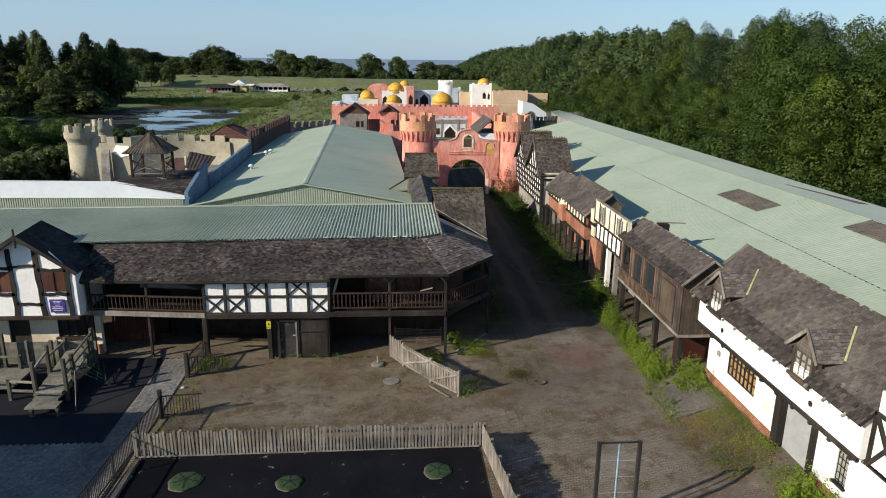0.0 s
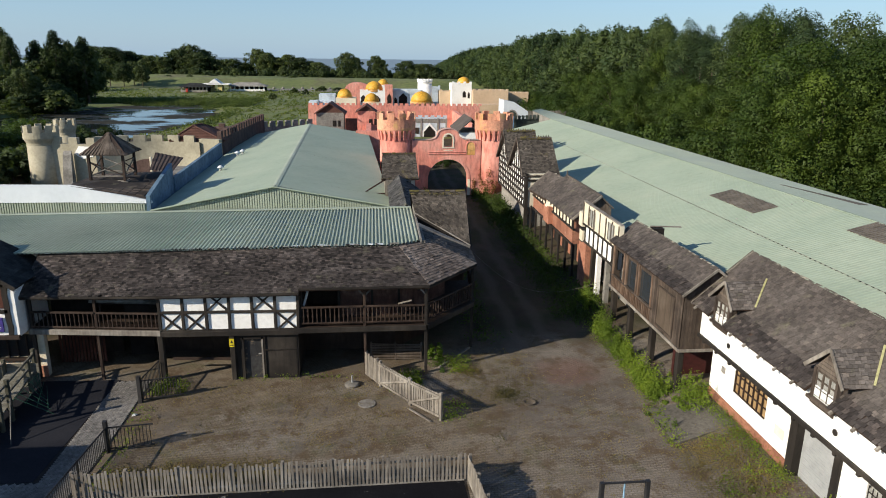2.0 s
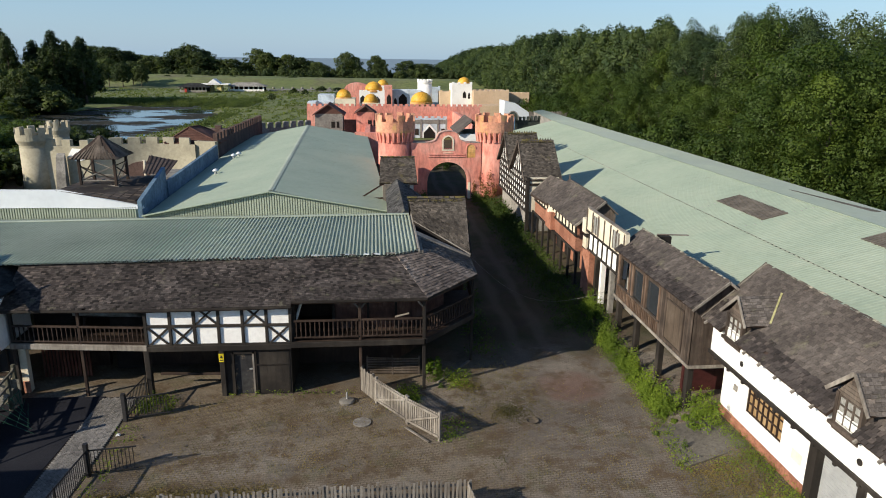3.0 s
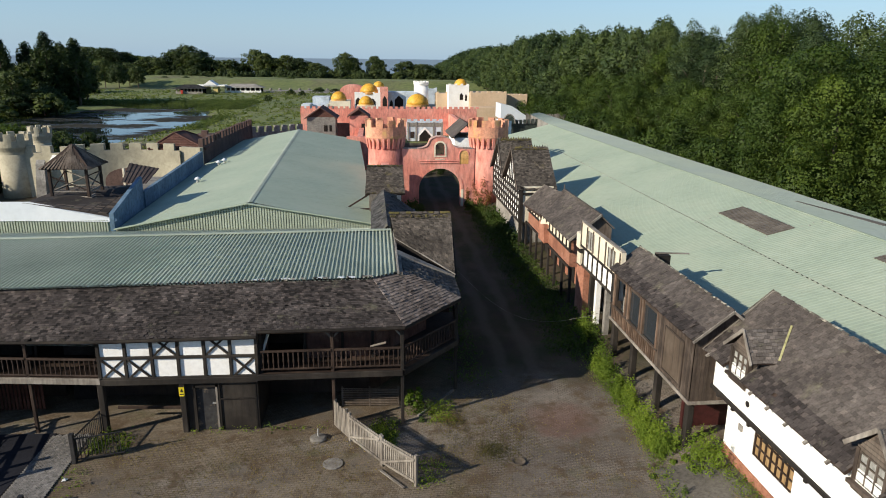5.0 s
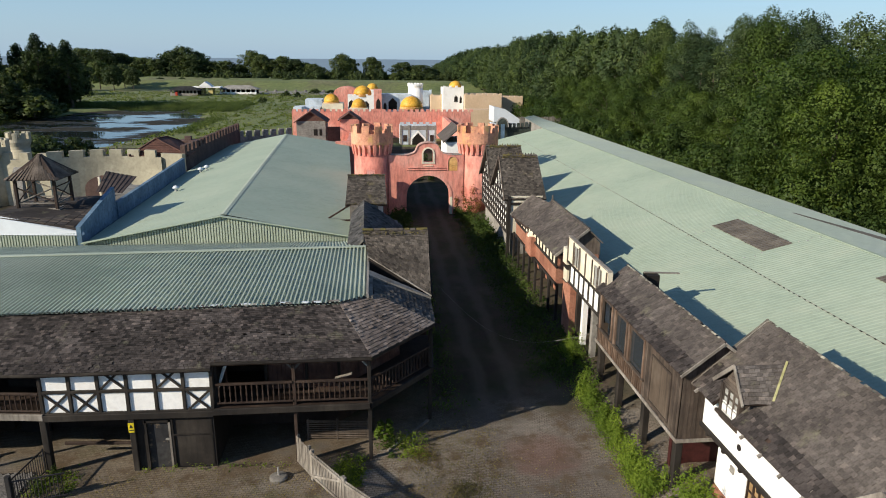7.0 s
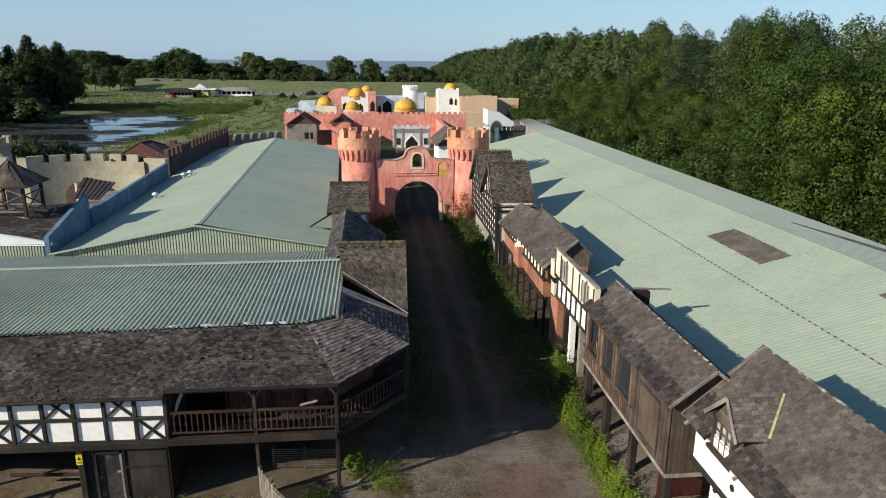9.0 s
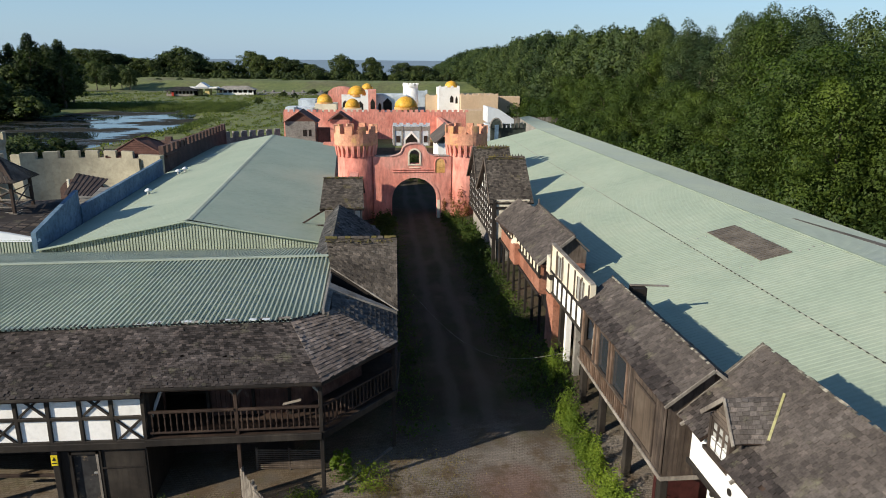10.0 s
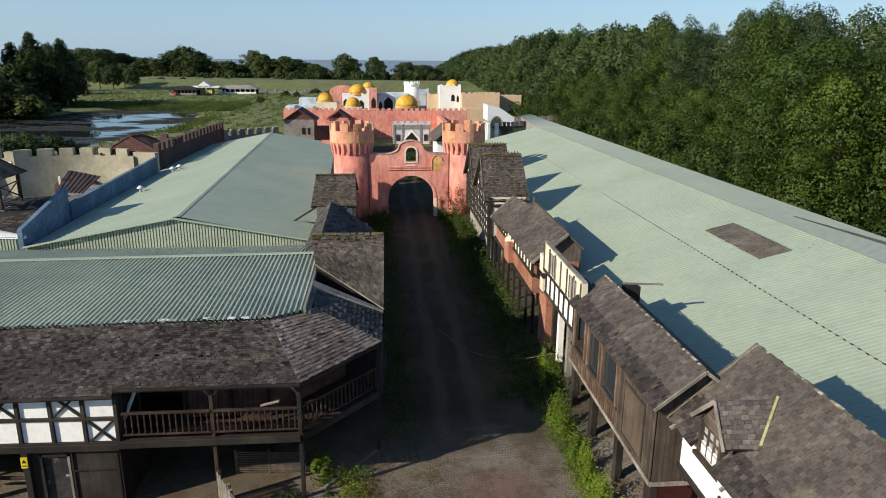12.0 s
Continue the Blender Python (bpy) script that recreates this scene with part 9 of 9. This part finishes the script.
weeds("street_weeds", 15000, [(12.5, 14.3, 39.5, 62, 0.42), (12.2, 14.0, 62, 77, 0.2), (5.8, 7.2, 37, 60, 0.12), (5.0, 6.8, 60, 78, 0.13)], 0.09, 0.6, M_LEAF, "green weeds growing along the street edges", 0.35, 5)
weeds("tall_weeds", 3600, [(13.2, 14.0, 62, 74, 0.6), (5.0, 6.3, 68, 78, 0.4)], 0.14, 1.3, M_LEAF, "tall bushes before the pink gate", 0.4, 6)
weeds("dry_weeds", 32000, [(4.3, 8.4, 30.0, 35.8, 0.14), (6.2, 7.0, 30.7, 31.3, 0.04), (4.8, 5.6, 33.2, 34.0, 0.04), (-8, 12, 25.5, 33, 0.12), (12.7, 13.6, 24.5, 38, 0.1), (13.4, 15.3, 22.4, 26.4, 0.12),  (-9, 2, 27.0, 33.0, 0.16), (12.4, 14.8, 22.0, 26.0, 0.2), (5, 12, 21, 29, 0.08), (-9.5, -3.0, 24.8, 26.2, 0.4)], 0.032, 0.15, M_LEAF_DRY, "dry straw-coloured weeds in the yard", 0.4, 7)
weeds("yard_weeds", 4500, [(4.2, 5.4, 33.4, 35.2, 0.2), (1.6, 2.8, 31.6, 33.4, 0.2), (-9.8, -8.2, 32.0, 33.4, 0.1), (-6, 0, 33.2, 33.6, 0.05), (3.4, 4.6, 28.7, 30.6, 0.1), (12.4, 13.2, 25.8, 29.2, 0.15), (-9.9, -9.2, 24.7, 31.0, 0.08), (13.0, 14.8, 21.6, 24.0, 0.12)], 0.05, 0.4, M_LEAF_BRIGHT, "green weeds by the fences and posts", 0.16, 8)
def vine(name, n, spots, mat, label, seed, size):
    """Climbing leaves on upright surfaces; spots: centre x, y, radius, from and to angle, height."""
    r = np.random.default_rng(seed)
    cs, ns = [], []
    for x, y, rad, a0, a1, h, share in spots:
        k = int(n * share)
        a = np.radians(r.uniform(a0, a1, k))
        top = h * (0.45 + 0.55 * np.sin(a * 5 + x) ** 2)
        d = np.stack([np.cos(a), np.sin(a), np.zeros(k)], 1)
        cs.append(np.array([x, y, 0]) + d * (rad + r.uniform(0.02, 0.3, (k, 1))) + np.stack([np.zeros(k), np.zeros(k), r.uniform(0, 1, k) ** 1.3 * top], 1))
        ns.append(d + np.array([0, 0, 0.3]))
    return solid(name, leaf_cloud(np.concatenate(cs), np.concatenate(ns), size), mat, label, "vine", "stuff")


vine("climbing_vine", 900, [(14.2, 80.2, 1.95, 185, 275, 3.4, 0.8), (11.9, 79.05, 0.02, 200, 340, 2.2, 0.2)], M_LEAF_RUST, "rust-red climbing vine on the gate tower", 41, 0.1)
brambles("gate_brambles", 46, [(4.9, 6.9, 75.5, 78.6, 0.6), (11.6, 13.2, 75.5, 78.4, 0.4)], 0.95, 0.1, M_LEAF, "dark green bushes on both sides of the pink gate", 43)
def ridge_moss(lines, n, seed):
    """Tufts of moss along roof edges; lines: from, to."""
    r = np.random.default_rng(seed)
    a, b_ = np.array([q[0] for q in lines], float), np.array([q[1] for q in lines], float)
    w = r.integers(0, len(lines), n)
    u = r.uniform(0, 1, (n, 1))
    c = a[w] * (1 - u) + b_[w] * u + r.normal(0, 1, (n, 3)) * np.array([0.05, 0.12, 0.03])
    return solid("roof_moss", leaf_cloud(c, r.normal(0, 1, (n, 3)) + np.array([0, 0, 0.6]), 0.07), M_MOSS, "ochre moss along the ridges of old tiled roofs", "moss", "stuff")


ridge_moss([((1.35, 60.7, 7.25), (4.15, 60.7, 7.25)), ((1.25, 58.0, 5.6), (4.2, 58.0, 5.6)), ((TX0, 64.2, 8.1), (TX1, 64.2, 8.1)), ((TX0, 70.8, 8.1), (TX1, 70.8, 8.1)), ((2.8, 42.55, 7.3), (6.0, 42.55, 7.3))], 900, 71)
for x, y, k in ((6.8, 99, 0.7), (8.6, 103, 0.95), (10.4, 100, 0.8), (11.8, 104, 1.0), (7.6, 107, 1.0), (9.8, 109, 1.1)):
    plant(bushes, x, y, 0, 0.55 * k)
weeds("reeds", 52000, [(-98, -52, 236, 250, 0.55), (-54, -38, 222, 256, 0.3), (-42, -36, 160, 200, 0.06), (-96, -88, 190, 225, 0.09)], 0.26, 1.3, M_REED, "pale green reeds round the pond", 0.9, 9)
weeds("meadow_tussocks", 14000, [(-46, -5, 110, 330, 0.6), (-130, -40, 255, 340, 0.4)], 0.4, 0.6, M_REED, "tussocks of rough grass on the meadow", 0.9, 10)

weeds("street_grass", 13000, [(11.5, 13.2, 40, 76, 0.8), (6.0, 7.4, 40, 76, 0.2)], 0.06, 0.16, M_LEAF, "low grass creeping over the street edges", 0.35, 12)
